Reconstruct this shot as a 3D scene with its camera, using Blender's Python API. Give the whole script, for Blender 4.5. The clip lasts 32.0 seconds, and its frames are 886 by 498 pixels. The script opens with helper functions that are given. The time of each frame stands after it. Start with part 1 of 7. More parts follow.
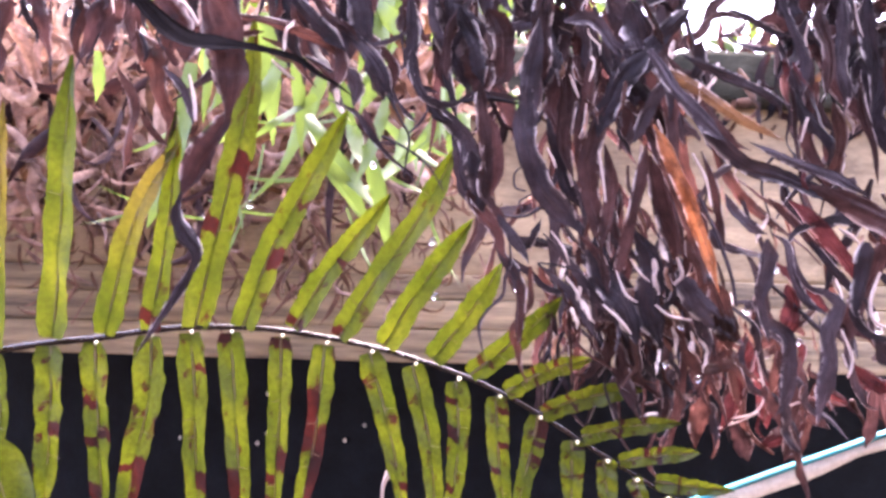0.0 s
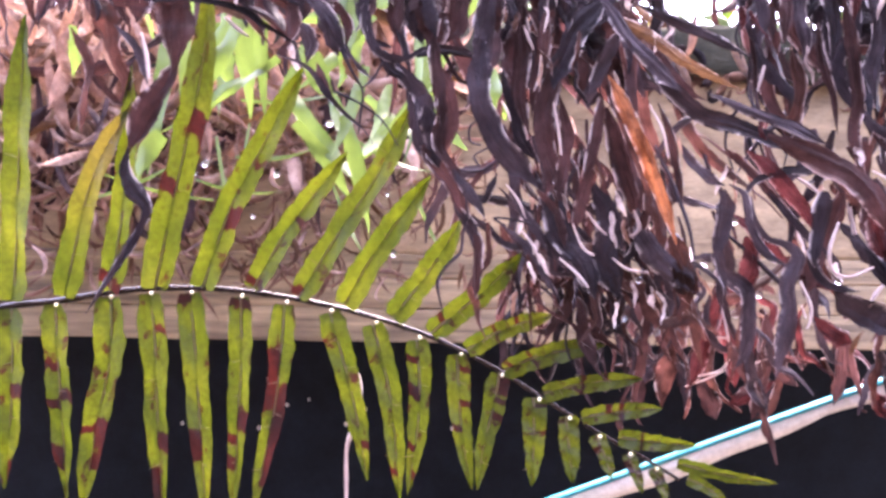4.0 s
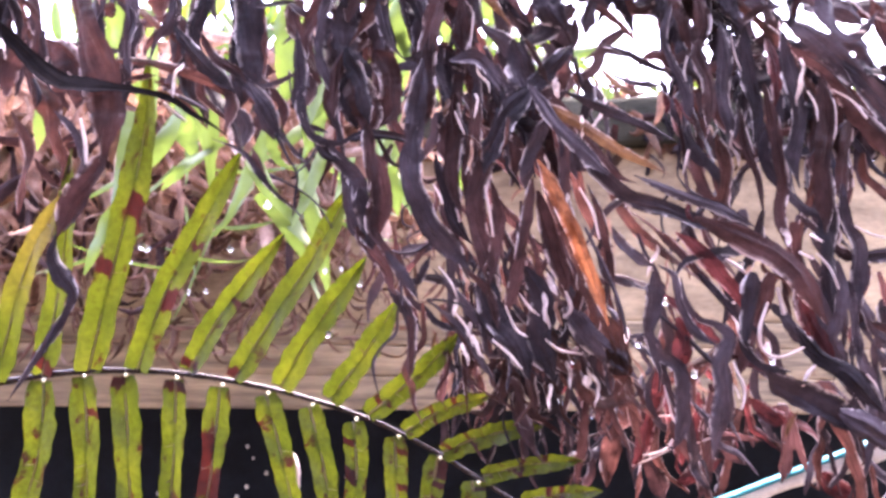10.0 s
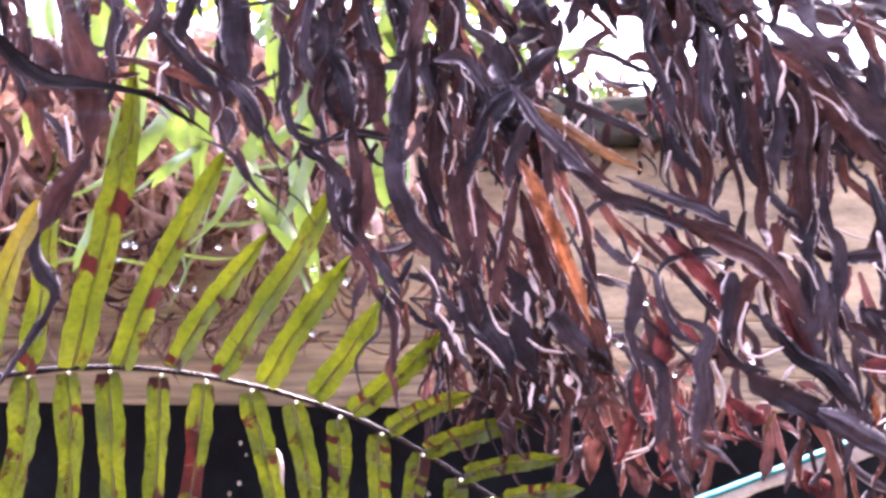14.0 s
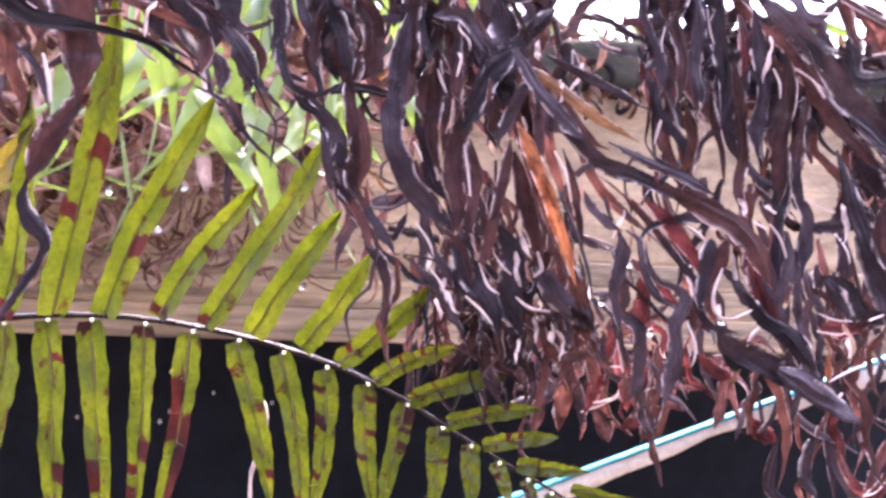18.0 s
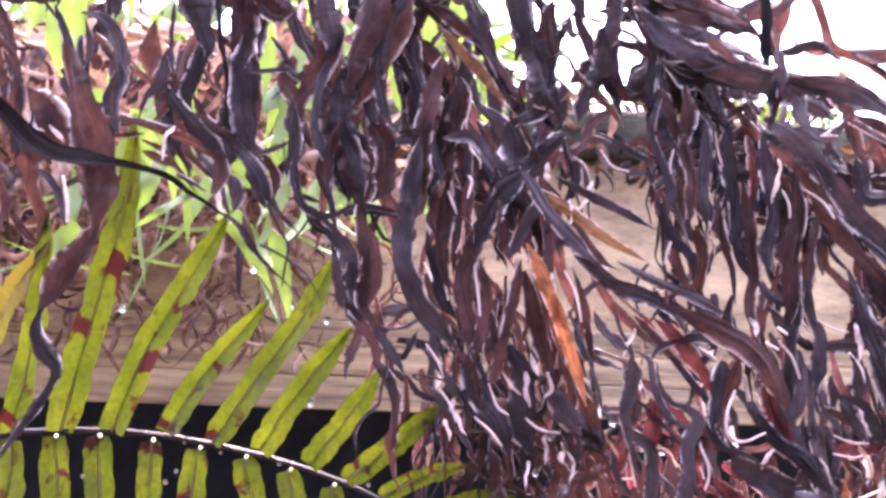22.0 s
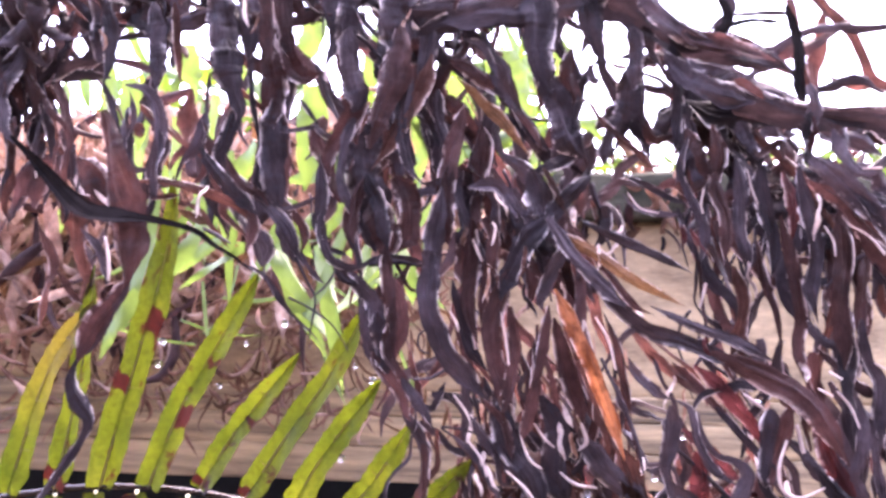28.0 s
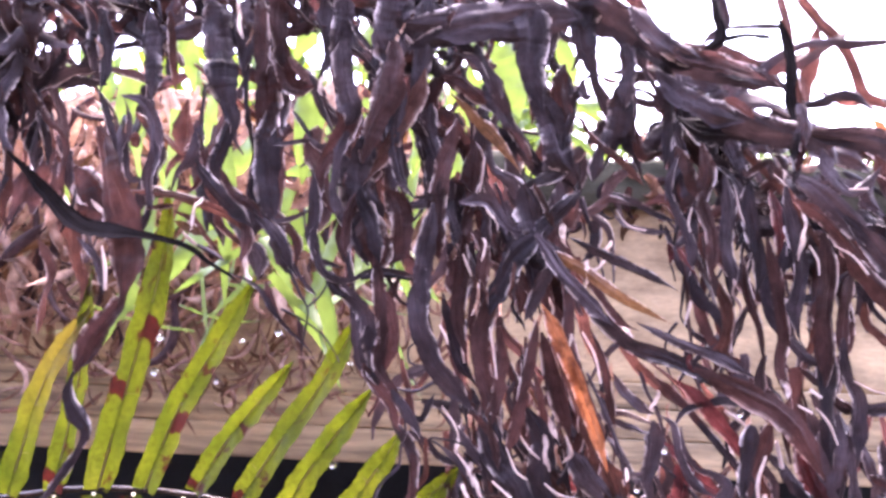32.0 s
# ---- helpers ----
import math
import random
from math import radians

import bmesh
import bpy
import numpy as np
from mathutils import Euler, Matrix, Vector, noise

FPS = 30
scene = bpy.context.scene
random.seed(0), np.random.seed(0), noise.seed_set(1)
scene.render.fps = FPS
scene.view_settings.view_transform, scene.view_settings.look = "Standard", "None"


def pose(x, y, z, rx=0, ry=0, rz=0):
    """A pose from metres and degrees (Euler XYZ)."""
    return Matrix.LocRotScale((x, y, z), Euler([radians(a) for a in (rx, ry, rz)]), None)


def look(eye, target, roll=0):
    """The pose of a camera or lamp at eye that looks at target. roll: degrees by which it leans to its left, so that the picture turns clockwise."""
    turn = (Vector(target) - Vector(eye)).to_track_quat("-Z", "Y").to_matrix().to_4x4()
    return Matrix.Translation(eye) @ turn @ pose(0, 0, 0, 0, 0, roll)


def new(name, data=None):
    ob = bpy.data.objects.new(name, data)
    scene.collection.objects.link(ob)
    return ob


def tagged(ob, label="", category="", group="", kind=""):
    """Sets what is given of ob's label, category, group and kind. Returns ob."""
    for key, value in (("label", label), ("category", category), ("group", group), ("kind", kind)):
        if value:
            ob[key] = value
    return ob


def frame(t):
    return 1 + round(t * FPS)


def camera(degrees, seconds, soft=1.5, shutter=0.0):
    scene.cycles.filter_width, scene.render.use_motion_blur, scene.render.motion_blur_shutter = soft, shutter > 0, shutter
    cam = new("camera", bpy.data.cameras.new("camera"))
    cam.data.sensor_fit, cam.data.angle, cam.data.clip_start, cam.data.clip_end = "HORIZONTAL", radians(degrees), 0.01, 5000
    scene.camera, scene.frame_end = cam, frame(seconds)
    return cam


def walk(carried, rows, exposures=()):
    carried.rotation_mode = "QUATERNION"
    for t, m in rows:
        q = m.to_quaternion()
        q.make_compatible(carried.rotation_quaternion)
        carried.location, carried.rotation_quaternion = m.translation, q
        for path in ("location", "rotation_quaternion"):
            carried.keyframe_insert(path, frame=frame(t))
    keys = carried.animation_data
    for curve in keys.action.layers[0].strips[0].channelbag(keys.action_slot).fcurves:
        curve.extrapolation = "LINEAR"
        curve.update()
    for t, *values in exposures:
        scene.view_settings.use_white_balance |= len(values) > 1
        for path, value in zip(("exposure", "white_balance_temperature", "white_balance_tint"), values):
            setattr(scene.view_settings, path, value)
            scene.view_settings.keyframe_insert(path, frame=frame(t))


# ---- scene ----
cam = camera(62.0, 32.0, soft=3.2)
PATH = [
    (0, (-0.04182, -0.00160, 1.50652), (-0.04352, 0.99782, 1.47253), -0.43),
    (0.5, (-0.04008, -0.00117, 1.50282), (-0.05552, 0.99761, 1.45592), -0.59),
    (1, (-0.03804, -0.00110, 1.49933), (-0.03304, 0.99774, 1.45134), 0.10),
    (1.5, (-0.03546, -0.00085, 1.49581), (-0.05515, 0.99843, 1.46361), -0.33),
    (2, (-0.03248, -0.00054, 1.49303), (-0.03294, 0.99927, 1.47373), -0.29),
    (2.5, (-0.02950, -0.00043, 1.49132), (-0.05995, 0.99850, 1.45633), -0.67),
    (3, (-0.02659, -0.00034, 1.49073), (-0.05816, 0.99795, 1.44139), -0.62),
    (3.5, (-0.02360, -0.00004, 1.49117), (-0.03081, 0.99859, 1.43927), -1.09),
    (5.5, (-0.01162, -0.00113, 1.49598), (-0.03167, 0.99809, 1.46206), -1.43),
    (6, (-0.00878, -0.00108, 1.49710), (-0.01702, 0.99848, 1.46866), -1.07),
    (6.5, (-0.00644, -0.00101, 1.49768), (-0.01203, 0.99870, 1.47440), -0.78),
    (7, (-0.00470, -0.00069, 1.49767), (-0.00539, 0.99910, 1.47698), -0.25),
    (7.5, (-0.00363, 0.00063, 1.49739), (-0.00695, 0.99999, 1.46190), -0.63),
    (8, (-0.00274, 0.00132, 1.49756), (-0.00528, 1.00053, 1.45783), -0.89),
    (8.5, (-0.00164, 0.00085, 1.49854), (-0.01298, 1.00046, 1.47288), -0.68),
    (9, (0.00000, 0.00000, 1.50000), (0.00026, 1.00000, 1.50049), -0.94),
    (9.5, (0.00201, -0.00053, 1.50057), (0.00091, 0.99937, 1.51480), -1.21),
    (10, (0.00413, -0.00106, 1.50093), (0.01028, 0.99845, 1.53169), -1.42),
    (10.5, (0.00640, -0.00120, 1.50136), (0.01423, 0.99860, 1.51977), -1.01),
    (11, (0.00862, -0.00127, 1.50178), (0.02926, 0.99845, 1.51365), -0.86),
    (11.5, (0.01056, -0.00153, 1.50187), (0.01264, 0.99826, 1.52244), -1.09),
    (12, (0.01224, -0.00258, 1.50187), (0.03758, 0.99658, 1.53425), -1.22),
    (12.5, (0.01271, -0.00228, 1.50149), (0.03257, 0.99718, 1.52780), -1.47),
    (13, (0.01220, -0.00115, 1.50110), (0.01633, 0.99878, 1.51213), -1.47),
    (13.5, (0.01134, -0.00193, 1.50095), (0.02724, 0.99775, 1.52069), -1.10),
    (14, (0.00957, -0.00294, 1.50149), (0.02159, 0.99662, 1.52859), -1.16),
    (14.5, (0.00649, -0.00344, 1.50271), (0.02146, 0.99644, 1.50660), -1.01),
    (16.5, (-0.01106, -0.00581, 1.51143), (0.09287, 0.98686, 1.44962), 1.02),
    (17, (-0.01467, -0.00580, 1.51281), (0.07448, 0.98841, 1.45279), 1.00),
    (17.5, (-0.01733, -0.00574, 1.51350), (0.07388, 0.98728, 1.43878), 1.19),
    (18, (-0.01907, -0.00621, 1.51382), (0.08891, 0.98569, 1.44694), 0.81),
    (18.5, (-0.02010, -0.00682, 1.51430), (0.09088, 0.98590, 1.46750), 1.17),
    (19, (-0.02046, -0.00701, 1.51611), (0.08871, 0.98683, 1.49722), 0.71),
    (19.5, (-0.02010, -0.00703, 1.52116), (0.06093, 0.98964, 1.53023), 0.72),
    (20, (-0.01972, -0.00697, 1.52729), (0.07527, 0.98850, 1.52313), 0.70),
    (20.5, (-0.01948, -0.00688, 1.53327), (0.07252, 0.98885, 1.52678), 1.02),
    (21, (-0.01922, -0.00691, 1.53849), (0.07507, 0.98861, 1.53148), 2.07),
    (21.5, (-0.01910, -0.00621, 1.54235), (0.07830, 0.98901, 1.53480), 1.75),
    (22, (-0.01906, -0.00580, 1.54485), (0.07311, 0.98994, 1.54468), 1.22),
    (22.5, (-0.01851, -0.00765, 1.54663), (0.05657, 0.98819, 1.59830), 1.59),
    (23, (-0.01748, -0.00910, 1.54789), (0.08699, 0.98441, 1.59277), 1.37),
    (23.5, (-0.01648, -0.00976, 1.54957), (0.10208, 0.98203, 1.59764), 1.41),
    (24, (-0.01595, -0.00909, 1.55119), (0.07230, 0.98521, 1.61093), 1.47),
    (24.5, (-0.01548, -0.00834, 1.55250), (0.04355, 0.98783, 1.61713), 1.29),
    (25, (-0.01451, -0.00776, 1.55277), (0.02244, 0.98970, 1.61360), 1.07),
    (25.5, (-0.01241, -0.00653, 1.55054), (0.04810, 0.99042, 1.59988), 1.15),
    (27.5, (0.00098, -0.00470, 1.53631), (0.02133, 0.99100, 1.62678), 0.77),
    (28, (0.00342, -0.00461, 1.53380), (-0.00823, 0.99037, 1.63321), -0.15),
    (28.5, (0.00481, -0.00481, 1.53241), (-0.02638, 0.99284, 1.59343), -0.17),
    (29, (0.00529, -0.00414, 1.53188), (-0.01354, 0.99417, 1.58695), 0.71),
    (29.5, (0.00521, -0.00314, 1.53174), (-0.03917, 0.99383, 1.59561), 0.10),
    (30, (0.00536, -0.00379, 1.53295), (-0.03775, 0.99129, 1.62216), 0.16),
    (30.5, (0.00585, -0.00575, 1.53573), (-0.02558, 0.99005, 1.62165), 0.11),
    (31, (0.00644, -0.00762, 1.53986), (0.00150, 0.98842, 1.62861), 0.48),
    (31.5, (0.00707, -0.00923, 1.54511), (-0.02296, 0.98822, 1.60990), 0.55),
    (32, (0.00799, -0.01128, 1.55125), (-0.00488, 0.98655, 1.61585), 0.54),
]
walk(cam, [(t, look(eye, target, roll)) for t, eye, target, roll in PATH], [(0, 4.87, 6300, 33), (32, 4.87, 6300, 33)])

# ---- light: a bright, hazy sky, the sun high behind the hanging plants ----
world = bpy.data.worlds.new("sky")
scene.world = world
world.use_nodes = True
wn = world.node_tree
sky = wn.nodes.new("ShaderNodeTexSky")
sky.sky_type, sky.sun_disc = "NISHITA", False
sky.sun_elevation, sky.sun_rotation = radians(72), radians(25)
sky.air_density, sky.dust_density, sky.ozone_density = 1.0, 6.0, 0.6
wn.links.new(sky.outputs["Color"], wn.nodes["Background"].inputs["Color"])
wn.nodes["Background"].inputs["Strength"].default_value = 0.15
sun_data = bpy.data.lights.new("sun", "SUN")
sun_data.energy, sun_data.angle, sun_data.color = 0.6, radians(20), (1.0, 0.96, 0.9)
sun = new("sun", sun_data)
sun.matrix_world = look((0.75, 1.95, 5.0), (0, 0.4, 1.5))


# ---- materials ----
def shader(name):
    m = bpy.data.materials.new(name)
    m.use_nodes = True
    return m, m.node_tree.nodes, m.node_tree.links, m.node_tree.nodes["Principled BSDF"]


def ramp(nodes, links, source, stops):
    r = nodes.new("ShaderNodeValToRGB")
    while len(r.color_ramp.elements) < len(stops):
        r.color_ramp.elements.new(0.5)
    for e, (at, col) in zip(r.color_ramp.elements, stops):
        e.position, e.color = at, (*col, 1)
    links.new(source, r.inputs["Fac"])
    return r.outputs["Color"]


def noise_tex(nodes, links, scale, detail=4.0, rough=0.6, stretch=(1, 1, 1), coord="Object"):
    tc, mp, nz = nodes.new("ShaderNodeTexCoord"), nodes.new("ShaderNodeMapping"), nodes.new("ShaderNodeTexNoise")
    mp.inputs["Scale"].default_value = stretch
    nz.inputs["Scale"].default_value, nz.inputs["Detail"].default_value, nz.inputs["Roughness"].default_value = scale, detail, rough
    links.new(tc.outputs[coord], mp.inputs["Vector"])
    links.new(mp.outputs["Vector"], nz.inputs["Vector"])
    return nz.outputs["Fac"]


def bump(nodes, links, bsdf, height, strength, distance):
    b = nodes.new("ShaderNodeBump")
    b.inputs["Strength"].default_value, b.inputs["Distance"].default_value = strength, distance
    links.new(height, b.inputs["Height"])
    links.new(b.outputs["Normal"], bsdf.inputs["Normal"])
    return b.outputs["Normal"]


def mixed(nodes, links, kind, fac, a, b):
    m = nodes.new("ShaderNodeMix")
    m.data_type, m.blend_type = "RGBA", kind
    for socket, value in ((m.inputs[0], fac), (m.inputs[6], a), (m.inputs[7], b)):
        if hasattr(value, "is_linked"):
            links.new(value, socket)
        else:
            socket.default_value = value if isinstance(value, float) else (*value, 1)
    return m.outputs[2]


def thin_leaf(nodes, links, bsdf, colour, through_colour, share, normal=None):
    """Part of the light passes through the blade."""
    tr, mx = nodes.new("ShaderNodeBsdfTranslucent"), nodes.new("ShaderNodeMixShader")
    links.new(colour, bsdf.inputs["Base Color"])
    links.new(through_colour, tr.inputs["Color"])
    if normal:
        links.new(normal, tr.inputs["Normal"])
    mx.inputs["Fac"].default_value = share
    links.new(bsdf.outputs["BSDF"], mx.inputs[1])
    links.new(tr.outputs["BSDF"], mx.inputs[2])
    links.new(mx.outputs["Shader"], nodes["Material Output"].inputs["Surface"])


def dried_material(name, low, mid, high, glow, share, rough=0.34, pale=(0.90, 0.76, 0.74), banding=0.45):
    m, n, l, b = shader(name)
    fac = noise_tex(n, l, 60, 5, 0.65)
    info, add = n.new("ShaderNodeObjectInfo"), n.new("ShaderNodeMath")
    add.operation = "MULTIPLY_ADD"
    add.inputs[1].default_value, add.inputs[2].default_value = 0.35, -0.17
    l.new(info.outputs["Random"], add.inputs[0])
    s = n.new("ShaderNodeMath")
    l.new(fac, s.inputs[0])
    l.new(add.outputs[0], s.inputs[1])
    col = ramp(n, l, s.outputs[0], [(0.25, low), (0.5, mid), (0.78, high)])
    fine = noise_tex(n, l, 1.0, 4, 0.7, (1500, 110, 1), "UV")
    # pale colour along the edge paints in the backlit rim highlight, broken by noise
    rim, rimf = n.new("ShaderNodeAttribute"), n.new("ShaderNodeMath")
    rim.attribute_name, rimf.operation = "edge_highlight", "MULTIPLY"
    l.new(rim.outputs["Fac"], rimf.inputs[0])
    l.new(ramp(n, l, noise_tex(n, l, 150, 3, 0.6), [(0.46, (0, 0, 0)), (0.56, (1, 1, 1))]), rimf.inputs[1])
    bands = noise_tex(n, l, 1.0, 3, 0.65, (90, 75, 1), "UV")
    col = mixed(n, l, "MULTIPLY", 0.7, col, ramp(n, l, fine, [(0.3, (0.25, 0.22, 0.22)), (0.68, (1.5, 1.45, 1.45))]))
    col = mixed(n, l, "MULTIPLY", banding, col, ramp(n, l, bands, [(0.36, (0.25, 0.2, 0.2)), (0.56, (1, 1, 1))]))
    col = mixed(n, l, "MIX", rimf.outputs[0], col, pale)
    through_col = mixed(n, l, "MULTIPLY", 0.4 + 0.6 * banding, ramp(n, l, s.outputs[0], [(0.3, tuple(0.45 * c for c in glow)), (0.75, glow)]),
                        ramp(n, l, bands, [(0.38, (0.2, 0.14, 0.14)), (0.58, (1, 1, 1))]))
    nrm = bump(n, l, b, fine, 0.6, 0.0014)
    b.inputs["Roughness"].default_value = rough
    b.inputs["Specular IOR Level"].default_value = 0.06
    b.inputs["Coat Weight"].default_value, b.inputs["Coat Roughness"].default_value = 0.02, 0.12
    thin_leaf(n, l, b, col, through_col, share, nrm)
    return m


# bluish lift in the base colours stands in for the lens haze
dark = dried_material("wet_blackened_leaf_hazed", (0.010, 0.009, 0.012), (0.024, 0.020, 0.026), (0.055, 0.046, 0.058), (0.050, 0.030, 0.034), 0.2, 0.5, pale=(0.60, 0.54, 0.55), banding=0.12)
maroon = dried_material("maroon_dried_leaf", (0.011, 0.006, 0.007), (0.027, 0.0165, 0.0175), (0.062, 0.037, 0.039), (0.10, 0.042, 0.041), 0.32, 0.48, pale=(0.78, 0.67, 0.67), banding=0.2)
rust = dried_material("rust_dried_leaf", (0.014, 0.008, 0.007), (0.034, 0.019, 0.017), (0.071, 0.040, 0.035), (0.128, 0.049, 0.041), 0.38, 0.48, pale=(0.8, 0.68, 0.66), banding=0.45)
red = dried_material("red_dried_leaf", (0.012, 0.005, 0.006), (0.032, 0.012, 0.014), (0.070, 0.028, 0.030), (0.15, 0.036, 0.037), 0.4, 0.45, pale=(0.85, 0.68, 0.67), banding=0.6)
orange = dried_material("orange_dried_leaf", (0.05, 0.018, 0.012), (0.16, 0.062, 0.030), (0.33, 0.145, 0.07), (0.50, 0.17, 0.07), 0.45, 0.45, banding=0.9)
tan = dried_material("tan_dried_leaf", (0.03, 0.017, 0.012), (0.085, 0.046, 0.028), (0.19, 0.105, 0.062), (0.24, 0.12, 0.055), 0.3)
# near-white: slivers paint in wet glints and lit edges; the root's own colour
pale_curl = dried_material("glint_and_root_white", (0.34, 0.27, 0.26), (0.62, 0.54, 0.52), (0.84, 0.78, 0.76), (0.7, 0.6, 0.58), 0.4, banding=0.7)
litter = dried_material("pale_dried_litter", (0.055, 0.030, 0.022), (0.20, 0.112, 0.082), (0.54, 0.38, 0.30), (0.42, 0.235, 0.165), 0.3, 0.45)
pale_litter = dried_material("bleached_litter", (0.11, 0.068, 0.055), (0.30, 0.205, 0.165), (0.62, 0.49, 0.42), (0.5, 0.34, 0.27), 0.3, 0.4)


def fern_material():
    m, n, l, b = shader("fern_green")
    at = n.new("ShaderNodeAttribute")
    at.attribute_name = "wear"
    sep = n.new("ShaderNodeSeparateColor")
    l.new(at.outputs["Color"], sep.inputs["Color"])
    big, fine = noise_tex(n, l, 45, 4, 0.6), noise_tex(n, l, 420, 3, 0.6)
    leaf = ramp(n, l, big, [(0.3, (0.024, 0.035, 0.002)), (0.55, (0.046, 0.058, 0.003)), (0.75, (0.084, 0.100, 0.006))])
    lit = ramp(n, l, big, [(0.3, (0.031, 0.045, 0.0015)), (0.55, (0.060, 0.073, 0.0025)), (0.75, (0.100, 0.108, 0.005))])
    amber_d, amber_t = (0.10, 0.055, 0.012), (0.125, 0.078, 0.012)
    leaf = mixed(n, l, "MIX", sep.outputs["Green"], leaf, amber_d)
    lit = mixed(n, l, "MIX", sep.outputs["Green"], lit, amber_t)
    edge = n.new("ShaderNodeMath")
    edge.operation = "MULTIPLY_ADD"
    edge.inputs[1].default_value = 0.55
    l.new(fine, edge.inputs[0])
    l.new(sep.outputs["Red"], edge.inputs[2])
    worn = ramp(n, l, edge.outputs[0], [(0.56, (0, 0, 0)), (0.68, (1, 1, 1))])
    leaf = mixed(n, l, "MIX", worn, leaf, ramp(n, l, big, [(0.35, (0.007, 0.0025, 0.0025)), (0.65, (0.020, 0.005, 0.004))]))
    lit = mixed(n, l, "MIX", worn, lit, ramp(n, l, big, [(0.35, (0.013, 0.0025, 0.0025)), (0.65, (0.046, 0.006, 0.004))]))
    lit = mixed(n, l, "MULTIPLY", 0.6, lit, ramp(n, l, fine, [(0.35, (0.55, 0.55, 0.5)), (0.62, (1.2, 1.2, 1.2))]))
    leaf = mixed(n, l, "MULTIPLY", 0.55, leaf, ramp(n, l, fine, [(0.35, (0.5, 0.5, 0.5)), (0.65, (1.2, 1.2, 1.2))]))
    nrm = bump(n, l, b, fine, 0.5, 0.0009)
    b.inputs["Roughness"].default_value = 0.46
    b.inputs["Specular IOR Level"].default_value = 0.28
    thin_leaf(n, l, b, leaf, lit, 0.45, nrm)
    return m


fern_green = fern_material()


def grass_material(name, base, glow, share=0.55):
    m, n, l, b = shader(name)
    fac = noise_tex(n, l, 25, 4, 0.6)
    vein = noise_tex(n, l, 90, 3, 0.6, (1, 1, 0.08))
    col = ramp(n, l, fac, [(0.3, tuple(0.6 * c for c in base)), (0.7, tuple(1.3 * c for c in base))])
    lit = mixed(n, l, "MULTIPLY", 0.5, ramp(n, l, fac, [(0.3, tuple(0.7 * c for c in glow)), (0.7, glow)]),
                ramp(n, l, vein, [(0.35, (0.6, 0.65, 0.6)), (0.65, (1.1, 1.1, 1.1))]))
    b.inputs["Roughness"].default_value = 0.4
    thin_leaf(n, l, b, col, lit, share)
    return m


grass_green = grass_material("grass_green", (0.070, 0.108, 0.024), (0.088, 0.130, 0.024))
far_green = grass_material("far_leaf_green", (0.06, 0.10, 0.014), (0.105, 0.165, 0.012))


def plain(name, low, high, scale, rough, stretch=(1, 1, 1), relief=0.4, depth=0.002, spec=0.5):
    m, n, l, b = shader(name)
    fac, fine = noise_tex(n, l, scale, 6, 0.65, stretch), noise_tex(n, l, scale * 9, 4, 0.7, stretch)
    col = ramp(n, l, fac, [(0.28, low), (0.72, high)])
    col = mixed(n, l, "MULTIPLY", 0.5, col, ramp(n, l, fine, [(0.3, (0.55, 0.53, 0.52)), (0.7, (1.15, 1.15, 1.15))]))
    l.new(col, b.inputs["Base Color"])
    bump(n, l, b, fine, relief, depth)
    b.inputs["Roughness"].default_value, b.inputs["Specular IOR Level"].default_value = rough, spec
    return m


plaster = plain("weathered_render", (0.10, 0.070, 0.040), (0.37, 0.275, 0.165), 11, 0.85, (0.7, 1, 2.2))
board = plain("weathered_board", (0.03, 0.021, 0.013), (0.37, 0.272, 0.158), 9, 0.8, (0.45, 1, 7), 0.7, 0.004)
# near-black bluish colour paints in the shade of the recess
shade_black = plain("hollow_shade_black", (0.003, 0.0046, 0.0075), (0.009, 0.013, 0.021), 9, 0.7, spec=0.15)
soil = plain("dark_soil", (0.02, 0.016, 0.012), (0.07, 0.05, 0.035), 5, 0.9)
stalk = plain("dark_stalk", (0.004, 0.0025, 0.002), (0.015, 0.008, 0.006), 120, 0.1, relief=0.12, spec=0.22)
# blackness of the backlit silhouette is put into the stem's base colour
dull_stem = plain("dull_silhouette_stem", (0.004, 0.0035, 0.004), (0.013, 0.010, 0.011), 120, 0.85, relief=0.3, spec=0.05)
rib = plain("brown_midrib", (0.025, 0.02, 0.006), (0.09, 0.06, 0.014), 200, 0.4)
teal = plain("teal_plastic", (0.006, 0.16, 0.21), (0.015, 0.25, 0.30), 60, 0.35, relief=0.15)
white_band = plain("white_plastic", (0.50, 0.47, 0.42), (0.78, 0.76, 0.72), 40, 0.4, relief=0.15)
coping_dark = plain("dark_grey_green_board", (0.012, 0.013, 0.010), (0.060, 0.058, 0.042), 14, 0.9, (0.6, 1, 2), 0.8, 0.006, 0.1)

water, _n, _l, _b = shader("water_drop")
_b.inputs["Transmission Weight"].default_value, _b.inputs["Roughness"].default_value, _b.inputs["IOR"].default_value = 1.0, 0.02, 1.33
sorus = plain("pale_yellow_bead", (0.55, 0.53, 0.30), (0.82, 0.80, 0.60), 300, 0.25)


# ---- mesh helpers ----
def part(name, bm, material, parent=None, label="", smooth=True):
    me = bpy.data.meshes.new(name)
    bm.to_mesh(me)
    bm.free()
    me.materials.append(material)
    if smooth:
        me.shade_smooth()
    ob = new(name, me)
    if parent:
        ob.parent = parent
    return tagged(ob, label)


def thing(name, place, label, category, group="", kind=""):
    ob = new(name)
    ob.location = place
    ob.empty_display_size = 0.02
    return tagged(ob, label, category, group, kind)


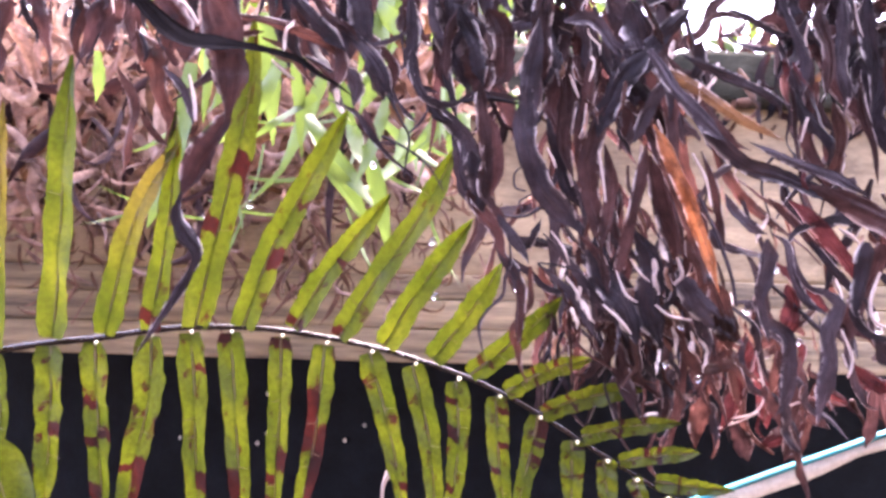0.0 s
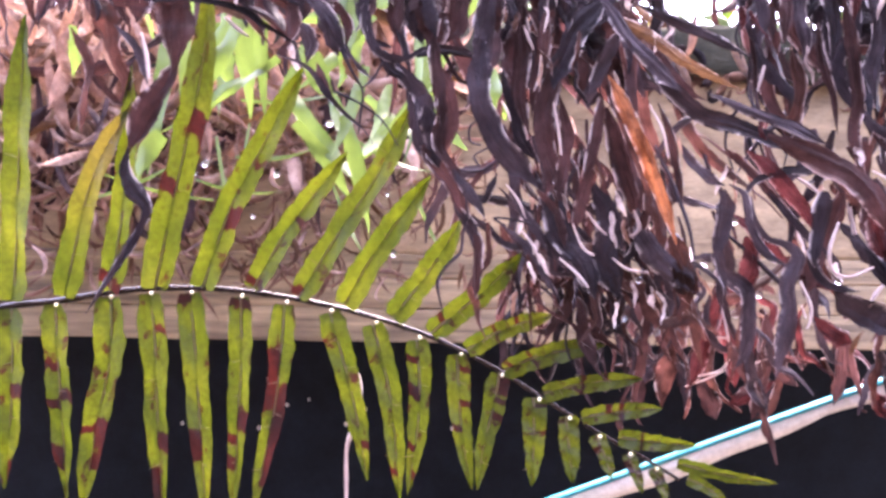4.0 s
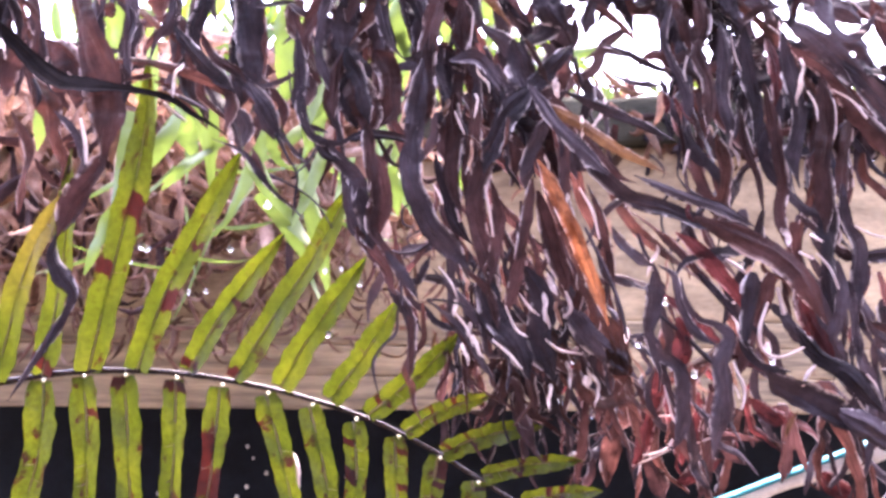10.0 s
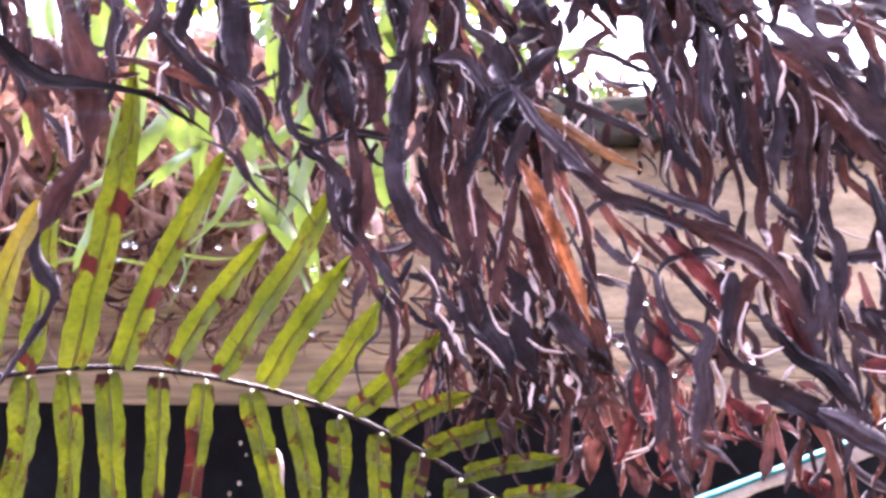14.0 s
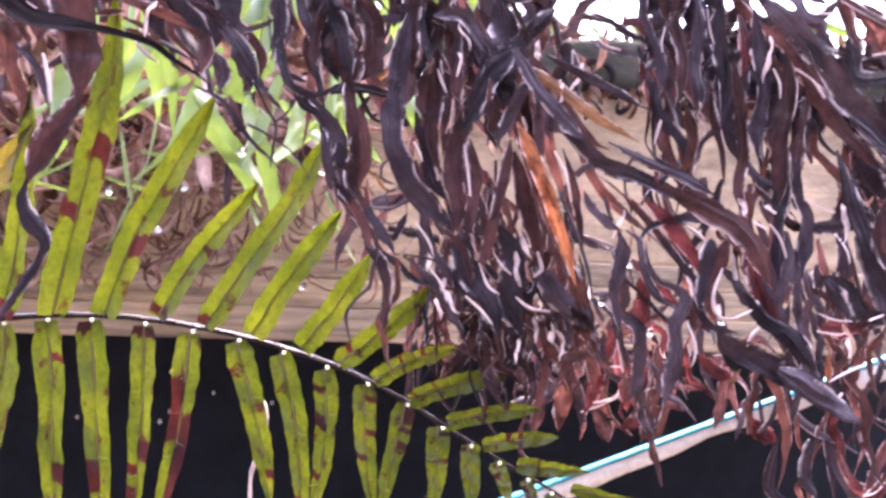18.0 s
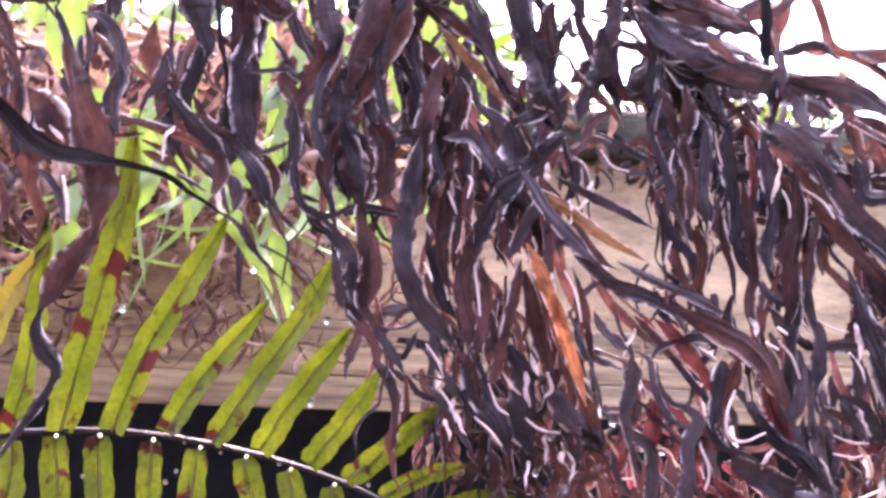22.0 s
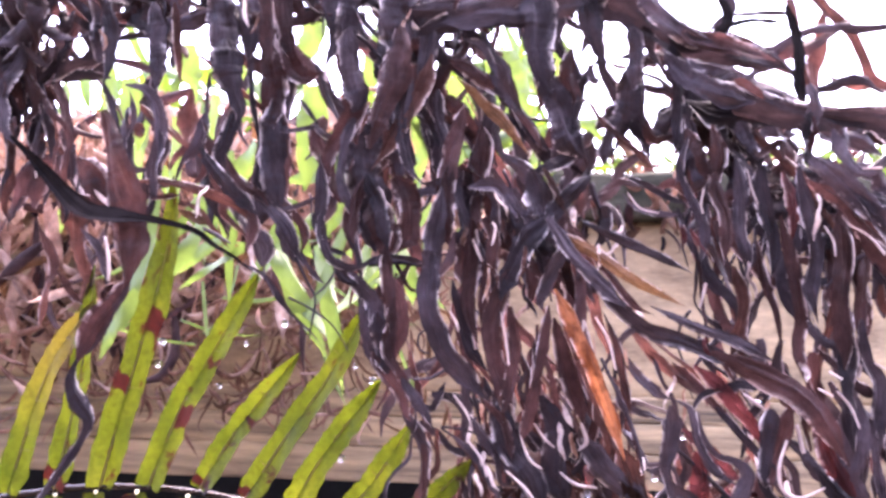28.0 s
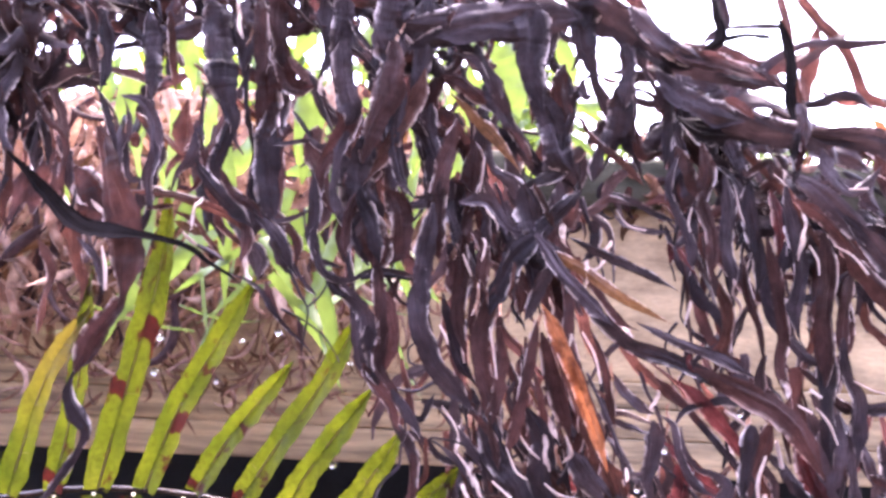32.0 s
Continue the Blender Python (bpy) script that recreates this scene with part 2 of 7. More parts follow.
def spline(points, count):
    """Smooth line through control points, evenly sampled."""
    p = [Vector(q) for q in points]
    if len(p) == 2:
        p = [p[0], (p[0] + p[1]) / 2, p[1]]
    p = [2 * p[0] - p[1], *p, 2 * p[-1] - p[-2]]
    fine = []
    for a, b, c, d in zip(p, p[1:], p[2:], p[3:]):
        for i in range(12):
            u = i / 12
            fine.append(0.5 * (2 * b + (c - a) * u + (2 * a - 5 * b + 4 * c - d) * u**2 + (3 * b - a - 3 * c + d) * u**3))
    fine.append(p[-2])
    run = np.concatenate([[0], np.cumsum([(b - a).length for a, b in zip(fine, fine[1:])])])
    xyz = np.array([tuple(v) for v in fine])
    return [Vector([np.interp(s, run, xyz[:, k]) for k in range(3)]) for s in np.linspace(0, run[-1], count)]


def frames_along(line):
    out = []
    for i, c in enumerate(line):
        tan_ = (line[min(i + 1, len(line) - 1)] - line[max(i - 1, 0)]).normalized()
        side = tan_.cross(Vector((0, -1, 0)))
        side = side.normalized() if side.length > 1e-4 else Vector((1, 0, 0))
        out.append((c, tan_, side, side.cross(tan_).normalized()))
    return out


def tube(line, radius, sides=7, rough=0.0, rng=random):
    """A closed round stem; radius is a function of the way along it, 0 to 1."""
    bm = bmesh.new()
    rings = []
    n = len(line)
    for i, (c, t, s, u) in enumerate(frames_along(line)):
        r = radius(i / (n - 1))
        rings.append([bm.verts.new(c + r * (1 + rough * rng.uniform(-1, 1)) * (math.cos(a) * s + math.sin(a) * u))
                      for a in (2 * math.pi * k / sides for k in range(sides))])
    for a, b in zip(rings, rings[1:]):
        for k in range(sides):
            bm.faces.new((a[k], a[(k + 1) % sides], b[(k + 1) % sides], b[k]))
    bm.faces.new(rings[0][::-1])
    bm.faces.new(rings[-1])
    return bm


def curled(line, width, curl, turn, profile, rng, columns=11, ragged=0.06, twist=1.0, swell=0.3, crease=0.18):
    """A shrivelled leaf: a sheet rolled about its length by curl radians, turned by turn radians, width by profile(0 to 1)."""
    bm = bmesh.new()
    highlight_mark, uv = bm.verts.layers.float.new("edge_highlight"), bm.loops.layers.uv.new("along")
    across = [-0.5, -0.43, *[-0.3 + 0.6 * k / (columns - 5) for k in range(columns - 4)], 0.43, 0.5]
    length = sum((b - a).length for a, b in zip(line, line[1:]))
    rows, n = [], len(line)
    ph = [rng.uniform(0, 6.28) for _ in range(6)]
    # the one edge that carries the painted rim highlight
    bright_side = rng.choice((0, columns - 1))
    spin = twist * rng.choice((0.5, 0.9, 1.3)) * rng.choice((-1, 1))
    for i, (c, t, s, u) in enumerate(frames_along(line)):
        f = i / (n - 1)
        w = width * profile(f) * (1 + swell * noise.noise(Vector((6 * f, ph[3], ph[4]))))
        ang = turn + spin * math.sin(5 * f + ph[0]) + 0.25 * math.sin(9 * f + ph[1])
        side, up = math.cos(ang) * s + math.sin(ang) * u, math.cos(ang) * u - math.sin(ang) * s
        roll = max(0.25, curl * (1 + 0.35 * math.sin(7 * f + ph[2])))
        r = w / roll
        row = []
        for k in range(columns):
            h = across[k]
            e = 1 + 2.4 * ragged * noise.noise(Vector((9 * f, 2 * h + ph[3], ph[5]))) * abs(2 * h) ** 2
            a = h * roll * e
            off = 0.05 * w * noise.noise_vector((c + h * side * w) * (0.7 / max(w, 0.003)))
            fold = crease * w * abs(noise.noise(Vector((h * 4.5 + ph[1], length * f * 28, ph[5])))) + 0.3 * crease * w * noise.noise(Vector((h * 2, length * f * 40, ph[4])))
            row.append(bm.verts.new(c + off + fold * up + r * math.sin(a) * side + (r * (math.cos(a) - math.cos(roll / 2) * 0.5 - 0.5)) * up
                                    + w * (0.008 * math.sin(17 * f + 5 * h + ph[5]) + 0.03 * math.cos(13 * h + 3 * f + ph[2])) * up))
            row[-1][highlight_mark] = 1.0 if k == bright_side else 0.3 if abs(k - bright_side) == 1 else 0.0
        rows.append(row)
    where = {row[k]: i for i, row in enumerate(rows) for k in range(columns)}
    for a, b in zip(rows, rows[1:]):
        for k in range(columns - 1):
            face = bm.faces.new((a[k], a[k + 1], b[k + 1], b[k]))
            i = where[a[k]]
            for lp, (ii, kk) in zip(face.loops, ((i, k), (i, k + 1), (i + 1, k + 1), (i + 1, k))):
                lp[uv].uv = (across[kk] * width + ph[0], ii / (n - 1) * length + ph[1])
    return bm


def hundredth(points):
    return [Vector(p) / 100 for p in points]


def solid(size, at, bevel=0.004, segs=2, rough=0.0, cuts=0, rng=random):
    bm = bmesh.new()
    bmesh.ops.create_cube(bm, size=1)
    bmesh.ops.scale(bm, vec=size, verts=bm.verts)
    if bevel:
        bmesh.ops.bevel(bm, geom=bm.edges[:], offset=bevel, segments=segs, affect="EDGES", profile=0.6)
    if cuts:
        bmesh.ops.subdivide_edges(bm, edges=[e for e in bm.edges if e.calc_length() > 0.2], cuts=cuts, use_grid_fill=True)
        for v in bm.verts:
            v.co += rough * noise.noise_vector(v.co * 9)
    bmesh.ops.translate(bm, vec=at, verts=bm.verts)
    return bm


# ---- setting: ground, the old wall and the dark hollow under it ----
def ground():
    bm = bmesh.new()
    bmesh.ops.create_grid(bm, x_segments=40, y_segments=40, size=300)
    for v in bm.verts:
        v.co.z = 0.05 * noise.noise(v.co * 0.2)
    return tagged(part("ground", bm, soil), "dark damp soil ground under the wall", "ground", kind="structure")


ground()
TILT = Matrix.Translation((0, 0, 1.271)) @ Matrix.Rotation(radians(2.0), 4, "Y")


def wall():
    rng = random.Random(5)
    top = thing("wall_back", (0, 1.3, 1.271), "weathered beige wall with streaked boards along its foot", "wall", kind="structure")
    top.matrix_world = TILT @ Matrix.Translation((0, 1.3, 0))
    part("panel", solid((4.4, 0.14, 0.30), (0, 0, 0.295), 0.012, 2, 0.006, 24), plaster, top, "beige rendered panel, stained and worn")
    z = 0.0
    for h in (0.058, 0.05, 0.042):
        part("board", solid((4.4, 0.145 + rng.uniform(-0.006, 0.006), h - 0.001), (0, 0, z + h / 2), 0.003, 2, 0.003, 30), board, top)
        z += h
    part("cap", solid((4.4, 0.2, 0.085), (0, 0.01, 0.482), 0.012, 2, 0.014, 40), coping_dark, top, "dark grey-green timber coping")
    return top


wall()
# unseen wall, added to cut the frontal sky light on the leaves
sky_block = part("wall_behind", solid((9.0, 0.2, 3.6), (0, -1.7, 1.8), 0.01, 1), plain("dull_brown_render", (0.05, 0.04, 0.035), (0.09, 0.075, 0.06), 5, 0.9))
tagged(sky_block, "unseen dull brown wall added to block sky light from behind", "wall", kind="structure")
for x in (-2.1, 2.1):
    pier = part("pier", solid((0.24, 0.3, 1.33), (x, 1.32, 0.63), 0.01, 2), plaster)
    tagged(pier, "rough pier carrying the end of the wall", "pier", kind="structure")
# back of the recess, coloured as the shade seen there
hollow = part("wall_hollow", solid((5.0, 0.12, 1.6), (0, 2.3, 0.60), 0.01, 1, 0.02, 12), shade_black)
tagged(hollow, "near-black wall standing in for the shade in the hollow", "wall", kind="structure")
# white beads stand in for hanging drops, set on this wall to fit the view
for x, z in ((-0.585, 0.990), (-0.568, 0.955), (-0.590, 0.870), (-0.856, 0.857), (-0.530, 0.909), (-0.351, 0.846), (-0.620, 0.839), (-0.463, 0.924), (-0.290, 0.891), (-0.023, 0.825), (0.362, 0.983)):
    bm = bmesh.new()
    bmesh.ops.create_icosphere(bm, subdivisions=2, radius=0.0035 + 0.003 * (abs(x * 37) % 1))
    bmesh.ops.scale(bm, vec=(1, 0.5, 1.2), verts=bm.verts)
    bmesh.ops.translate(bm, vec=(x, 2.238, z), verts=bm.verts)
    part("fleck", bm, white_band, hollow, "small white bead standing in for a hanging water drop")
# slab added to deepen the shade in the recess
lid_ = part("wall_shelf", solid((5.0, 1.02, 0.05), (0, 1.86, 1.35), 0.006), shade_black)
tagged(lid_, "added near-black slab keeping light out of the hollow", "wall", kind="structure")


# ---- the withered clumps ----
RNG = random.Random(11)


def tapered(f):
    return min(1.0, 0.5 + 4.0 * f) * min(1.0, 0.2 + 2.6 * (1 - f))


openings = []


def opening(x, z, r):
    """A gap in the thicket, in millimetres, 325 mm in front of the start of the path, placed to fit the camera's view.
    """
    openings.append((x / 1000, z / 1000, r / 1000))


opening(-166.2, 1638.5, 7.4)
opening(-149.9, 1660.8, 4.2)
opening(-142.9, 1661.2, 4.2)
opening(-150.6, 1650.7, 4.7)
opening(-140.9, 1643.8, 4.2)
opening(-115.8, 1665.6, 6.4)
opening(-117.1, 1650.3, 6.4)
opening(-124.8, 1636.0, 5.9)
opening(-110.6, 1644.4, 5.1)
opening(-103.7, 1634.7, 4.7)
opening(-159.6, 1621.6, 6.4)
opening(-160.3, 1611.7, 5.3)
opening(-135.3, 1622.9, 3.8)
opening(-140.6, 1611.5, 3.4)
opening(-116.7, 1603.9, 5.3)
opening(-122.1, 1591.3, 6.4)
opening(-128.4, 1576.2, 7.6)
opening(-99.0, 1666.8, 4.2)
opening(-84.0, 1658.8, 3.8)
opening(-93.4, 1648.0, 3.4)
opening(-85.4, 1644.7, 3.4)
opening(-90.1, 1627.9, 3.4)
opening(-96.6, 1607.4, 4.7)
opening(-87.9, 1602.7, 3.8)
opening(-64.6, 1666.6, 5.3)
opening(-57.2, 1656.7, 3.8)
opening(-66.9, 1627.9, 5.3)
opening(-59.7, 1634.7, 5.3)
opening(-48.7, 1640.4, 4.7)
opening(-65.0, 1608.8, 5.9)
opening(-66.9, 1596.1, 4.2)
opening(-48.9, 1574.0, 6.4)
opening(-39.1, 1654.0, 4.2)
opening(-33.3, 1671.3, 4.2)
opening(-29.4, 1629.9, 3.8)
opening(-13.9, 1622.9, 3.2)
opening(-9.6, 1607.6, 4.7)
opening(-3.2, 1652.3, 2.5)
opening(3.0, 1664.6, 2.1)
opening(17.7, 1652.2, 4.2)
opening(29.4, 1661.0, 5.1)
opening(31.0, 1647.7, 3.8)
opening(36.6, 1634.8, 4.7)
opening(43.5, 1623.2, 3.2)
opening(4.9, 1640.9, 4.2)
opening(8.3, 1612.3, 3.8)
opening(31.7, 1618.7, 3.4)
opening(58.8, 1662.8, 4.7)
opening(52.4, 1649.0, 3.0)
opening(67.1, 1656.6, 3.0)
opening(70.2, 1636.6, 5.9)
opening(62.3, 1622.8, 5.1)
opening(79.4, 1660.1, 4.2)
opening(78.1, 1651.9, 3.8)
opening(98.9, 1646.3, 5.5)
opening(96.3, 1632.6, 5.5)
opening(82.8, 1619.8, 3.8)
opening(118.1, 1680.4, 8.5)
opening(106.8, 1679.6, 5.3)
opening(143.8, 1669.7, 10.6)
opening(155.6, 1641.8, 4.7)
opening(148.0, 1614.7, 3.4)
opening(161.0, 1612.6, 3.2)
opening(173.1, 1611.7, 3.0)
opening(195.1, 1605.8, 3.0)
opening(181.7, 1653.9, 8.5)
opening(184.7, 1634.5, 6.4)
opening(175.9, 1645.1, 4.2)
opening(215.9, 1627.6, 7.4)
opening(-28.9, 1534.1, 3.8)
opening(-12.7, 1539.5, 7.2)
opening(-27.3, 1524.0, 3.4)
opening(-12.3, 1526.8, 5.5)
opening(89.4, 1552.2, 7.6)
opening(103.1, 1548.5, 5.5)
opening(91.7, 1573.4, 5.5)
opening(142.2, 1532.0, 5.5)
opening(196.7, 1516.7, 7.6)
opening(193.8, 1532.4, 3.4)
opening(223.3, 1567.9, 7.2)
opening(120.5, 1481.6, 5.5)
opening(90.5, 1481.6, 6.4)
opening(87.4, 1502.4, 5.1)
opening(95.1, 1533.8, 5.1)
opening(85.3, 1590.1, 8.5)
opening(94.7, 1569.5, 8.5)
opening(84.2, 1554.6, 7.5)
opening(101.8, 1554.2, 6.0)
opening(73.8, 1605.4, 6.4)
opening(84.1, 1610.3, 4.3)
opening(81.1, 1592.5, 4.7)
opening(90.8, 1576.9, 4.3)
opening(85.6, 1571.9, 3.0)
opening(46.5, 1588.2, 3.0)
opening(52.0, 1600.9, 3.0)
opening(28.0, 1611.7, 3.9)
opening(147.8, 1605.7, 3.4)
opening(169.0, 1605.7, 3.0)
opening(131.7, 1577.2, 4.3)
opening(129.2, 1597.7, 2.6)
opening(149.9, 1574.2, 2.6)
opening(182.1, 1596.4, 3.0)
opening(190.5, 1596.2, 3.0)
opening(198.9, 1602.4, 4.3)
opening(208.9, 1597.0, 4.7)
opening(190.5, 1580.1, 3.4)
opening(99.3, 1604.8, 6.0)
opening(119.8, 1609.4, 3.9)
opening(62.8, 1575.6, 2.6)
opening(103.9, 1586.8, 5.2)


def blocks(line):
    """Whether a leaf crosses one of the gaps, which are carried outward along the camera's lines of sight."""
    for v in line[::3]:
        k = v.y / 0.325
        for gx, gz, r in openings:
            if math.hypot(v.x - gx * k, v.z - 1.53 - (gz - 1.53) * k) < 1.2 * r:
                return True
    return False


def dried(clump, material, *points):
    """One withered leaf: a ribbon along points in centimetres, each with its width there in millimetres."""
    marks = hundredth([p[:3] for p in points])
    line = spline(marks, 14 + 7 * len(points))
    run = np.concatenate([[0], np.cumsum([(b - a).length for a, b in zip(marks, marks[1:])])])
    wide = [p[3] / 1000 for p in points]
    most = max(wide)
    for i, v in enumerate(line):
        v += min(0.1 * most, 0.0007) * noise.noise_vector(v * 60)
    if most < 0.0023:
        return part("dried_stem", tube(line, lambda f: 0.55 * float(np.interp(f * run[-1], run, wide)), 7, 0.08, RNG), material, clump)
    ends = 4.5 if most > 0.003 else 3
    roll = RNG.uniform(0.3, 1.1)
    arc = roll / 2 / math.sin(min(roll, 3.0) / 2) * 1.04
    turn = RNG.uniform(-0.3, 0.3) + (math.pi if RNG.random() < 0.45 else 0)
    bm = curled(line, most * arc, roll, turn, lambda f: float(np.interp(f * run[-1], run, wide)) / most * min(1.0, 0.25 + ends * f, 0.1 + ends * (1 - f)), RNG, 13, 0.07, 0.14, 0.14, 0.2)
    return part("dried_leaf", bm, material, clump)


left_clump = thing("withered_fern", (0, 0, 0), "clump of blackened curled fern leaves hanging over the frond", "dead plant", "withered clumps")
mid_clump = thing("withered_fern", (0, 0, 0), "matted clump of dark maroon dried leaves with one orange leaf", "dead plant", "withered clumps")
top_clump = thing("withered_fern", (0, 0, 0), "tangled mat of blackened dried leaves arching against the sky", "dead plant", "withered clumps")
right_clump = thing("withered_fern", (0, 0, 0), "dense thicket of dark wet dried stems and leaves", "dead plant", "withered clumps")
dried(left_clump, maroon, (-17.23, 33.40, 161.17, 6.9), (-16.48, 33.40, 160.20, 13.8), (-16.06, 33.40, 158.96, 17.5), (-16.24, 33.40, 157.83, 16.1))
dried(left_clump, rust, (-18.15, 33.80, 159.56, 7.8), (-17.38, 33.80, 158.33, 13.0), (-17.06, 33.80, 156.58, 10.4), (-16.64, 33.80, 155.34, 6.2), (-17.05, 33.80, 154.07, 2.6))
dried(left_clump, pale_curl, (-15.85, 32.80, 160.75, 1.0), (-15.41, 32.80, 160.27, 1.8), (-15.00, 32.80, 159.55, 1.5))
dried(left_clump, pale_curl, (-16.11, 32.90, 159.51, 1.3), (-15.67, 32.90, 159.04, 2.3), (-15.47, 32.90, 158.75, 1.0))
dried(left_clump, dark, (-16.12, 33.20, 164.85, 2.1), (-15.64, 33.20, 163.61, 3.8), (-15.29, 33.20, 162.37, 3.4), (-15.12, 33.20, 161.62, 1.7))
dried(left_clump, dark, (-15.89, 33.00, 168.61, 6.4), (-15.77, 33.00, 167.09, 7.6), (-15.75, 33.00, 165.57, 6.4), (-15.93, 33.00, 164.55, 3.0))
dried(left_clump, maroon, (-16.35, 33.60, 166.04, 3.2), (-15.28, 33.60, 165.86, 3.7), (-14.30, 33.60, 165.56, 4.6), (-13.59, 33.60, 165.08, 3.7))
dried(left_clump, dark, (-15.78, 33.40, 166.83, 3.0), (-14.78, 33.40, 167.06, 3.4), (-13.81, 33.40, 167.07, 5.2))
dried(left_clump, dark, (-13.70, 33.01, 168.57, 7.8), (-13.55, 33.01, 167.30, 10.2), (-13.44, 33.01, 166.02, 9.5), (-13.42, 33.01, 165.56, 8.4))
dried(left_clump, dark, (-13.37, 32.73, 166.52, 9.2), (-13.32, 32.73, 165.95, 9.9), (-13.28, 32.73, 164.94, 7.9), (-13.34, 32.73, 164.18, 3.6))
dried(left_clump, dark, (-14.64, 32.42, 164.29, 3.7), (-13.65, 32.42, 164.11, 4.6), (-13.04, 32.42, 163.04, 5.6), (-12.93, 32.42, 161.56, 5.5), (-13.03, 32.42, 160.99, 6.0))
dried(left_clump, dark, (-13.03, 32.33, 162.19, 5.7), (-12.97, 32.33, 161.52, 5.6), (-13.20, 32.33, 160.27, 5.9), (-12.95, 32.33, 159.00, 2.9))
dried(left_clump, dark, (-14.93, 33.39, 164.45, 2.1), (-14.63, 33.39, 163.19, 2.9), (-14.80, 33.39, 161.78, 2.9), (-14.71, 33.39, 161.27, 2.8))
dried(left_clump, dark, (-14.68, 33.31, 162.41, 3.0), (-14.76, 33.31, 161.78, 2.8), (-14.56, 33.31, 160.64, 3.8), (-13.70, 33.31, 160.53, 2.0))
dried(left_clump, rust, (-14.35, 33.30, 162.82, 4.6), (-14.27, 33.30, 162.06, 5.1))
dried(left_clump, maroon, (-13.55, 33.00, 159.09, 1.8), (-12.84, 33.00, 159.22, 2.7), (-12.13, 33.00, 159.30, 2.3))
dried(left_clump, maroon, (-13.60, 33.20, 159.67, 6.0), (-13.18, 33.20, 159.94, 6.9), (-12.69, 33.20, 159.71, 2.7))
dried(left_clump, rust, (-12.85, 33.20, 168.67, 4.6), (-12.68, 33.20, 167.13, 4.1), (-12.53, 33.20, 165.85, 3.6), (-12.42, 33.20, 164.62, 2.5))
dried(left_clump, rust, (-11.74, 32.90, 164.32, 2.5), (-11.85, 32.90, 163.37, 8.1), (-11.90, 32.90, 162.48, 10.6), (-11.92, 32.90, 161.66, 6.6))
dried(left_clump, dark, (-11.01, 32.63, 163.03, 6.4), (-11.13, 32.63, 162.09, 6.7), (-11.46, 32.63, 161.31, 5.6), (-12.03, 32.63, 160.71, 2.1), (-12.34, 32.63, 159.65, 1.4))
dried(left_clump, dark, (-10.55, 32.67, 168.95, 11.1), (-10.39, 32.67, 167.42, 13.0), (-10.24, 32.67, 166.15, 15.9), (-10.18, 32.67, 165.69, 16.3))
dried(left_clump, dark, (-10.03, 32.18, 166.40, 13.8), (-9.97, 32.18, 165.84, 15.8), (-9.83, 32.18, 164.84, 15.1), (-9.55, 32.18, 163.85, 7.0), (-9.28, 32.18, 162.99, 7.3), (-9.41, 32.18, 162.53, 7.2))
dried(left_clump, dark, (-9.65, 32.66, 163.63, 7.1), (-9.53, 32.66, 163.23, 7.0), (-9.83, 32.66, 162.20, 8.1), (-10.22, 32.66, 161.17, 6.7), (-10.04, 32.66, 160.29, 5.4))
dried(left_clump, dark, (-11.13, 32.38, 161.36, 2.1), (-10.62, 32.38, 160.63, 5.6), (-9.77, 32.38, 159.62, 6.1), (-9.02, 32.38, 158.88, 6.9), (-8.27, 32.38, 158.14, 2.2))
dried(left_clump, dark, (-10.87, 32.80, 165.05, 3.0), (-11.00, 32.80, 163.52, 2.1), (-10.91, 32.80, 162.50, 2.1))
dried(left_clump, rust, (-12.24, 33.00, 159.04, 3.0), (-11.26, 33.00, 158.53, 3.0), (-10.62, 33.00, 157.74, 2.5), (-9.85, 33.00, 156.76, 2.5))
dried(left_clump, tan, (-12.16, 32.80, 158.54, 2.0), (-11.30, 32.80, 158.15, 5.0), (-10.76, 32.80, 157.85, 2.5))
dried(left_clump, dark, (-9.27, 33.10, 169.17, 8.5), (-9.18, 33.10, 167.60, 8.9), (-9.13, 33.10, 166.43, 8.5), (-9.25, 33.10, 165.46, 3.0))
dried(left_clump, maroon, (-8.21, 32.32, 168.96, 8.3), (-8.15, 32.32, 167.42, 6.6), (-8.09, 32.32, 165.89, 8.0), (-7.96, 32.32, 165.21, 9.1))
dried(left_clump, maroon, (-8.07, 32.28, 166.54, 7.8), (-8.04, 32.28, 165.85, 9.2), (-7.74, 32.28, 164.34, 12.3), (-7.78, 32.28, 162.82, 11.2), (-7.82, 32.28, 162.13, 11.8))
dried(left_clump, dark, (-7.74, 32.50, 163.62, 11.9), (-7.76, 32.50, 162.93, 11.2), (-7.84, 32.50, 161.40, 12.4), (-7.79, 32.50, 159.89, 11.2), (-7.54, 32.50, 158.64, 8.6), (-7.43, 32.50, 158.07, 7.7))
dried(left_clump, dark, (-7.53, 32.59, 159.14, 9.1), (-7.42, 32.59, 158.58, 9.1), (-7.18, 32.59, 157.33, 7.4), (-6.79, 32.59, 156.08, 6.0))
dried(left_clump, dark, (-8.99, 33.02, 165.99, 2.8), (-9.04, 33.02, 164.69, 3.4), (-8.89, 33.02, 163.41, 2.7), (-8.74, 33.02, 162.61, 3.1))
dried(left_clump, dark, (-8.97, 33.19, 164.07, 3.3), (-8.90, 33.19, 163.49, 2.5), (-8.58, 33.19, 161.70, 2.9), (-8.56, 33.19, 159.89, 4.5), (-8.36, 33.19, 158.62, 5.7))
dried(left_clump, maroon, (-7.51, 32.64, 169.11, 9.8), (-7.45, 32.64, 167.55, 9.2), (-7.30, 32.64, 166.14, 8.7), (-7.15, 32.64, 165.68, 8.4))
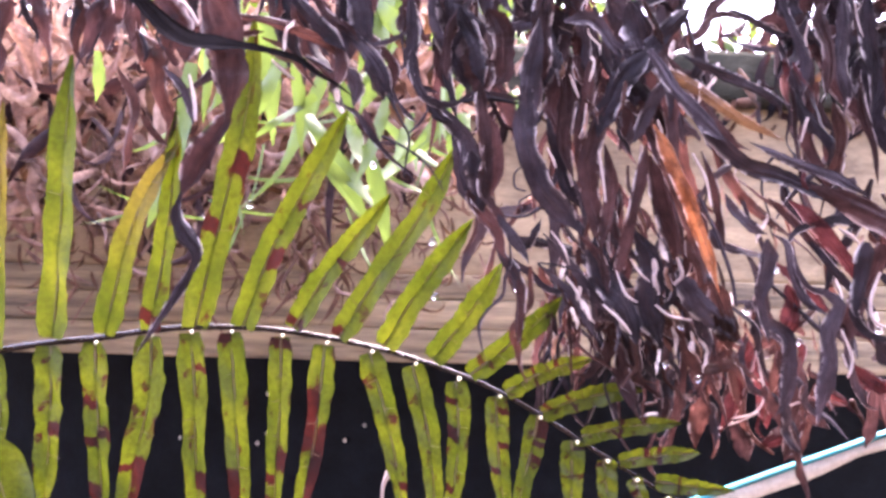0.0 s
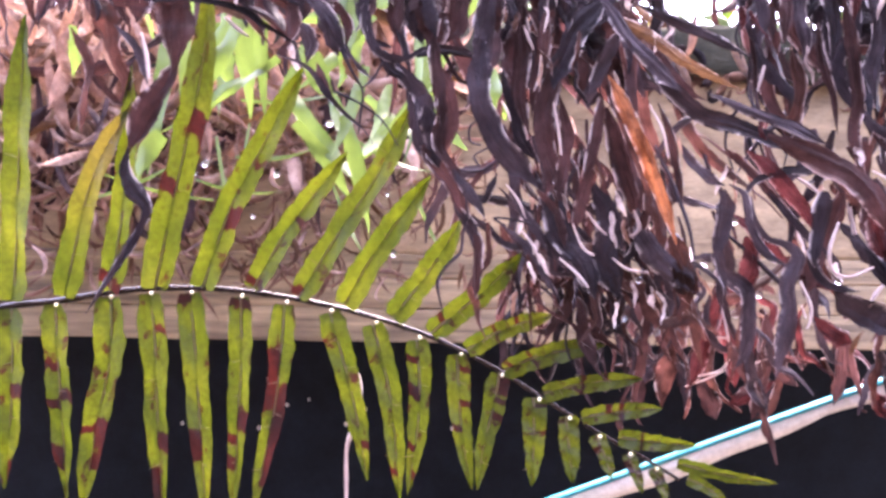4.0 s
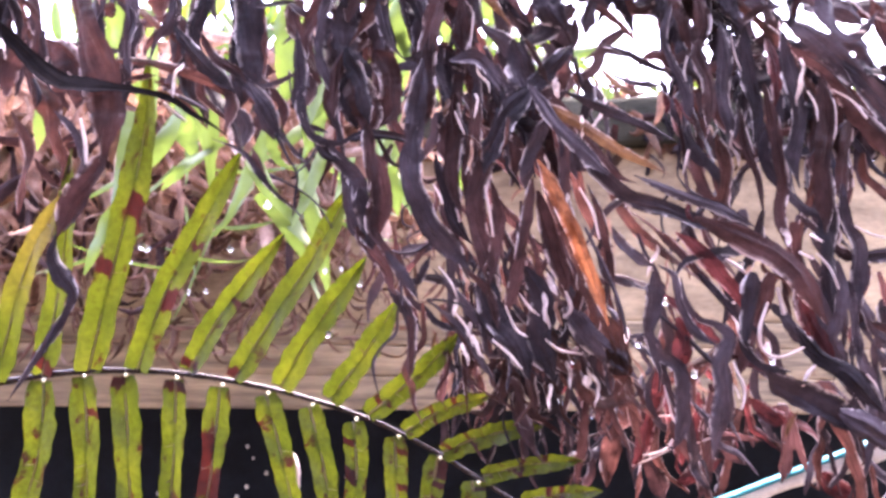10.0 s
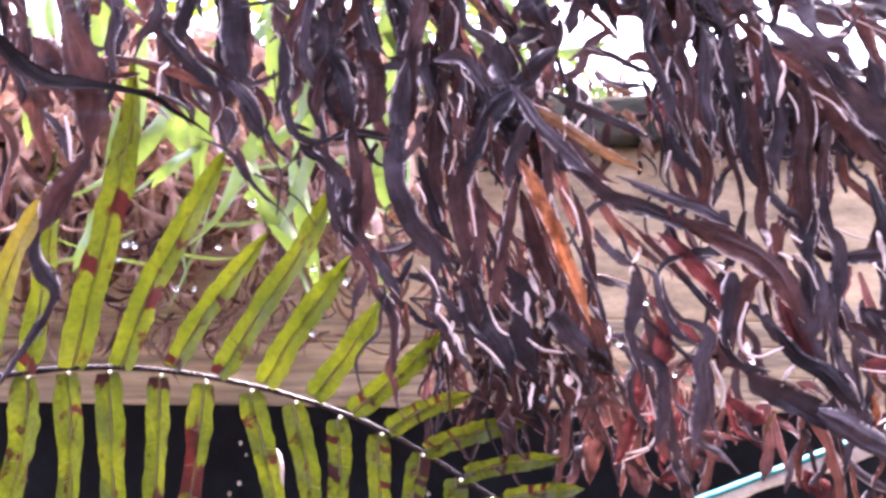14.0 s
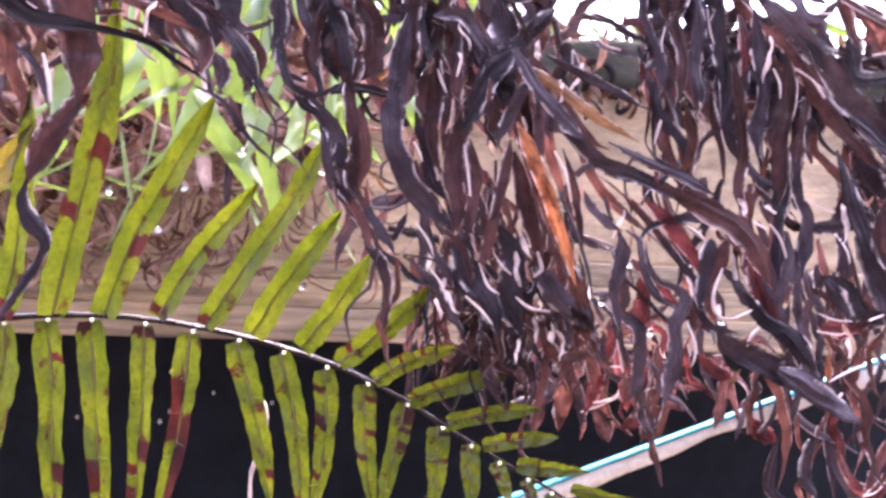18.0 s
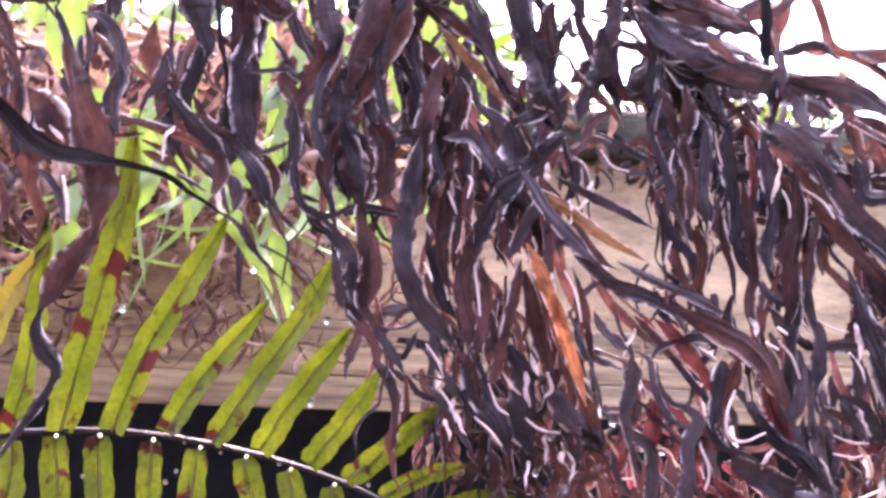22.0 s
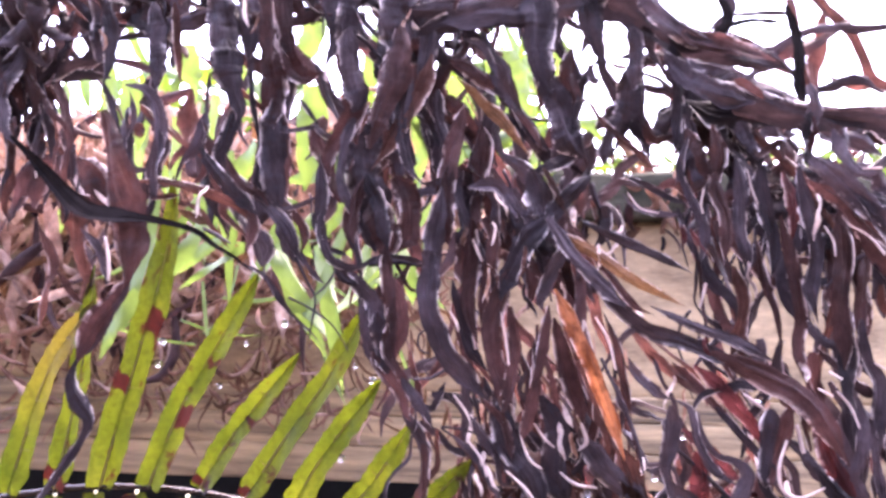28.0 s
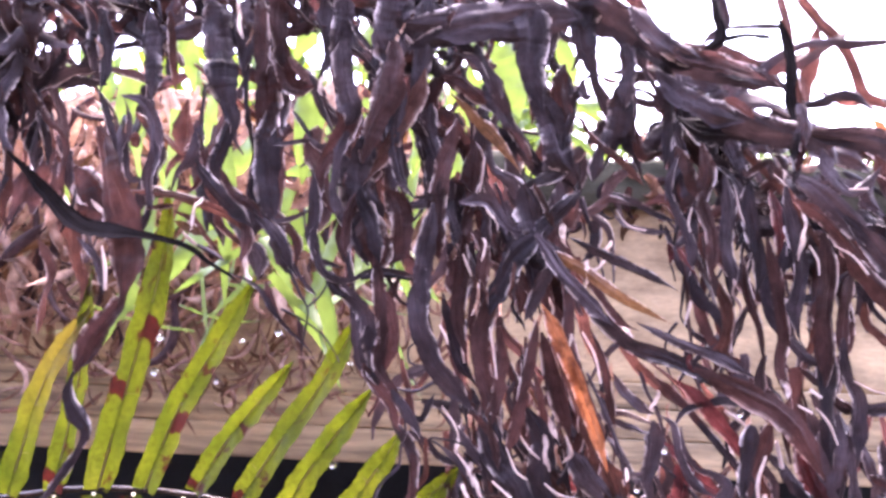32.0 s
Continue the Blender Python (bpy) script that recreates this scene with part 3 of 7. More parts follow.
dried(left_clump, maroon, (-7.43, 32.58, 166.76, 9.8), (-7.37, 32.58, 166.13, 7.7), (-7.03, 32.58, 165.12, 10.3), (-6.37, 32.58, 164.72, 8.4), (-5.58, 32.58, 164.92, 2.5))
dried(left_clump, dark, (-7.00, 32.62, 164.81, 5.9), (-7.30, 32.62, 163.64, 8.9), (-7.50, 32.62, 162.35, 6.5), (-7.41, 32.62, 161.89, 6.1))
dried(left_clump, maroon, (-7.38, 32.62, 163.02, 7.4), (-7.47, 32.62, 162.44, 6.5), (-7.29, 32.62, 161.43, 4.8), (-7.13, 32.62, 159.91, 2.8))
dried(left_clump, dark, (-7.42, 32.20, 161.99, 2.1), (-6.50, 32.20, 162.14, 2.5), (-5.62, 32.20, 162.24, 2.1))
dried(left_clump, dark, (-6.59, 32.10, 163.58, 2.9), (-6.07, 32.10, 162.90, 2.5), (-5.61, 32.10, 162.22, 1.7))
dried(left_clump, dark, (-5.32, 32.70, 169.30, 8.4), (-5.26, 32.70, 167.73, 7.2), (-5.09, 32.70, 166.43, 6.3), (-5.55, 32.70, 165.15, 2.9))
dried(left_clump, dark, (-4.35, 32.59, 169.36, 9.4), (-4.44, 32.59, 167.78, 10.4), (-4.55, 32.59, 166.46, 10.0), (-4.51, 32.59, 165.88, 9.3))
dried(left_clump, dark, (-4.41, 32.68, 167.03, 10.1), (-4.45, 32.68, 166.43, 10.3), (-4.36, 32.68, 165.13, 9.9), (-3.96, 32.68, 163.60, 11.8), (-4.21, 32.68, 163.00, 11.9))
dried(left_clump, maroon, (-4.07, 32.79, 164.40, 10.7), (-3.89, 32.79, 163.71, 11.4), (-4.45, 32.79, 162.37, 10.2), (-5.31, 32.79, 161.04, 6.7), (-5.52, 32.79, 159.74, 6.8), (-5.63, 32.79, 158.77, 4.0))
dried(left_clump, dark, (-4.06, 32.17, 162.63, 7.8), (-4.51, 32.17, 161.21, 3.5), (-4.62, 32.17, 159.94, 4.6), (-4.23, 32.17, 158.69, 5.7), (-3.90, 32.17, 158.14, 7.6))
dried(left_clump, dark, (-4.34, 32.51, 159.27, 5.9), (-4.17, 32.51, 158.70, 6.1), (-3.43, 32.51, 157.46, 7.9), (-3.04, 32.51, 156.45, 4.9))
dried(left_clump, maroon, (-8.01, 32.52, 160.14, 1.8), (-7.48, 32.52, 159.15, 2.5), (-6.97, 32.52, 158.52, 4.5), (-6.29, 32.52, 157.53, 4.4), (-6.40, 32.52, 156.52, 3.9))
dried(left_clump, dark, (-5.69, 32.60, 158.75, 2.1), (-5.71, 32.60, 157.93, 2.5), (-5.43, 32.60, 156.88, 2.5), (-4.37, 32.60, 156.41, 3.4))
dried(left_clump, maroon, (-4.44, 32.70, 158.45, 4.1), (-4.31, 32.70, 157.43, 4.5), (-3.75, 32.70, 156.43, 4.5))
dried(left_clump, dark, (-4.11, 32.40, 167.95, 2.5), (-3.45, 32.40, 167.01, 2.9), (-2.71, 32.40, 166.17, 2.5))
dried(left_clump, dark, (-2.07, 32.02, 169.34, 15.4), (-2.17, 32.02, 167.77, 12.6), (-2.17, 32.02, 166.21, 16.4), (-2.27, 32.02, 165.51, 15.4))
dried(left_clump, maroon, (-1.99, 31.94, 166.81, 15.1), (-1.99, 31.94, 166.12, 14.2), (-2.20, 31.94, 164.56, 14.9), (-2.66, 31.94, 163.25, 10.3), (-3.21, 31.94, 161.70, 11.2), (-3.30, 31.94, 161.12, 10.9))
dried(left_clump, dark, (-2.96, 32.24, 162.51, 12.5), (-3.21, 32.24, 161.81, 11.6), (-3.42, 32.24, 160.52, 11.5), (-3.29, 32.24, 159.51, 8.6), (-3.09, 32.24, 159.06, 8.0))
dried(left_clump, dark, (-3.33, 31.74, 159.94, 9.5), (-3.27, 31.74, 159.50, 7.9), (-2.85, 31.74, 158.51, 6.1), (-2.67, 31.74, 157.52, 6.6), (-2.39, 31.74, 156.53, 5.1))
dried(left_clump, rust, (-0.50, 32.20, 165.62, 5.4), (-0.77, 32.20, 164.46, 7.4), (-1.30, 32.20, 163.39, 8.9), (-1.93, 32.20, 162.33, 7.4), (-2.50, 32.20, 161.27, 5.4), (-3.27, 32.20, 160.17, 2.5))
dried(left_clump, dark, (-0.33, 32.76, 169.47, 12.7), (-0.45, 32.76, 168.12, 12.5), (-0.57, 32.76, 166.92, 9.8), (-0.79, 32.76, 165.57, 8.3), (-1.22, 32.76, 164.36, 5.8))
dried(left_clump, dark, (-1.51, 32.20, 164.95, 8.2), (-1.83, 32.20, 163.12, 7.9), (-1.86, 32.20, 161.58, 6.9), (-1.52, 32.20, 160.31, 4.6), (-0.84, 32.20, 159.52, 3.5))
dried(left_clump, dark, (-0.27, 32.90, 164.16, 6.4), (-0.23, 32.90, 162.84, 5.1), (0.06, 32.90, 161.66, 5.1), (-0.16, 32.90, 160.47, 3.0))
dried(left_clump, dark, (-0.93, 32.80, 159.76, 2.5), (-0.14, 32.80, 159.54, 6.3), (-1.43, 32.80, 159.35, 2.5), (-2.47, 32.80, 159.83, 1.7))
dried(left_clump, dark, (-1.72, 32.44, 167.85, 6.1), (0.36, 32.44, 167.73, 15.6), (2.46, 32.44, 167.88, 19.7), (4.58, 32.44, 168.16, 18.5), (6.75, 32.44, 168.18, 20.0))
dried(left_clump, dark, (-1.51, 32.46, 166.54, 4.6), (0.28, 32.46, 167.19, 8.9), (2.12, 32.46, 167.37, 7.6), (3.97, 32.46, 167.55, 10.8), (5.04, 32.46, 167.79, 6.9))
dried(left_clump, maroon, (0.19, 32.18, 165.31, 2.5), (1.05, 32.18, 164.91, 6.6), (1.98, 32.18, 164.18, 7.1), (2.29, 32.18, 163.91, 6.4))
dried(left_clump, dark, (1.63, 32.45, 164.65, 7.6), (2.05, 32.45, 164.32, 7.6), (2.75, 32.45, 163.70, 4.5), (3.46, 32.45, 162.84, 2.6), (3.78, 32.45, 162.45, 3.0))
dried(left_clump, maroon, (3.06, 32.45, 163.25, 3.3), (3.38, 32.45, 162.87, 2.5), (4.09, 32.45, 162.00, 3.5), (4.48, 32.45, 161.13, 1.4))
dried(left_clump, tan, (0.55, 32.00, 164.48, 1.5), (1.23, 32.00, 163.87, 3.4), (1.90, 32.00, 163.13, 5.4), (2.56, 32.00, 162.51, 6.1), (3.26, 32.00, 161.61, 3.2), (3.90, 32.00, 160.76, 1.5))
dried(left_clump, dark, (0.84, 32.70, 166.51, 2.5), (1.77, 32.70, 166.22, 3.4), (2.32, 32.70, 165.19, 2.9), (2.61, 32.70, 164.27, 2.1))
dried(left_clump, maroon, (0.98, 31.96, 163.27, 2.4), (0.79, 31.96, 162.56, 6.8), (0.37, 31.96, 161.12, 7.9), (0.16, 31.96, 159.58, 8.9), (0.13, 31.96, 158.89, 7.6))
dried(left_clump, maroon, (0.26, 31.86, 160.28, 8.0), (0.16, 31.86, 159.59, 8.6), (0.10, 31.86, 158.06, 7.9), (0.14, 31.86, 156.80, 7.1))
dried(left_clump, maroon, (1.68, 32.39, 162.36, 3.2), (1.80, 32.39, 161.66, 8.4), (1.70, 32.39, 160.48, 8.0), (1.57, 32.39, 159.43, 3.6), (1.43, 32.39, 158.86, 2.1))
dried(left_clump, dark, (2.38, 32.60, 162.24, 3.4), (2.68, 32.60, 161.07, 2.9), (3.62, 32.60, 160.32, 8.4), (4.31, 32.60, 159.30, 8.4))
dried(left_clump, pale_curl, (2.21, 31.90, 161.44, 0.6), (2.13, 31.90, 160.66, 1.0), (2.00, 31.90, 159.84, 0.5))
dried(left_clump, dark, (4.43, 32.24, 168.79, 16.8), (4.42, 32.24, 166.92, 16.5), (4.39, 32.24, 165.58, 11.4), (4.69, 32.24, 164.27, 9.2), (4.96, 32.24, 163.69, 10.9))
dried(left_clump, dark, (4.57, 32.40, 164.97, 11.9), (4.71, 32.40, 164.38, 9.2), (5.32, 32.40, 163.09, 13.0), (5.62, 32.40, 161.78, 15.9), (6.39, 32.40, 160.75, 12.5))
dried(left_clump, dark, (2.56, 32.60, 165.70, 2.1), (2.98, 32.60, 165.06, 2.5), (3.02, 32.60, 164.27, 2.5))
dried(left_clump, dark, (5.65, 32.80, 167.73, 5.1), (5.11, 32.80, 166.33, 4.6), (4.85, 32.80, 165.50, 2.1))
dried(left_clump, maroon, (5.88, 32.34, 165.92, 4.8), (5.64, 32.34, 164.83, 7.7), (5.91, 32.34, 163.51, 7.4), (5.77, 32.34, 163.03, 6.6))
dried(left_clump, dark, (5.84, 32.37, 164.19, 7.4), (5.96, 32.37, 163.59, 6.6), (5.66, 32.37, 162.51, 6.6), (5.57, 32.37, 161.45, 7.8))
dried(mid_clump, dark, (6.87, 32.40, 169.02, 16.9), (6.79, 32.40, 167.39, 12.3), (6.98, 32.40, 166.19, 7.3), (7.49, 32.40, 165.01, 4.0))
dried(mid_clump, dark, (6.74, 32.60, 165.29, 2.9), (6.90, 32.60, 164.49, 4.6), (7.31, 32.60, 164.51, 2.3))
dried(mid_clump, dark, (8.58, 32.10, 166.80, 11.8), (8.76, 32.10, 165.61, 5.9), (8.62, 32.10, 164.39, 8.8), (8.56, 32.10, 163.79, 10.6))
dried(mid_clump, dark, (8.58, 32.44, 165.12, 7.6), (8.51, 32.44, 164.57, 9.0), (8.37, 32.44, 163.21, 11.9), (7.89, 32.44, 162.59, 6.7), (7.71, 32.44, 162.10, 5.4))
dried(mid_clump, dark, (7.97, 32.19, 162.80, 9.9), (7.76, 32.19, 162.53, 6.2), (7.37, 32.19, 161.45, 5.5), (7.12, 32.19, 160.43, 7.9))
dried(mid_clump, maroon, (5.75, 32.00, 163.21, 1.5), (6.49, 32.00, 163.30, 2.0), (7.04, 32.00, 162.48, 2.2), (7.86, 32.00, 161.73, 2.6), (8.79, 32.00, 161.30, 2.0))
dried(mid_clump, dark, (9.27, 32.40, 167.01, 11.3), (9.56, 32.40, 165.67, 4.0), (10.70, 32.40, 163.84, 2.5))
dried(mid_clump, dark, (10.41, 32.30, 165.96, 11.2), (10.65, 32.30, 164.62, 6.7), (10.57, 32.30, 162.73, 4.6), (10.43, 32.30, 160.97, 4.0))
dried(mid_clump, dark, (9.09, 32.79, 165.78, 2.1), (8.96, 32.79, 164.67, 3.1), (9.13, 32.79, 162.78, 3.3), (9.29, 32.79, 162.29, 3.6))
dried(mid_clump, maroon, (9.19, 32.95, 163.65, 3.1), (9.27, 32.95, 162.79, 3.2), (9.62, 32.95, 161.72, 4.4), (10.82, 32.95, 162.05, 3.0))
dried(mid_clump, dark, (-0.02, 31.49, 159.30, 3.8), (-0.37, 31.49, 157.54, 8.7), (-0.61, 31.49, 155.54, 8.6), (-0.59, 31.49, 154.76, 8.2))
dried(mid_clump, dark, (-0.52, 31.47, 156.37, 8.1), (-0.63, 31.47, 155.47, 9.9), (-0.58, 31.47, 153.74, 9.6), (-0.05, 31.47, 152.27, 9.2), (0.98, 31.47, 151.06, 11.2), (1.80, 31.47, 150.08, 5.9))
dried(mid_clump, maroon, (1.26, 32.00, 157.95, 7.5), (1.19, 32.00, 155.79, 7.9), (1.11, 32.00, 154.01, 6.6), (1.43, 32.00, 152.51, 4.4))
dried(mid_clump, dark, (0.40, 32.20, 155.26, 3.3), (0.81, 32.20, 153.49, 4.6), (1.15, 32.20, 152.24, 5.8), (1.89, 32.20, 151.24, 4.6))
dried(mid_clump, dark, (4.78, 31.74, 158.13, 9.0), (3.52, 31.74, 156.81, 9.5), (2.64, 31.74, 155.01, 8.2), (2.45, 31.74, 154.33, 7.9))
dried(mid_clump, maroon, (2.98, 31.98, 155.84, 9.1), (2.59, 31.98, 155.02, 7.9), (2.16, 31.98, 153.49, 8.5), (2.15, 31.98, 151.98, 8.6), (2.65, 31.98, 150.23, 8.9), (3.04, 31.98, 148.98, 6.8))
dried(mid_clump, maroon, (2.33, 32.30, 157.76, 6.7), (2.14, 32.30, 156.08, 5.8), (1.76, 32.30, 154.53, 5.3), (1.59, 32.30, 153.25, 2.7))
dried(mid_clump, maroon, (2.74, 31.80, 154.05, 2.6), (3.08, 31.80, 152.55, 5.3), (2.86, 31.80, 151.04, 6.1), (2.60, 31.80, 149.54, 5.7))
dried(mid_clump, maroon, (4.59, 31.74, 154.08, 2.3), (4.32, 31.74, 152.56, 5.6), (3.94, 31.74, 151.04, 4.6), (3.80, 31.74, 150.37, 5.3))
dried(mid_clump, maroon, (4.21, 32.07, 151.72, 4.9), (4.04, 32.07, 151.04, 4.5), (3.72, 32.07, 149.52, 5.6), (3.24, 32.07, 148.14, 4.7))
dried(mid_clump, maroon, (4.88, 32.20, 153.57, 5.3), (5.18, 32.20, 152.04, 7.6), (5.58, 32.20, 150.51, 8.0), (6.08, 32.20, 148.86, 4.9))
dried(mid_clump, dark, (3.93, 32.10, 160.26, 8.3), (4.22, 32.10, 158.97, 12.4), (4.56, 32.10, 157.95, 12.4), (4.01, 32.10, 156.89, 8.3))
dried(mid_clump, dark, (1.11, 32.20, 159.38, 5.4), (2.40, 32.20, 159.43, 6.2), (3.47, 32.20, 158.18, 6.2), (4.52, 32.20, 158.08, 6.2))
dried(mid_clump, rust, (4.44, 32.00, 160.27, 2.5), (4.99, 32.00, 159.25, 3.4), (5.40, 32.00, 158.23, 2.9))
dried(mid_clump, dark, (4.51, 32.10, 157.89, 8.3), (5.59, 32.10, 158.97, 7.0), (6.58, 32.10, 159.90, 6.2))
dried(mid_clump, dark, (7.89, 32.00, 159.94, 1.2), (8.98, 32.00, 159.46, 2.9), (10.07, 32.00, 158.87, 3.3), (10.95, 32.00, 158.53, 1.2))
dried(mid_clump, maroon, (6.79, 31.80, 159.04, 1.8), (7.84, 31.80, 159.55, 3.5), (8.92, 31.80, 159.25, 2.2))
dried(mid_clump, dark, (8.00, 32.30, 159.14, 1.7), (8.55, 32.30, 158.50, 2.5), (9.92, 32.30, 158.15, 2.9), (11.01, 32.30, 158.19, 1.7))
dried(mid_clump, pale_curl, (8.06, 31.60, 159.06, 0.5), (8.60, 31.60, 158.36, 0.7), (9.40, 31.60, 158.13, 0.6))
dried(mid_clump, maroon, (3.08, 32.00, 156.86, 3.1), (3.76, 32.00, 155.86, 2.6), (4.55, 32.00, 155.11, 2.2), (4.46, 32.00, 154.59, 1.3))
dried(mid_clump, dark, (5.26, 31.80, 156.66, 6.1), (4.76, 31.80, 155.62, 6.1), (4.02, 31.80, 154.08, 4.9))
dried(mid_clump, orange, (4.75, 31.40, 154.81, 3.4), (5.20, 31.40, 153.99, 7.7), (5.77, 31.40, 152.62, 7.7), (6.34, 31.40, 151.38, 6.3), (6.77, 31.40, 150.13, 6.3), (7.18, 31.40, 148.88, 7.2), (7.57, 31.40, 147.64, 5.8))
dried(mid_clump, dark, (6.74, 31.60, 151.86, 1.2), (7.55, 31.60, 150.10, 1.6), (8.18, 31.60, 148.34, 1.6), (8.42, 31.60, 146.99, 1.0))
dried(mid_clump, rust, (4.90, 31.70, 154.10, 1.9), (5.45, 31.70, 152.59, 2.4), (6.13, 31.70, 150.83, 2.4), (6.68, 31.70, 149.33, 1.9))
dried(mid_clump, maroon, (6.99, 32.00, 153.75, 2.2), (7.60, 32.00, 152.09, 3.5), (7.84, 32.00, 150.56, 4.0), (8.08, 32.00, 149.15, 1.3))
dried(mid_clump, pale_curl, (6.60, 31.90, 153.62, 0.7), (7.14, 31.90, 152.60, 1.1), (7.43, 31.90, 151.33, 0.7))
dried(mid_clump, dark, (4.45, 30.98, 157.92, 6.4), (5.58, 30.98, 156.20, 6.0), (7.02, 30.98, 154.61, 6.4), (7.72, 30.98, 153.97, 6.0))
dried(mid_clump, dark, (6.22, 31.25, 155.33, 6.7), (6.88, 31.25, 154.61, 5.8), (8.46, 31.25, 153.18, 7.0), (10.31, 31.25, 152.50, 6.3), (12.18, 31.25, 151.66, 7.3), (12.91, 31.25, 151.30, 8.1))
dried(mid_clump, maroon, (11.22, 30.96, 152.11, 6.8), (12.05, 30.96, 151.74, 7.9), (13.66, 30.96, 150.94, 10.6), (15.01, 30.96, 150.09, 10.4), (15.94, 30.96, 148.85, 8.5), (16.76, 30.96, 147.45, 5.1))
dried(mid_clump, tan, (4.85, 31.40, 157.34, 3.4), (6.47, 31.40, 156.37, 5.3), (7.80, 31.40, 155.44, 5.3), (9.12, 31.40, 154.66, 3.4), (10.35, 31.40, 154.02, 1.9))
dried(mid_clump, dark, (5.95, 31.50, 157.79, 2.8), (7.80, 31.50, 156.93, 4.5), (9.40, 31.50, 156.21, 3.7), (10.80, 31.50, 155.47, 1.6))
dried(mid_clump, maroon, (5.34, 31.70, 157.81, 3.5), (6.82, 31.70, 155.93, 3.9), (8.17, 31.70, 154.17, 3.9), (9.11, 31.70, 153.68, 1.7))
dried(mid_clump, dark, (8.93, 31.60, 154.06, 2.0), (10.54, 31.60, 153.32, 4.1), (12.44, 31.60, 152.56, 5.3), (14.08, 31.60, 151.70, 4.5))
dried(right_clump, dark, (9.48, 31.00, 149.91, 5.2), (9.54, 31.00, 149.21, 9.2), (9.40, 31.00, 148.22, 7.2), (9.21, 31.00, 147.35, 4.4), (9.37, 31.00, 146.49, 3.6), (9.59, 31.00, 145.50, 4.0))
dried(right_clump, dark, (9.71, 31.19, 150.16, 1.7), (10.40, 31.19, 149.66, 2.9), (10.63, 31.19, 148.41, 3.4), (11.22, 31.19, 147.28, 4.1), (12.23, 31.19, 146.60, 3.3))
dried(right_clump, dark, (7.89, 31.50, 151.89, 2.0), (8.29, 31.50, 151.13, 4.5), (9.09, 31.50, 150.38, 4.5), (9.75, 31.50, 150.08, 1.6))
dried(right_clump, red, (10.62, 31.60, 151.53, 2.9), (11.51, 31.60, 150.77, 6.8), (12.47, 31.60, 149.75, 7.3), (13.35, 31.60, 148.60, 4.8), (13.73, 31.60, 147.70, 1.9))
dried(right_clump, maroon, (9.79, 31.68, 151.65, 3.6), (10.87, 31.68, 150.64, 4.2), (12.24, 31.68, 149.11, 3.2), (12.73, 31.68, 148.53, 3.8))
dried(right_clump, dark, (11.60, 31.69, 149.80, 3.7), (12.21, 31.69, 149.11, 3.3), (13.31, 31.69, 147.83, 3.5), (14.41, 31.69, 146.80, 2.0))
dried(right_clump, red, (10.69, 31.80, 147.92, 4.9), (10.92, 31.80, 146.77, 8.8), (10.51, 31.80, 145.51, 5.8))
dried(right_clump, maroon, (14.65, 31.60, 149.63, 9.6), (14.17, 31.60, 148.09, 7.4), (13.42, 31.60, 146.56, 8.7), (13.11, 31.60, 145.29, 8.7))
dried(right_clump, red, (16.13, 31.80, 149.09, 6.3), (16.28, 31.80, 147.78, 9.3), (16.99, 31.80, 146.22, 7.3), (17.27, 31.80, 145.18, 4.9))
dried(right_clump, pale_curl, (14.25, 31.00, 148.47, 1.0), (13.88, 31.00, 147.33, 1.4), (14.00, 31.00, 146.45, 1.4), (14.70, 31.00, 146.15, 1.1), (15.72, 31.00, 146.54, 0.7))
dried(right_clump, pale_curl, (14.78, 31.20, 149.06, 1.4), (15.00, 31.20, 147.92, 1.7))
dried(right_clump, pale_curl, (16.52, 31.20, 150.48, 0.7), (17.04, 31.20, 149.84, 1.1), (17.40, 31.20, 148.94, 0.7))
dried(right_clump, pale_curl, (11.18, 31.10, 155.02, 1.0), (11.03, 31.10, 154.50, 1.2), (10.88, 31.10, 153.99, 0.6))
dried(right_clump, pale_curl, (16.18, 31.00, 151.27, 1.2), (16.67, 31.00, 150.97, 0.7))
dried(top_clump, dark, (6.03, 32.37, 168.86, 14.0), (8.23, 32.37, 167.93, 17.3), (9.63, 32.37, 166.94, 12.8), (11.03, 32.37, 166.21, 13.5), (11.92, 32.37, 165.99, 12.1))
dried(top_clump, dark, (10.29, 32.22, 166.47, 13.3), (10.92, 32.22, 166.15, 12.5), (12.89, 32.22, 165.67, 13.7), (14.59, 32.22, 165.22, 11.4), (15.80, 32.22, 164.74, 3.9))
dried(top_clump, dark, (8.83, 31.84, 168.36, 10.3), (10.22, 31.84, 166.84, 10.0), (11.33, 31.84, 166.10, 8.8), (12.21, 31.84, 165.92, 9.1))
dried(top_clump, maroon, (10.73, 31.72, 166.43, 8.7), (11.23, 31.72, 166.10, 8.2), (13.17, 31.72, 165.68, 9.0), (14.86, 31.72, 164.97, 3.2))
dried(top_clump, dark, (10.02, 32.12, 165.53, 8.6), (11.25, 32.12, 164.26, 10.9), (12.93, 32.12, 163.54, 12.1), (14.08, 32.12, 163.16, 13.1))
dried(top_clump, dark, (12.32, 32.37, 163.92, 11.4), (13.08, 32.37, 163.59, 13.9), (15.65, 32.37, 162.74, 13.0), (18.26, 32.37, 162.48, 10.5), (19.18, 32.37, 162.38, 9.6))
dried(top_clump, dark, (16.91, 32.10, 162.68, 11.2), (18.08, 32.10, 162.57, 9.8), (20.12, 32.10, 162.33, 10.4), (21.89, 32.10, 161.48, 8.5), (23.23, 32.10, 160.45, 6.4), (24.27, 32.10, 159.24, 2.7))
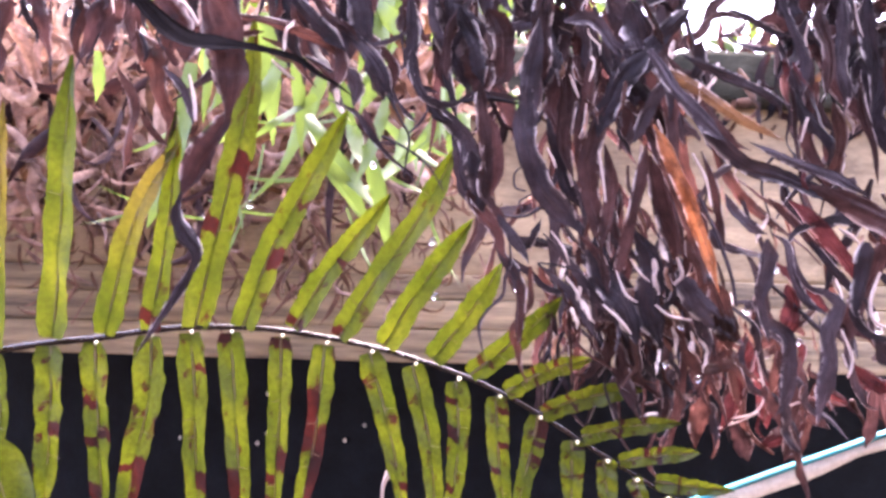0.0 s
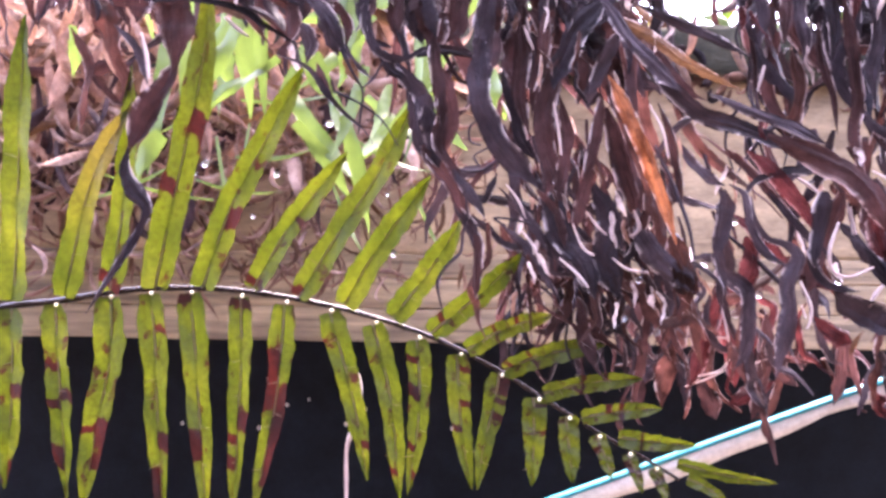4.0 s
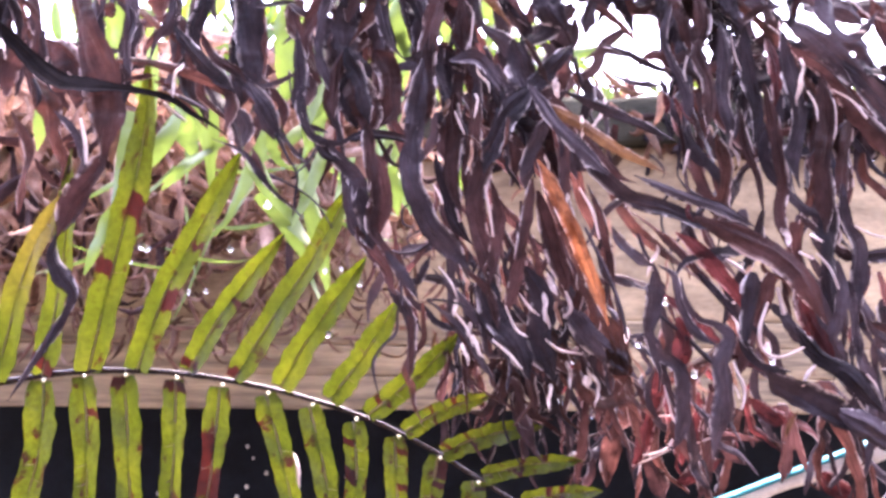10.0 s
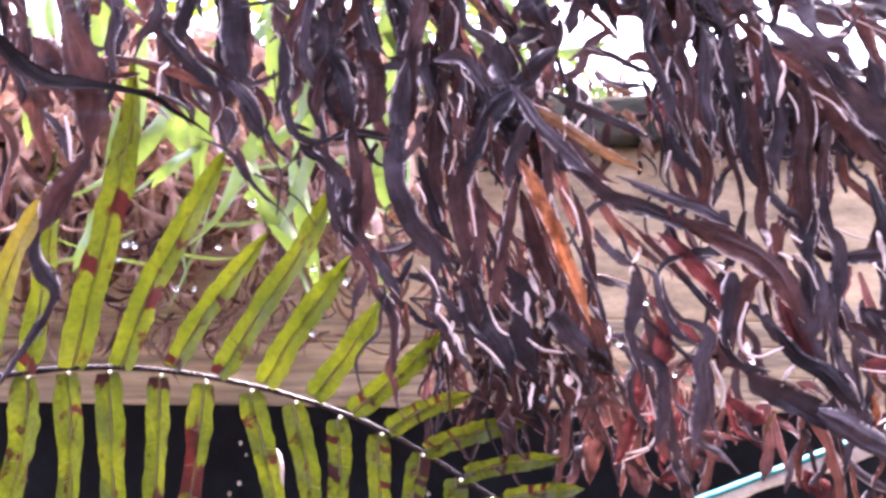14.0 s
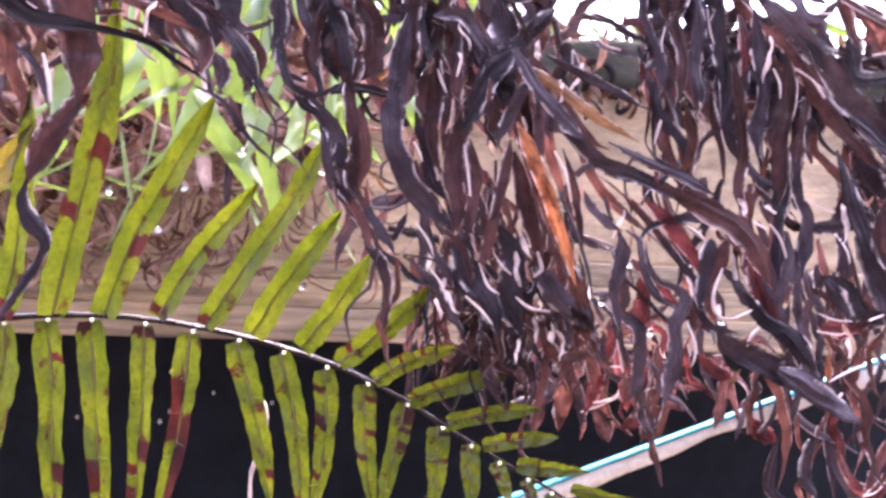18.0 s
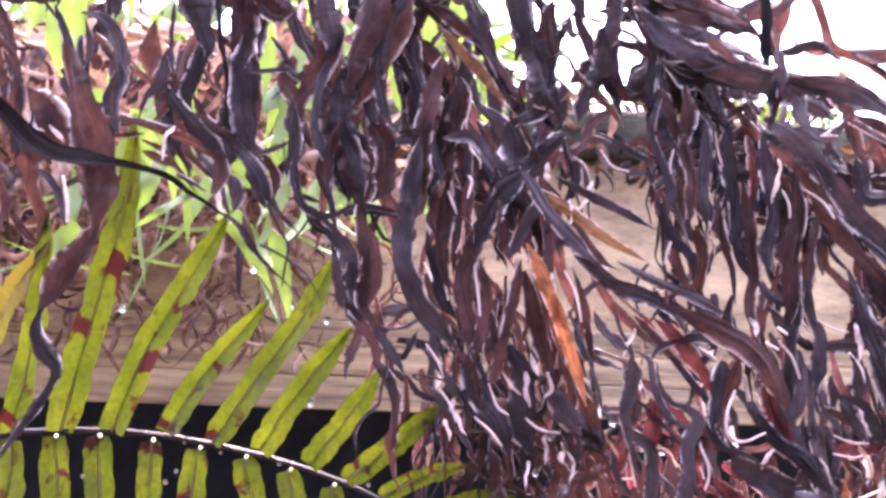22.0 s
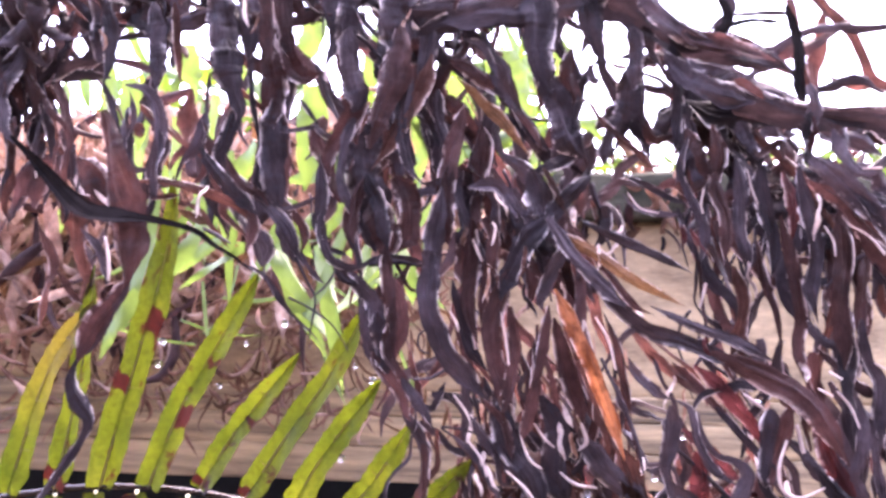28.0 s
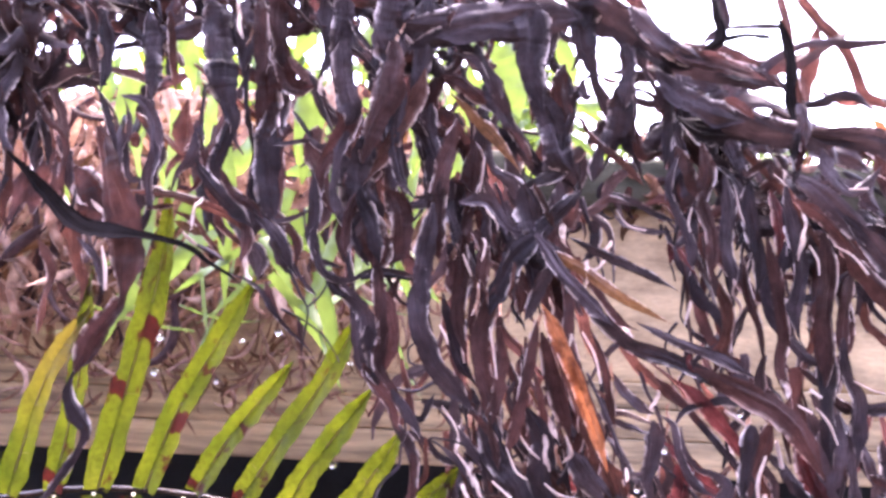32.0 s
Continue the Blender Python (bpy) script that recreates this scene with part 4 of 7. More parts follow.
dried(top_clump, dark, (10.84, 32.75, 163.68, 4.1), (12.27, 32.75, 162.93, 14.1), (14.27, 32.75, 162.70, 9.1), (16.58, 32.75, 162.43, 6.6), (17.75, 32.75, 162.04, 4.5))
dried(top_clump, maroon, (13.04, 32.00, 164.27, 3.5), (13.75, 32.00, 163.90, 5.3), (14.46, 32.00, 163.26, 2.6))
dried(top_clump, dark, (16.44, 32.00, 163.99, 8.6), (16.73, 32.00, 163.05, 6.6), (16.45, 32.00, 162.22, 7.7), (16.42, 32.00, 161.67, 6.8))
dried(top_clump, dark, (16.42, 31.90, 162.67, 8.3), (16.30, 31.90, 162.30, 8.7), (16.25, 31.90, 161.08, 4.8), (16.03, 31.90, 160.26, 2.8))
dried(top_clump, dark, (10.96, 32.30, 162.75, 4.2), (11.19, 32.30, 161.68, 5.4), (10.71, 32.30, 160.58, 3.7), (10.45, 32.30, 159.50, 2.9))
dried(top_clump, dark, (13.37, 32.20, 162.39, 8.7), (13.83, 32.20, 161.19, 5.8), (14.18, 32.20, 160.66, 3.0), (14.61, 32.20, 160.92, 3.5))
dried(top_clump, maroon, (13.82, 31.83, 160.94, 4.1), (13.97, 31.83, 160.71, 2.8), (14.92, 31.83, 161.29, 3.7), (15.09, 31.83, 160.49, 4.1))
dried(top_clump, dark, (17.55, 32.26, 162.05, 6.6), (17.96, 32.26, 160.83, 9.0), (18.83, 32.26, 160.05, 4.0), (19.71, 32.26, 160.50, 4.7), (20.30, 32.26, 161.21, 3.4))
dried(top_clump, dark, (15.91, 32.16, 160.84, 6.5), (17.49, 32.16, 159.82, 8.9), (19.09, 32.16, 158.24, 10.1), (19.74, 32.16, 157.47, 10.3))
dried(top_clump, dark, (18.31, 31.97, 158.92, 9.6), (19.02, 31.97, 158.22, 9.5), (20.47, 31.97, 156.50, 9.3), (22.22, 31.97, 154.91, 9.1), (24.58, 31.97, 152.92, 7.1))
dried(top_clump, maroon, (16.26, 32.49, 159.81, 4.0), (18.01, 32.49, 158.50, 7.2), (19.47, 32.49, 156.63, 8.7), (20.13, 32.49, 155.90, 8.2))
dried(top_clump, maroon, (18.31, 31.98, 157.32, 8.3), (18.95, 31.98, 156.48, 8.2), (20.40, 31.98, 154.90, 8.3), (22.44, 31.98, 153.05, 5.7))
dried(top_clump, maroon, (20.08, 32.49, 161.92, 4.8), (20.67, 32.49, 160.27, 8.0), (21.27, 32.49, 158.63, 10.9), (21.40, 32.49, 158.13, 9.8))
dried(top_clump, dark, (20.41, 31.98, 159.15, 9.8), (20.67, 31.98, 158.42, 10.2), (20.96, 31.98, 157.34, 9.2), (22.43, 31.98, 157.39, 5.7), (24.81, 31.98, 157.19, 6.0))
dried(top_clump, maroon, (19.86, 31.55, 160.84, 2.5), (21.30, 31.55, 159.96, 5.2), (22.35, 31.55, 159.54, 4.4), (22.51, 31.55, 159.20, 3.7))
dried(top_clump, dark, (22.06, 31.75, 159.81, 5.4), (22.54, 31.75, 159.62, 4.5), (22.89, 31.75, 158.87, 3.0), (22.71, 31.75, 158.04, 1.3))
dried(top_clump, rust, (21.37, 32.40, 160.50, 7.4), (22.26, 32.40, 159.42, 10.9), (22.56, 32.40, 158.32, 7.4))
dried(top_clump, dark, (22.26, 32.40, 158.59, 6.3), (23.75, 32.40, 158.08, 8.3), (25.88, 32.40, 158.43, 8.3))
dried(top_clump, pale_curl, (19.65, 31.50, 160.68, 0.5), (20.75, 31.50, 160.14, 0.7), (22.05, 31.50, 159.54, 0.7), (22.60, 31.50, 158.93, 0.7), (22.49, 31.50, 158.36, 0.5))
dried(top_clump, pale_curl, (22.04, 31.60, 160.69, 0.5), (22.71, 31.60, 159.96, 0.7), (23.21, 31.60, 159.59, 0.5))
dried(top_clump, pale_curl, (21.46, 31.70, 158.34, 0.5), (22.19, 31.70, 158.42, 0.9), (22.75, 31.70, 158.33, 0.5))
dried(top_clump, pale_curl, (18.40, 31.60, 160.05, 0.7), (19.23, 31.60, 160.09, 1.0))
dried(top_clump, maroon, (10.85, 32.00, 162.01, 4.4), (11.42, 32.00, 160.83, 7.1), (11.76, 32.00, 159.65, 4.9))
dried(top_clump, maroon, (11.95, 31.70, 162.14, 5.4), (12.18, 31.70, 160.82, 7.8), (11.92, 31.70, 159.36, 5.8), (12.12, 31.70, 158.71, 6.4))
dried(top_clump, maroon, (12.02, 31.65, 159.97, 6.7), (11.91, 31.65, 159.31, 6.0), (12.33, 31.65, 157.88, 6.9), (12.22, 31.65, 156.04, 5.5))
dried(top_clump, dark, (10.92, 31.87, 161.60, 2.7), (10.47, 31.87, 160.25, 3.8), (10.90, 31.87, 158.95, 3.6), (11.46, 31.87, 157.39, 4.8), (11.21, 31.87, 155.81, 3.1))
dried(top_clump, dark, (13.12, 32.25, 160.83, 4.7), (13.30, 32.25, 159.36, 6.2), (13.15, 32.25, 157.74, 6.9), (13.45, 32.25, 156.15, 6.5), (13.31, 32.25, 155.34, 2.7))
dried(top_clump, dark, (14.04, 31.90, 160.53, 6.2), (14.05, 31.90, 158.79, 7.0), (14.46, 31.90, 156.94, 6.2), (14.33, 31.90, 155.35, 4.1))
dried(top_clump, red, (15.20, 32.20, 160.08, 4.9), (15.58, 32.20, 158.61, 7.4), (15.45, 32.20, 156.99, 4.9))
dried(top_clump, dark, (15.60, 31.53, 160.14, 6.2), (15.84, 31.53, 158.29, 7.2), (16.13, 31.53, 156.45, 7.3), (15.86, 31.53, 154.86, 6.8), (16.03, 31.53, 153.29, 4.4))
dried(top_clump, maroon, (14.82, 31.88, 157.98, 5.3), (15.22, 31.88, 155.86, 5.8), (15.52, 31.88, 153.75, 6.0), (15.36, 31.88, 152.17, 5.8), (15.82, 31.88, 150.34, 4.9))
dried(top_clump, maroon, (17.14, 31.53, 158.08, 8.0), (17.32, 31.53, 155.96, 9.2), (17.05, 31.53, 154.10, 8.3), (17.16, 31.53, 152.27, 8.6), (17.09, 31.53, 151.33, 7.9))
dried(top_clump, dark, (17.32, 31.68, 153.13, 8.1), (17.37, 31.68, 152.30, 7.8), (17.21, 31.68, 150.20, 7.7), (17.39, 31.68, 147.86, 5.4))
dried(top_clump, rust, (12.78, 32.10, 155.84, 5.9), (13.19, 32.10, 154.26, 6.4), (12.87, 32.10, 152.68, 6.4), (12.39, 32.10, 151.62, 2.5))
dried(top_clump, maroon, (13.72, 31.80, 156.92, 4.4), (13.93, 31.80, 155.34, 4.8), (14.44, 31.80, 153.77, 3.1), (14.62, 31.80, 152.21, 2.6))
dried(top_clump, dark, (10.32, 31.90, 158.39, 2.9), (10.74, 31.90, 157.09, 3.7), (11.16, 31.90, 156.06, 2.5))
dried(top_clump, pale_curl, (13.35, 31.60, 160.06, 0.5), (13.52, 31.60, 159.14, 0.8), (13.75, 31.60, 158.49, 0.4))
dried(top_clump, pale_curl, (11.40, 31.50, 159.18, 0.6), (11.24, 31.50, 158.52, 0.8), (11.30, 31.50, 158.08, 0.5))
dried(top_clump, pale_curl, (16.54, 31.50, 157.52, 0.6), (16.88, 31.50, 156.87, 0.8), (16.94, 31.50, 156.21, 0.5))
dried(top_clump, pale_curl, (17.61, 31.50, 157.55, 0.6), (18.46, 31.50, 157.05, 0.8), (19.08, 31.50, 156.27, 1.0))
dried(top_clump, maroon, (18.45, 31.87, 156.20, 9.0), (18.17, 31.87, 154.32, 6.4), (18.06, 31.87, 152.72, 4.3), (18.13, 31.87, 152.24, 3.8))
dried(top_clump, dark, (18.08, 31.75, 153.49, 4.9), (18.04, 31.75, 152.78, 4.5), (18.21, 31.75, 151.72, 3.8), (18.72, 31.75, 150.67, 7.6), (18.58, 31.75, 148.83, 6.9), (18.52, 31.75, 148.12, 6.0))
dried(top_clump, dark, (18.56, 31.90, 149.69, 7.1), (18.50, 31.90, 148.86, 7.6), (18.36, 31.90, 147.29, 5.1), (18.65, 31.90, 145.71, 6.7))
dried(top_clump, maroon, (16.13, 31.96, 152.25, 2.9), (16.98, 31.96, 151.46, 5.2), (18.11, 31.96, 150.42, 4.5), (19.01, 31.96, 150.42, 5.2))
dried(top_clump, dark, (17.69, 32.05, 150.81, 4.2), (18.20, 32.05, 150.34, 3.8), (20.21, 32.05, 150.35, 6.5), (21.95, 32.05, 150.36, 5.1))
dried(top_clump, dark, (19.93, 31.71, 153.92, 10.1), (20.79, 31.71, 151.80, 8.7), (21.65, 31.71, 149.68, 11.2), (22.04, 31.71, 148.73, 10.3))
dried(top_clump, dark, (21.49, 32.02, 150.55, 10.0), (21.88, 32.02, 149.58, 10.3), (22.75, 32.02, 147.45, 11.4), (23.62, 32.02, 145.31, 10.4))
dried(top_clump, dark, (20.45, 31.70, 155.50, 4.1), (21.75, 31.70, 154.46, 4.9), (23.20, 31.70, 153.14, 4.9), (24.96, 31.70, 151.82, 4.1))
dried(top_clump, maroon, (20.64, 32.20, 153.06, 4.4), (20.78, 32.20, 151.71, 4.4), (20.06, 32.20, 150.36, 3.6), (18.91, 32.20, 150.62, 3.1))
dried(top_clump, maroon, (22.02, 31.64, 153.92, 2.2), (22.89, 31.64, 152.33, 5.5), (22.30, 31.64, 150.19, 7.4), (22.87, 31.64, 148.60, 9.6), (24.62, 31.64, 147.54, 9.4))
dried(top_clump, dark, (19.64, 32.00, 148.00, 6.2), (21.08, 32.00, 147.47, 4.1), (21.95, 32.00, 146.14, 8.2), (23.70, 32.00, 145.86, 8.2))
dried(top_clump, maroon, (19.07, 32.00, 147.47, 2.6), (20.22, 32.00, 146.94, 5.3), (21.08, 32.00, 146.41, 4.4))
dried(top_clump, pale_curl, (19.19, 31.30, 146.34, 0.6), (20.03, 31.30, 146.02, 1.0), (20.88, 31.30, 145.97, 0.5))
dried(top_clump, pale_curl, (21.73, 31.30, 146.01, 0.7), (22.44, 31.30, 146.26, 0.7))
dried(top_clump, pale_curl, (18.33, 31.50, 151.63, 0.6), (19.09, 31.50, 151.24, 0.8), (19.88, 31.50, 151.04, 0.6))
dried(top_clump, pale_curl, (22.40, 31.40, 154.32, 1.0), (22.86, 31.40, 154.44, 0.7))
dried(top_clump, dark, (23.30, 32.20, 157.23, 6.2), (23.77, 32.20, 155.58, 8.3), (25.09, 32.20, 154.51, 8.3))
dried(top_clump, rust, (17.37, 36.00, 172.48, 5.5), (17.51, 36.00, 170.63, 5.5), (17.81, 36.00, 169.10, 6.1), (17.98, 36.00, 167.57, 5.5), (18.15, 36.00, 166.05, 6.1), (18.70, 36.00, 164.70, 7.2))
dried(top_clump, rust, (17.73, 36.20, 171.97, 5.5), (18.52, 36.20, 170.78, 6.7), (19.44, 36.20, 169.59, 6.1), (20.68, 36.20, 168.27, 7.2), (21.34, 36.20, 166.91, 5.5), (21.87, 36.20, 165.54, 6.1), (23.33, 36.20, 164.99, 5.0), (24.66, 36.20, 164.22, 5.0), (25.46, 36.20, 163.13, 4.4), (25.65, 36.20, 162.07, 2.8))
dried(top_clump, rust, (19.62, 36.40, 169.52, 6.1), (19.36, 36.40, 167.78, 7.8), (18.91, 36.40, 166.20, 9.5), (18.79, 36.40, 164.49, 10.0))
dried(top_clump, dark, (14.49, 36.40, 172.43, 4.2), (14.63, 36.40, 170.58, 4.7), (14.84, 36.40, 169.35, 5.2), (14.02, 36.40, 168.62, 4.2), (13.39, 36.40, 168.03, 2.3))
dried(top_clump, dark, (14.88, 36.50, 169.15, 3.3), (16.29, 36.50, 169.30, 3.3), (18.24, 36.50, 169.24, 2.8))
dried(top_clump, rust, (19.28, 36.00, 165.80, 2.2), (20.57, 36.00, 165.26, 5.0), (21.81, 36.00, 165.20, 5.0))
dried(top_clump, orange, (22.04, 36.00, 164.26, 2.2), (22.60, 36.00, 163.82, 5.5), (22.86, 36.00, 163.59, 2.8))
dried(top_clump, red, (25.37, 36.00, 162.40, 1.4), (25.91, 36.00, 163.11, 2.8), (27.05, 36.00, 163.54, 3.9), (28.54, 36.00, 163.74, 2.8))
dried(top_clump, rust, (20.75, 36.20, 168.31, 2.2), (21.50, 36.20, 168.23, 2.8))
dried(top_clump, rust, (24.92, 36.10, 162.96, 4.4), (25.18, 36.10, 162.26, 3.3), (25.65, 36.10, 161.81, 2.2))
dried(mid_clump, dark, (-3.66, 32.47, 155.41, 2.8), (-3.51, 32.47, 153.90, 6.7), (-3.40, 32.47, 152.65, 5.6), (-3.02, 32.47, 151.65, 5.9), (-2.74, 32.47, 151.32, 6.6))
dried(mid_clump, maroon, (-3.15, 32.12, 152.14, 6.0), (-2.98, 32.12, 151.70, 5.7), (-2.36, 32.12, 150.96, 6.5), (-1.85, 32.12, 150.22, 5.0), (-1.67, 32.12, 149.48, 3.8), (-1.44, 32.12, 149.15, 4.3))
dried(mid_clump, dark, (-1.78, 32.50, 149.70, 4.8), (-1.70, 32.50, 149.36, 4.0), (-1.18, 32.50, 148.61, 5.5), (-0.79, 32.50, 147.61, 5.2), (-0.80, 32.50, 147.16, 4.8))
dried(mid_clump, maroon, (-1.00, 32.02, 148.19, 4.7), (-0.83, 32.02, 147.74, 4.9), (-0.85, 32.02, 146.76, 4.4), (-1.01, 32.02, 145.29, 2.9))
dried(mid_clump, maroon, (-2.54, 31.85, 156.67, 5.4), (-2.46, 31.85, 154.97, 6.0), (-2.29, 31.85, 153.49, 5.6), (-2.36, 31.85, 152.91, 6.0))
dried(mid_clump, maroon, (-2.38, 31.78, 154.10, 6.0), (-2.31, 31.78, 153.44, 5.3), (-2.46, 31.78, 152.15, 6.2), (-2.05, 31.78, 151.47, 4.1), (-1.64, 31.78, 150.74, 4.5), (-1.40, 31.78, 150.39, 5.4))
dried(mid_clump, dark, (-1.85, 31.75, 151.06, 4.9), (-1.66, 31.75, 150.73, 4.1), (-1.15, 31.75, 149.95, 5.4), (-0.68, 31.75, 149.26, 3.4), (-0.52, 31.75, 148.82, 1.1))
dried(mid_clump, maroon, (-3.42, 31.99, 159.92, 4.0), (-3.87, 31.99, 158.77, 5.5), (-4.07, 31.99, 157.38, 4.9), (-3.97, 31.99, 156.82, 4.2))
dried(mid_clump, dark, (-3.97, 32.13, 158.04, 5.4), (-4.06, 32.13, 157.41, 5.2), (-3.82, 32.13, 156.17, 3.2), (-3.59, 32.13, 155.17, 2.4))
dried(mid_clump, dark, (-1.03, 32.00, 149.86, 2.1), (-0.56, 32.00, 149.69, 3.3), (-0.22, 32.00, 150.24, 3.3), (0.06, 32.00, 150.86, 1.6))
dried(mid_clump, dark, (0.04, 31.90, 151.35, 1.6), (-0.57, 31.90, 150.99, 1.4), (-1.19, 31.90, 150.94, 1.2), (-1.69, 31.90, 151.08, 0.8))
dried(mid_clump, dark, (-0.66, 31.90, 153.18, 0.6), (-1.10, 31.90, 152.82, 1.0), (-1.08, 31.90, 152.23, 1.0), (-0.63, 31.90, 152.04, 0.8))
dried(mid_clump, dark, (-0.70, 31.90, 151.12, 0.8), (-0.91, 31.90, 151.59, 0.8), (-0.32, 31.90, 151.94, 0.8))
dried(mid_clump, dark, (-3.32, 32.00, 155.91, 1.6), (-2.09, 32.00, 156.05, 2.1), (-0.83, 32.00, 155.83, 1.0))
dried(mid_clump, maroon, (-2.09, 32.10, 155.95, 1.8), (-1.56, 32.10, 154.96, 1.8), (-1.05, 32.10, 154.72, 1.3))
dried(mid_clump, dark, (-4.82, 32.20, 156.22, 6.2), (-4.42, 32.20, 155.39, 5.0), (-3.67, 32.20, 155.03, 1.7))
dried(mid_clump, dark, (0.13, 32.13, 150.22, 2.1), (1.30, 32.13, 148.93, 4.0), (2.22, 32.13, 147.68, 4.3), (3.11, 32.13, 146.68, 3.9), (3.86, 32.13, 145.47, 2.7))
dried(mid_clump, dark, (0.13, 32.20, 148.62, 2.1), (1.30, 32.20, 147.60, 3.3), (1.96, 32.20, 146.47, 3.3), (2.75, 32.20, 145.22, 2.5))
dried(mid_clump, dark, (2.39, 31.90, 150.02, 10.3), (2.64, 31.90, 148.28, 11.5), (3.69, 31.90, 146.79, 10.3), (4.23, 31.90, 145.29, 8.2))
dried(mid_clump, dark, (4.16, 32.10, 150.26, 8.3), (4.86, 32.10, 148.75, 10.3), (4.75, 32.10, 146.98, 11.6), (5.30, 32.10, 145.22, 10.3))
dried(mid_clump, dark, (5.99, 32.00, 148.51, 8.2), (6.93, 32.00, 147.00, 10.3), (8.13, 32.00, 146.03, 9.1), (8.94, 32.00, 145.21, 6.2))
dried(mid_clump, dark, (0.36, 31.80, 148.55, 1.0), (-0.14, 31.80, 148.91, 1.0), (0.86, 31.80, 148.79, 1.0), (1.61, 31.80, 148.55, 0.8))
dried(mid_clump, maroon, (1.70, 31.60, 150.06, 3.1), (2.58, 31.60, 149.08, 3.9), (2.87, 31.60, 147.60, 3.5))
dried(mid_clump, pale_curl, (5.03, 31.50, 149.95, 1.2), (5.24, 31.50, 149.36, 2.7), (5.48, 31.50, 148.91, 1.0))
dried(mid_clump, pale_curl, (5.79, 31.40, 149.13, 1.0), (6.01, 31.40, 148.38, 1.7), (5.66, 31.40, 147.99, 0.7))
dried(mid_clump, pale_curl, (4.87, 31.40, 147.10, 0.6), (5.51, 31.40, 146.61, 1.4), (6.41, 31.40, 146.45, 0.6))
dried(mid_clump, pale_curl, (2.62, 31.50, 147.14, 0.6), (3.38, 31.50, 146.45, 1.2), (3.85, 31.50, 145.85, 0.7))
dried(mid_clump, pale_curl, (3.22, 31.60, 148.59, 0.5), (3.62, 31.60, 147.60, 1.0), (4.14, 31.60, 147.20, 0.5))
dried(mid_clump, pale_curl, (1.05, 31.60, 148.34, 0.6), (1.57, 31.60, 147.61, 1.0), (1.79, 31.60, 146.87, 0.5))
dried(mid_clump, pale_curl, (0.40, 31.50, 150.32, 0.6), (0.94, 31.50, 149.58, 1.0), (1.20, 31.50, 148.85, 0.5))
dried(mid_clump, pale_curl, (3.84, 31.60, 149.09, 0.5), (4.26, 31.60, 148.47, 1.0), (4.68, 31.60, 148.09, 0.5))
dried(mid_clump, pale_curl, (2.48, 31.70, 153.80, 0.6), (2.65, 31.70, 152.80, 1.1), (2.79, 31.70, 151.55, 0.7))
dried(mid_clump, pale_curl, (3.71, 31.70, 155.85, 1.2), (3.50, 31.70, 156.05, 0.7))
dried(mid_clump, pale_curl, (0.26, 31.60, 153.88, 0.6), (0.52, 31.60, 153.39, 1.0), (0.63, 31.60, 153.02, 0.5))
dried(mid_clump, pale_curl, (1.24, 31.70, 152.78, 0.6), (1.36, 31.70, 152.23, 0.9))
dried(mid_clump, pale_curl, (1.98, 31.80, 155.80, 0.6), (1.90, 31.80, 154.92, 0.9), (1.67, 31.80, 154.28, 0.4))
dried(mid_clump, pale_curl, (1.27, 31.80, 157.05, 0.7), (1.46, 31.80, 156.55, 1.2), (1.67, 31.80, 156.05, 0.5))
dried(right_clump, rust, (7.53, 32.00, 148.05, 7.4), (8.03, 32.00, 146.55, 10.8), (8.34, 32.00, 144.95, 8.3))
dried(right_clump, rust, (9.63, 37.50, 144.77, 10.9), (9.41, 37.50, 143.19, 12.1), (9.07, 37.50, 141.63, 11.5))
dried(right_clump, rust, (9.17, 37.30, 142.38, 8.6), (8.90, 37.30, 140.96, 10.9), (8.56, 37.30, 139.04, 7.4))
dried(right_clump, maroon, (9.98, 37.30, 144.36, 2.6), (10.53, 37.30, 143.49, 3.6), (10.38, 37.30, 142.35, 3.1), (9.77, 37.30, 141.22, 1.5))
dried(right_clump, dark, (9.15, 31.60, 147.18, 4.1), (9.61, 31.60, 146.39, 4.9), (10.58, 31.60, 145.68, 6.1), (10.73, 31.60, 144.22, 6.1), (10.54, 31.60, 142.77, 4.9), (10.03, 31.60, 142.06, 2.0))
dried(right_clump, dark, (8.80, 32.00, 147.15, 2.1), (9.24, 32.00, 146.99, 4.1), (9.79, 32.00, 147.13, 1.6))
dried(right_clump, red, (11.59, 37.60, 145.14, 9.8), (11.38, 37.60, 143.99, 11.5), (11.00, 37.60, 142.85, 10.4), (10.60, 37.60, 141.13, 7.5), (9.92, 37.60, 139.72, 5.2))
dried(right_clump, rust, (11.95, 37.20, 147.48, 7.4), (11.80, 37.20, 146.33, 8.6), (11.42, 37.20, 145.20, 4.0))
dried(right_clump, pale_curl, (11.56, 37.00, 144.08, 0.7), (11.82, 37.00, 142.94, 1.1), (12.01, 37.00, 141.80, 1.1), (11.53, 37.00, 140.96, 1.0), (10.37, 37.00, 140.66, 0.7))
dried(right_clump, pale_curl, (10.94, 37.20, 142.58, 0.6), (11.92, 37.20, 142.56, 0.9))
dried(right_clump, red, (10.06, 31.70, 148.92, 1.9), (10.93, 31.70, 148.16, 6.8), (11.94, 31.70, 147.10, 7.3), (12.72, 31.70, 146.69, 2.4))
dried(right_clump, dark, (9.77, 31.80, 148.13, 1.2), (10.98, 31.80, 147.00, 2.0), (12.18, 31.80, 145.86, 2.0))
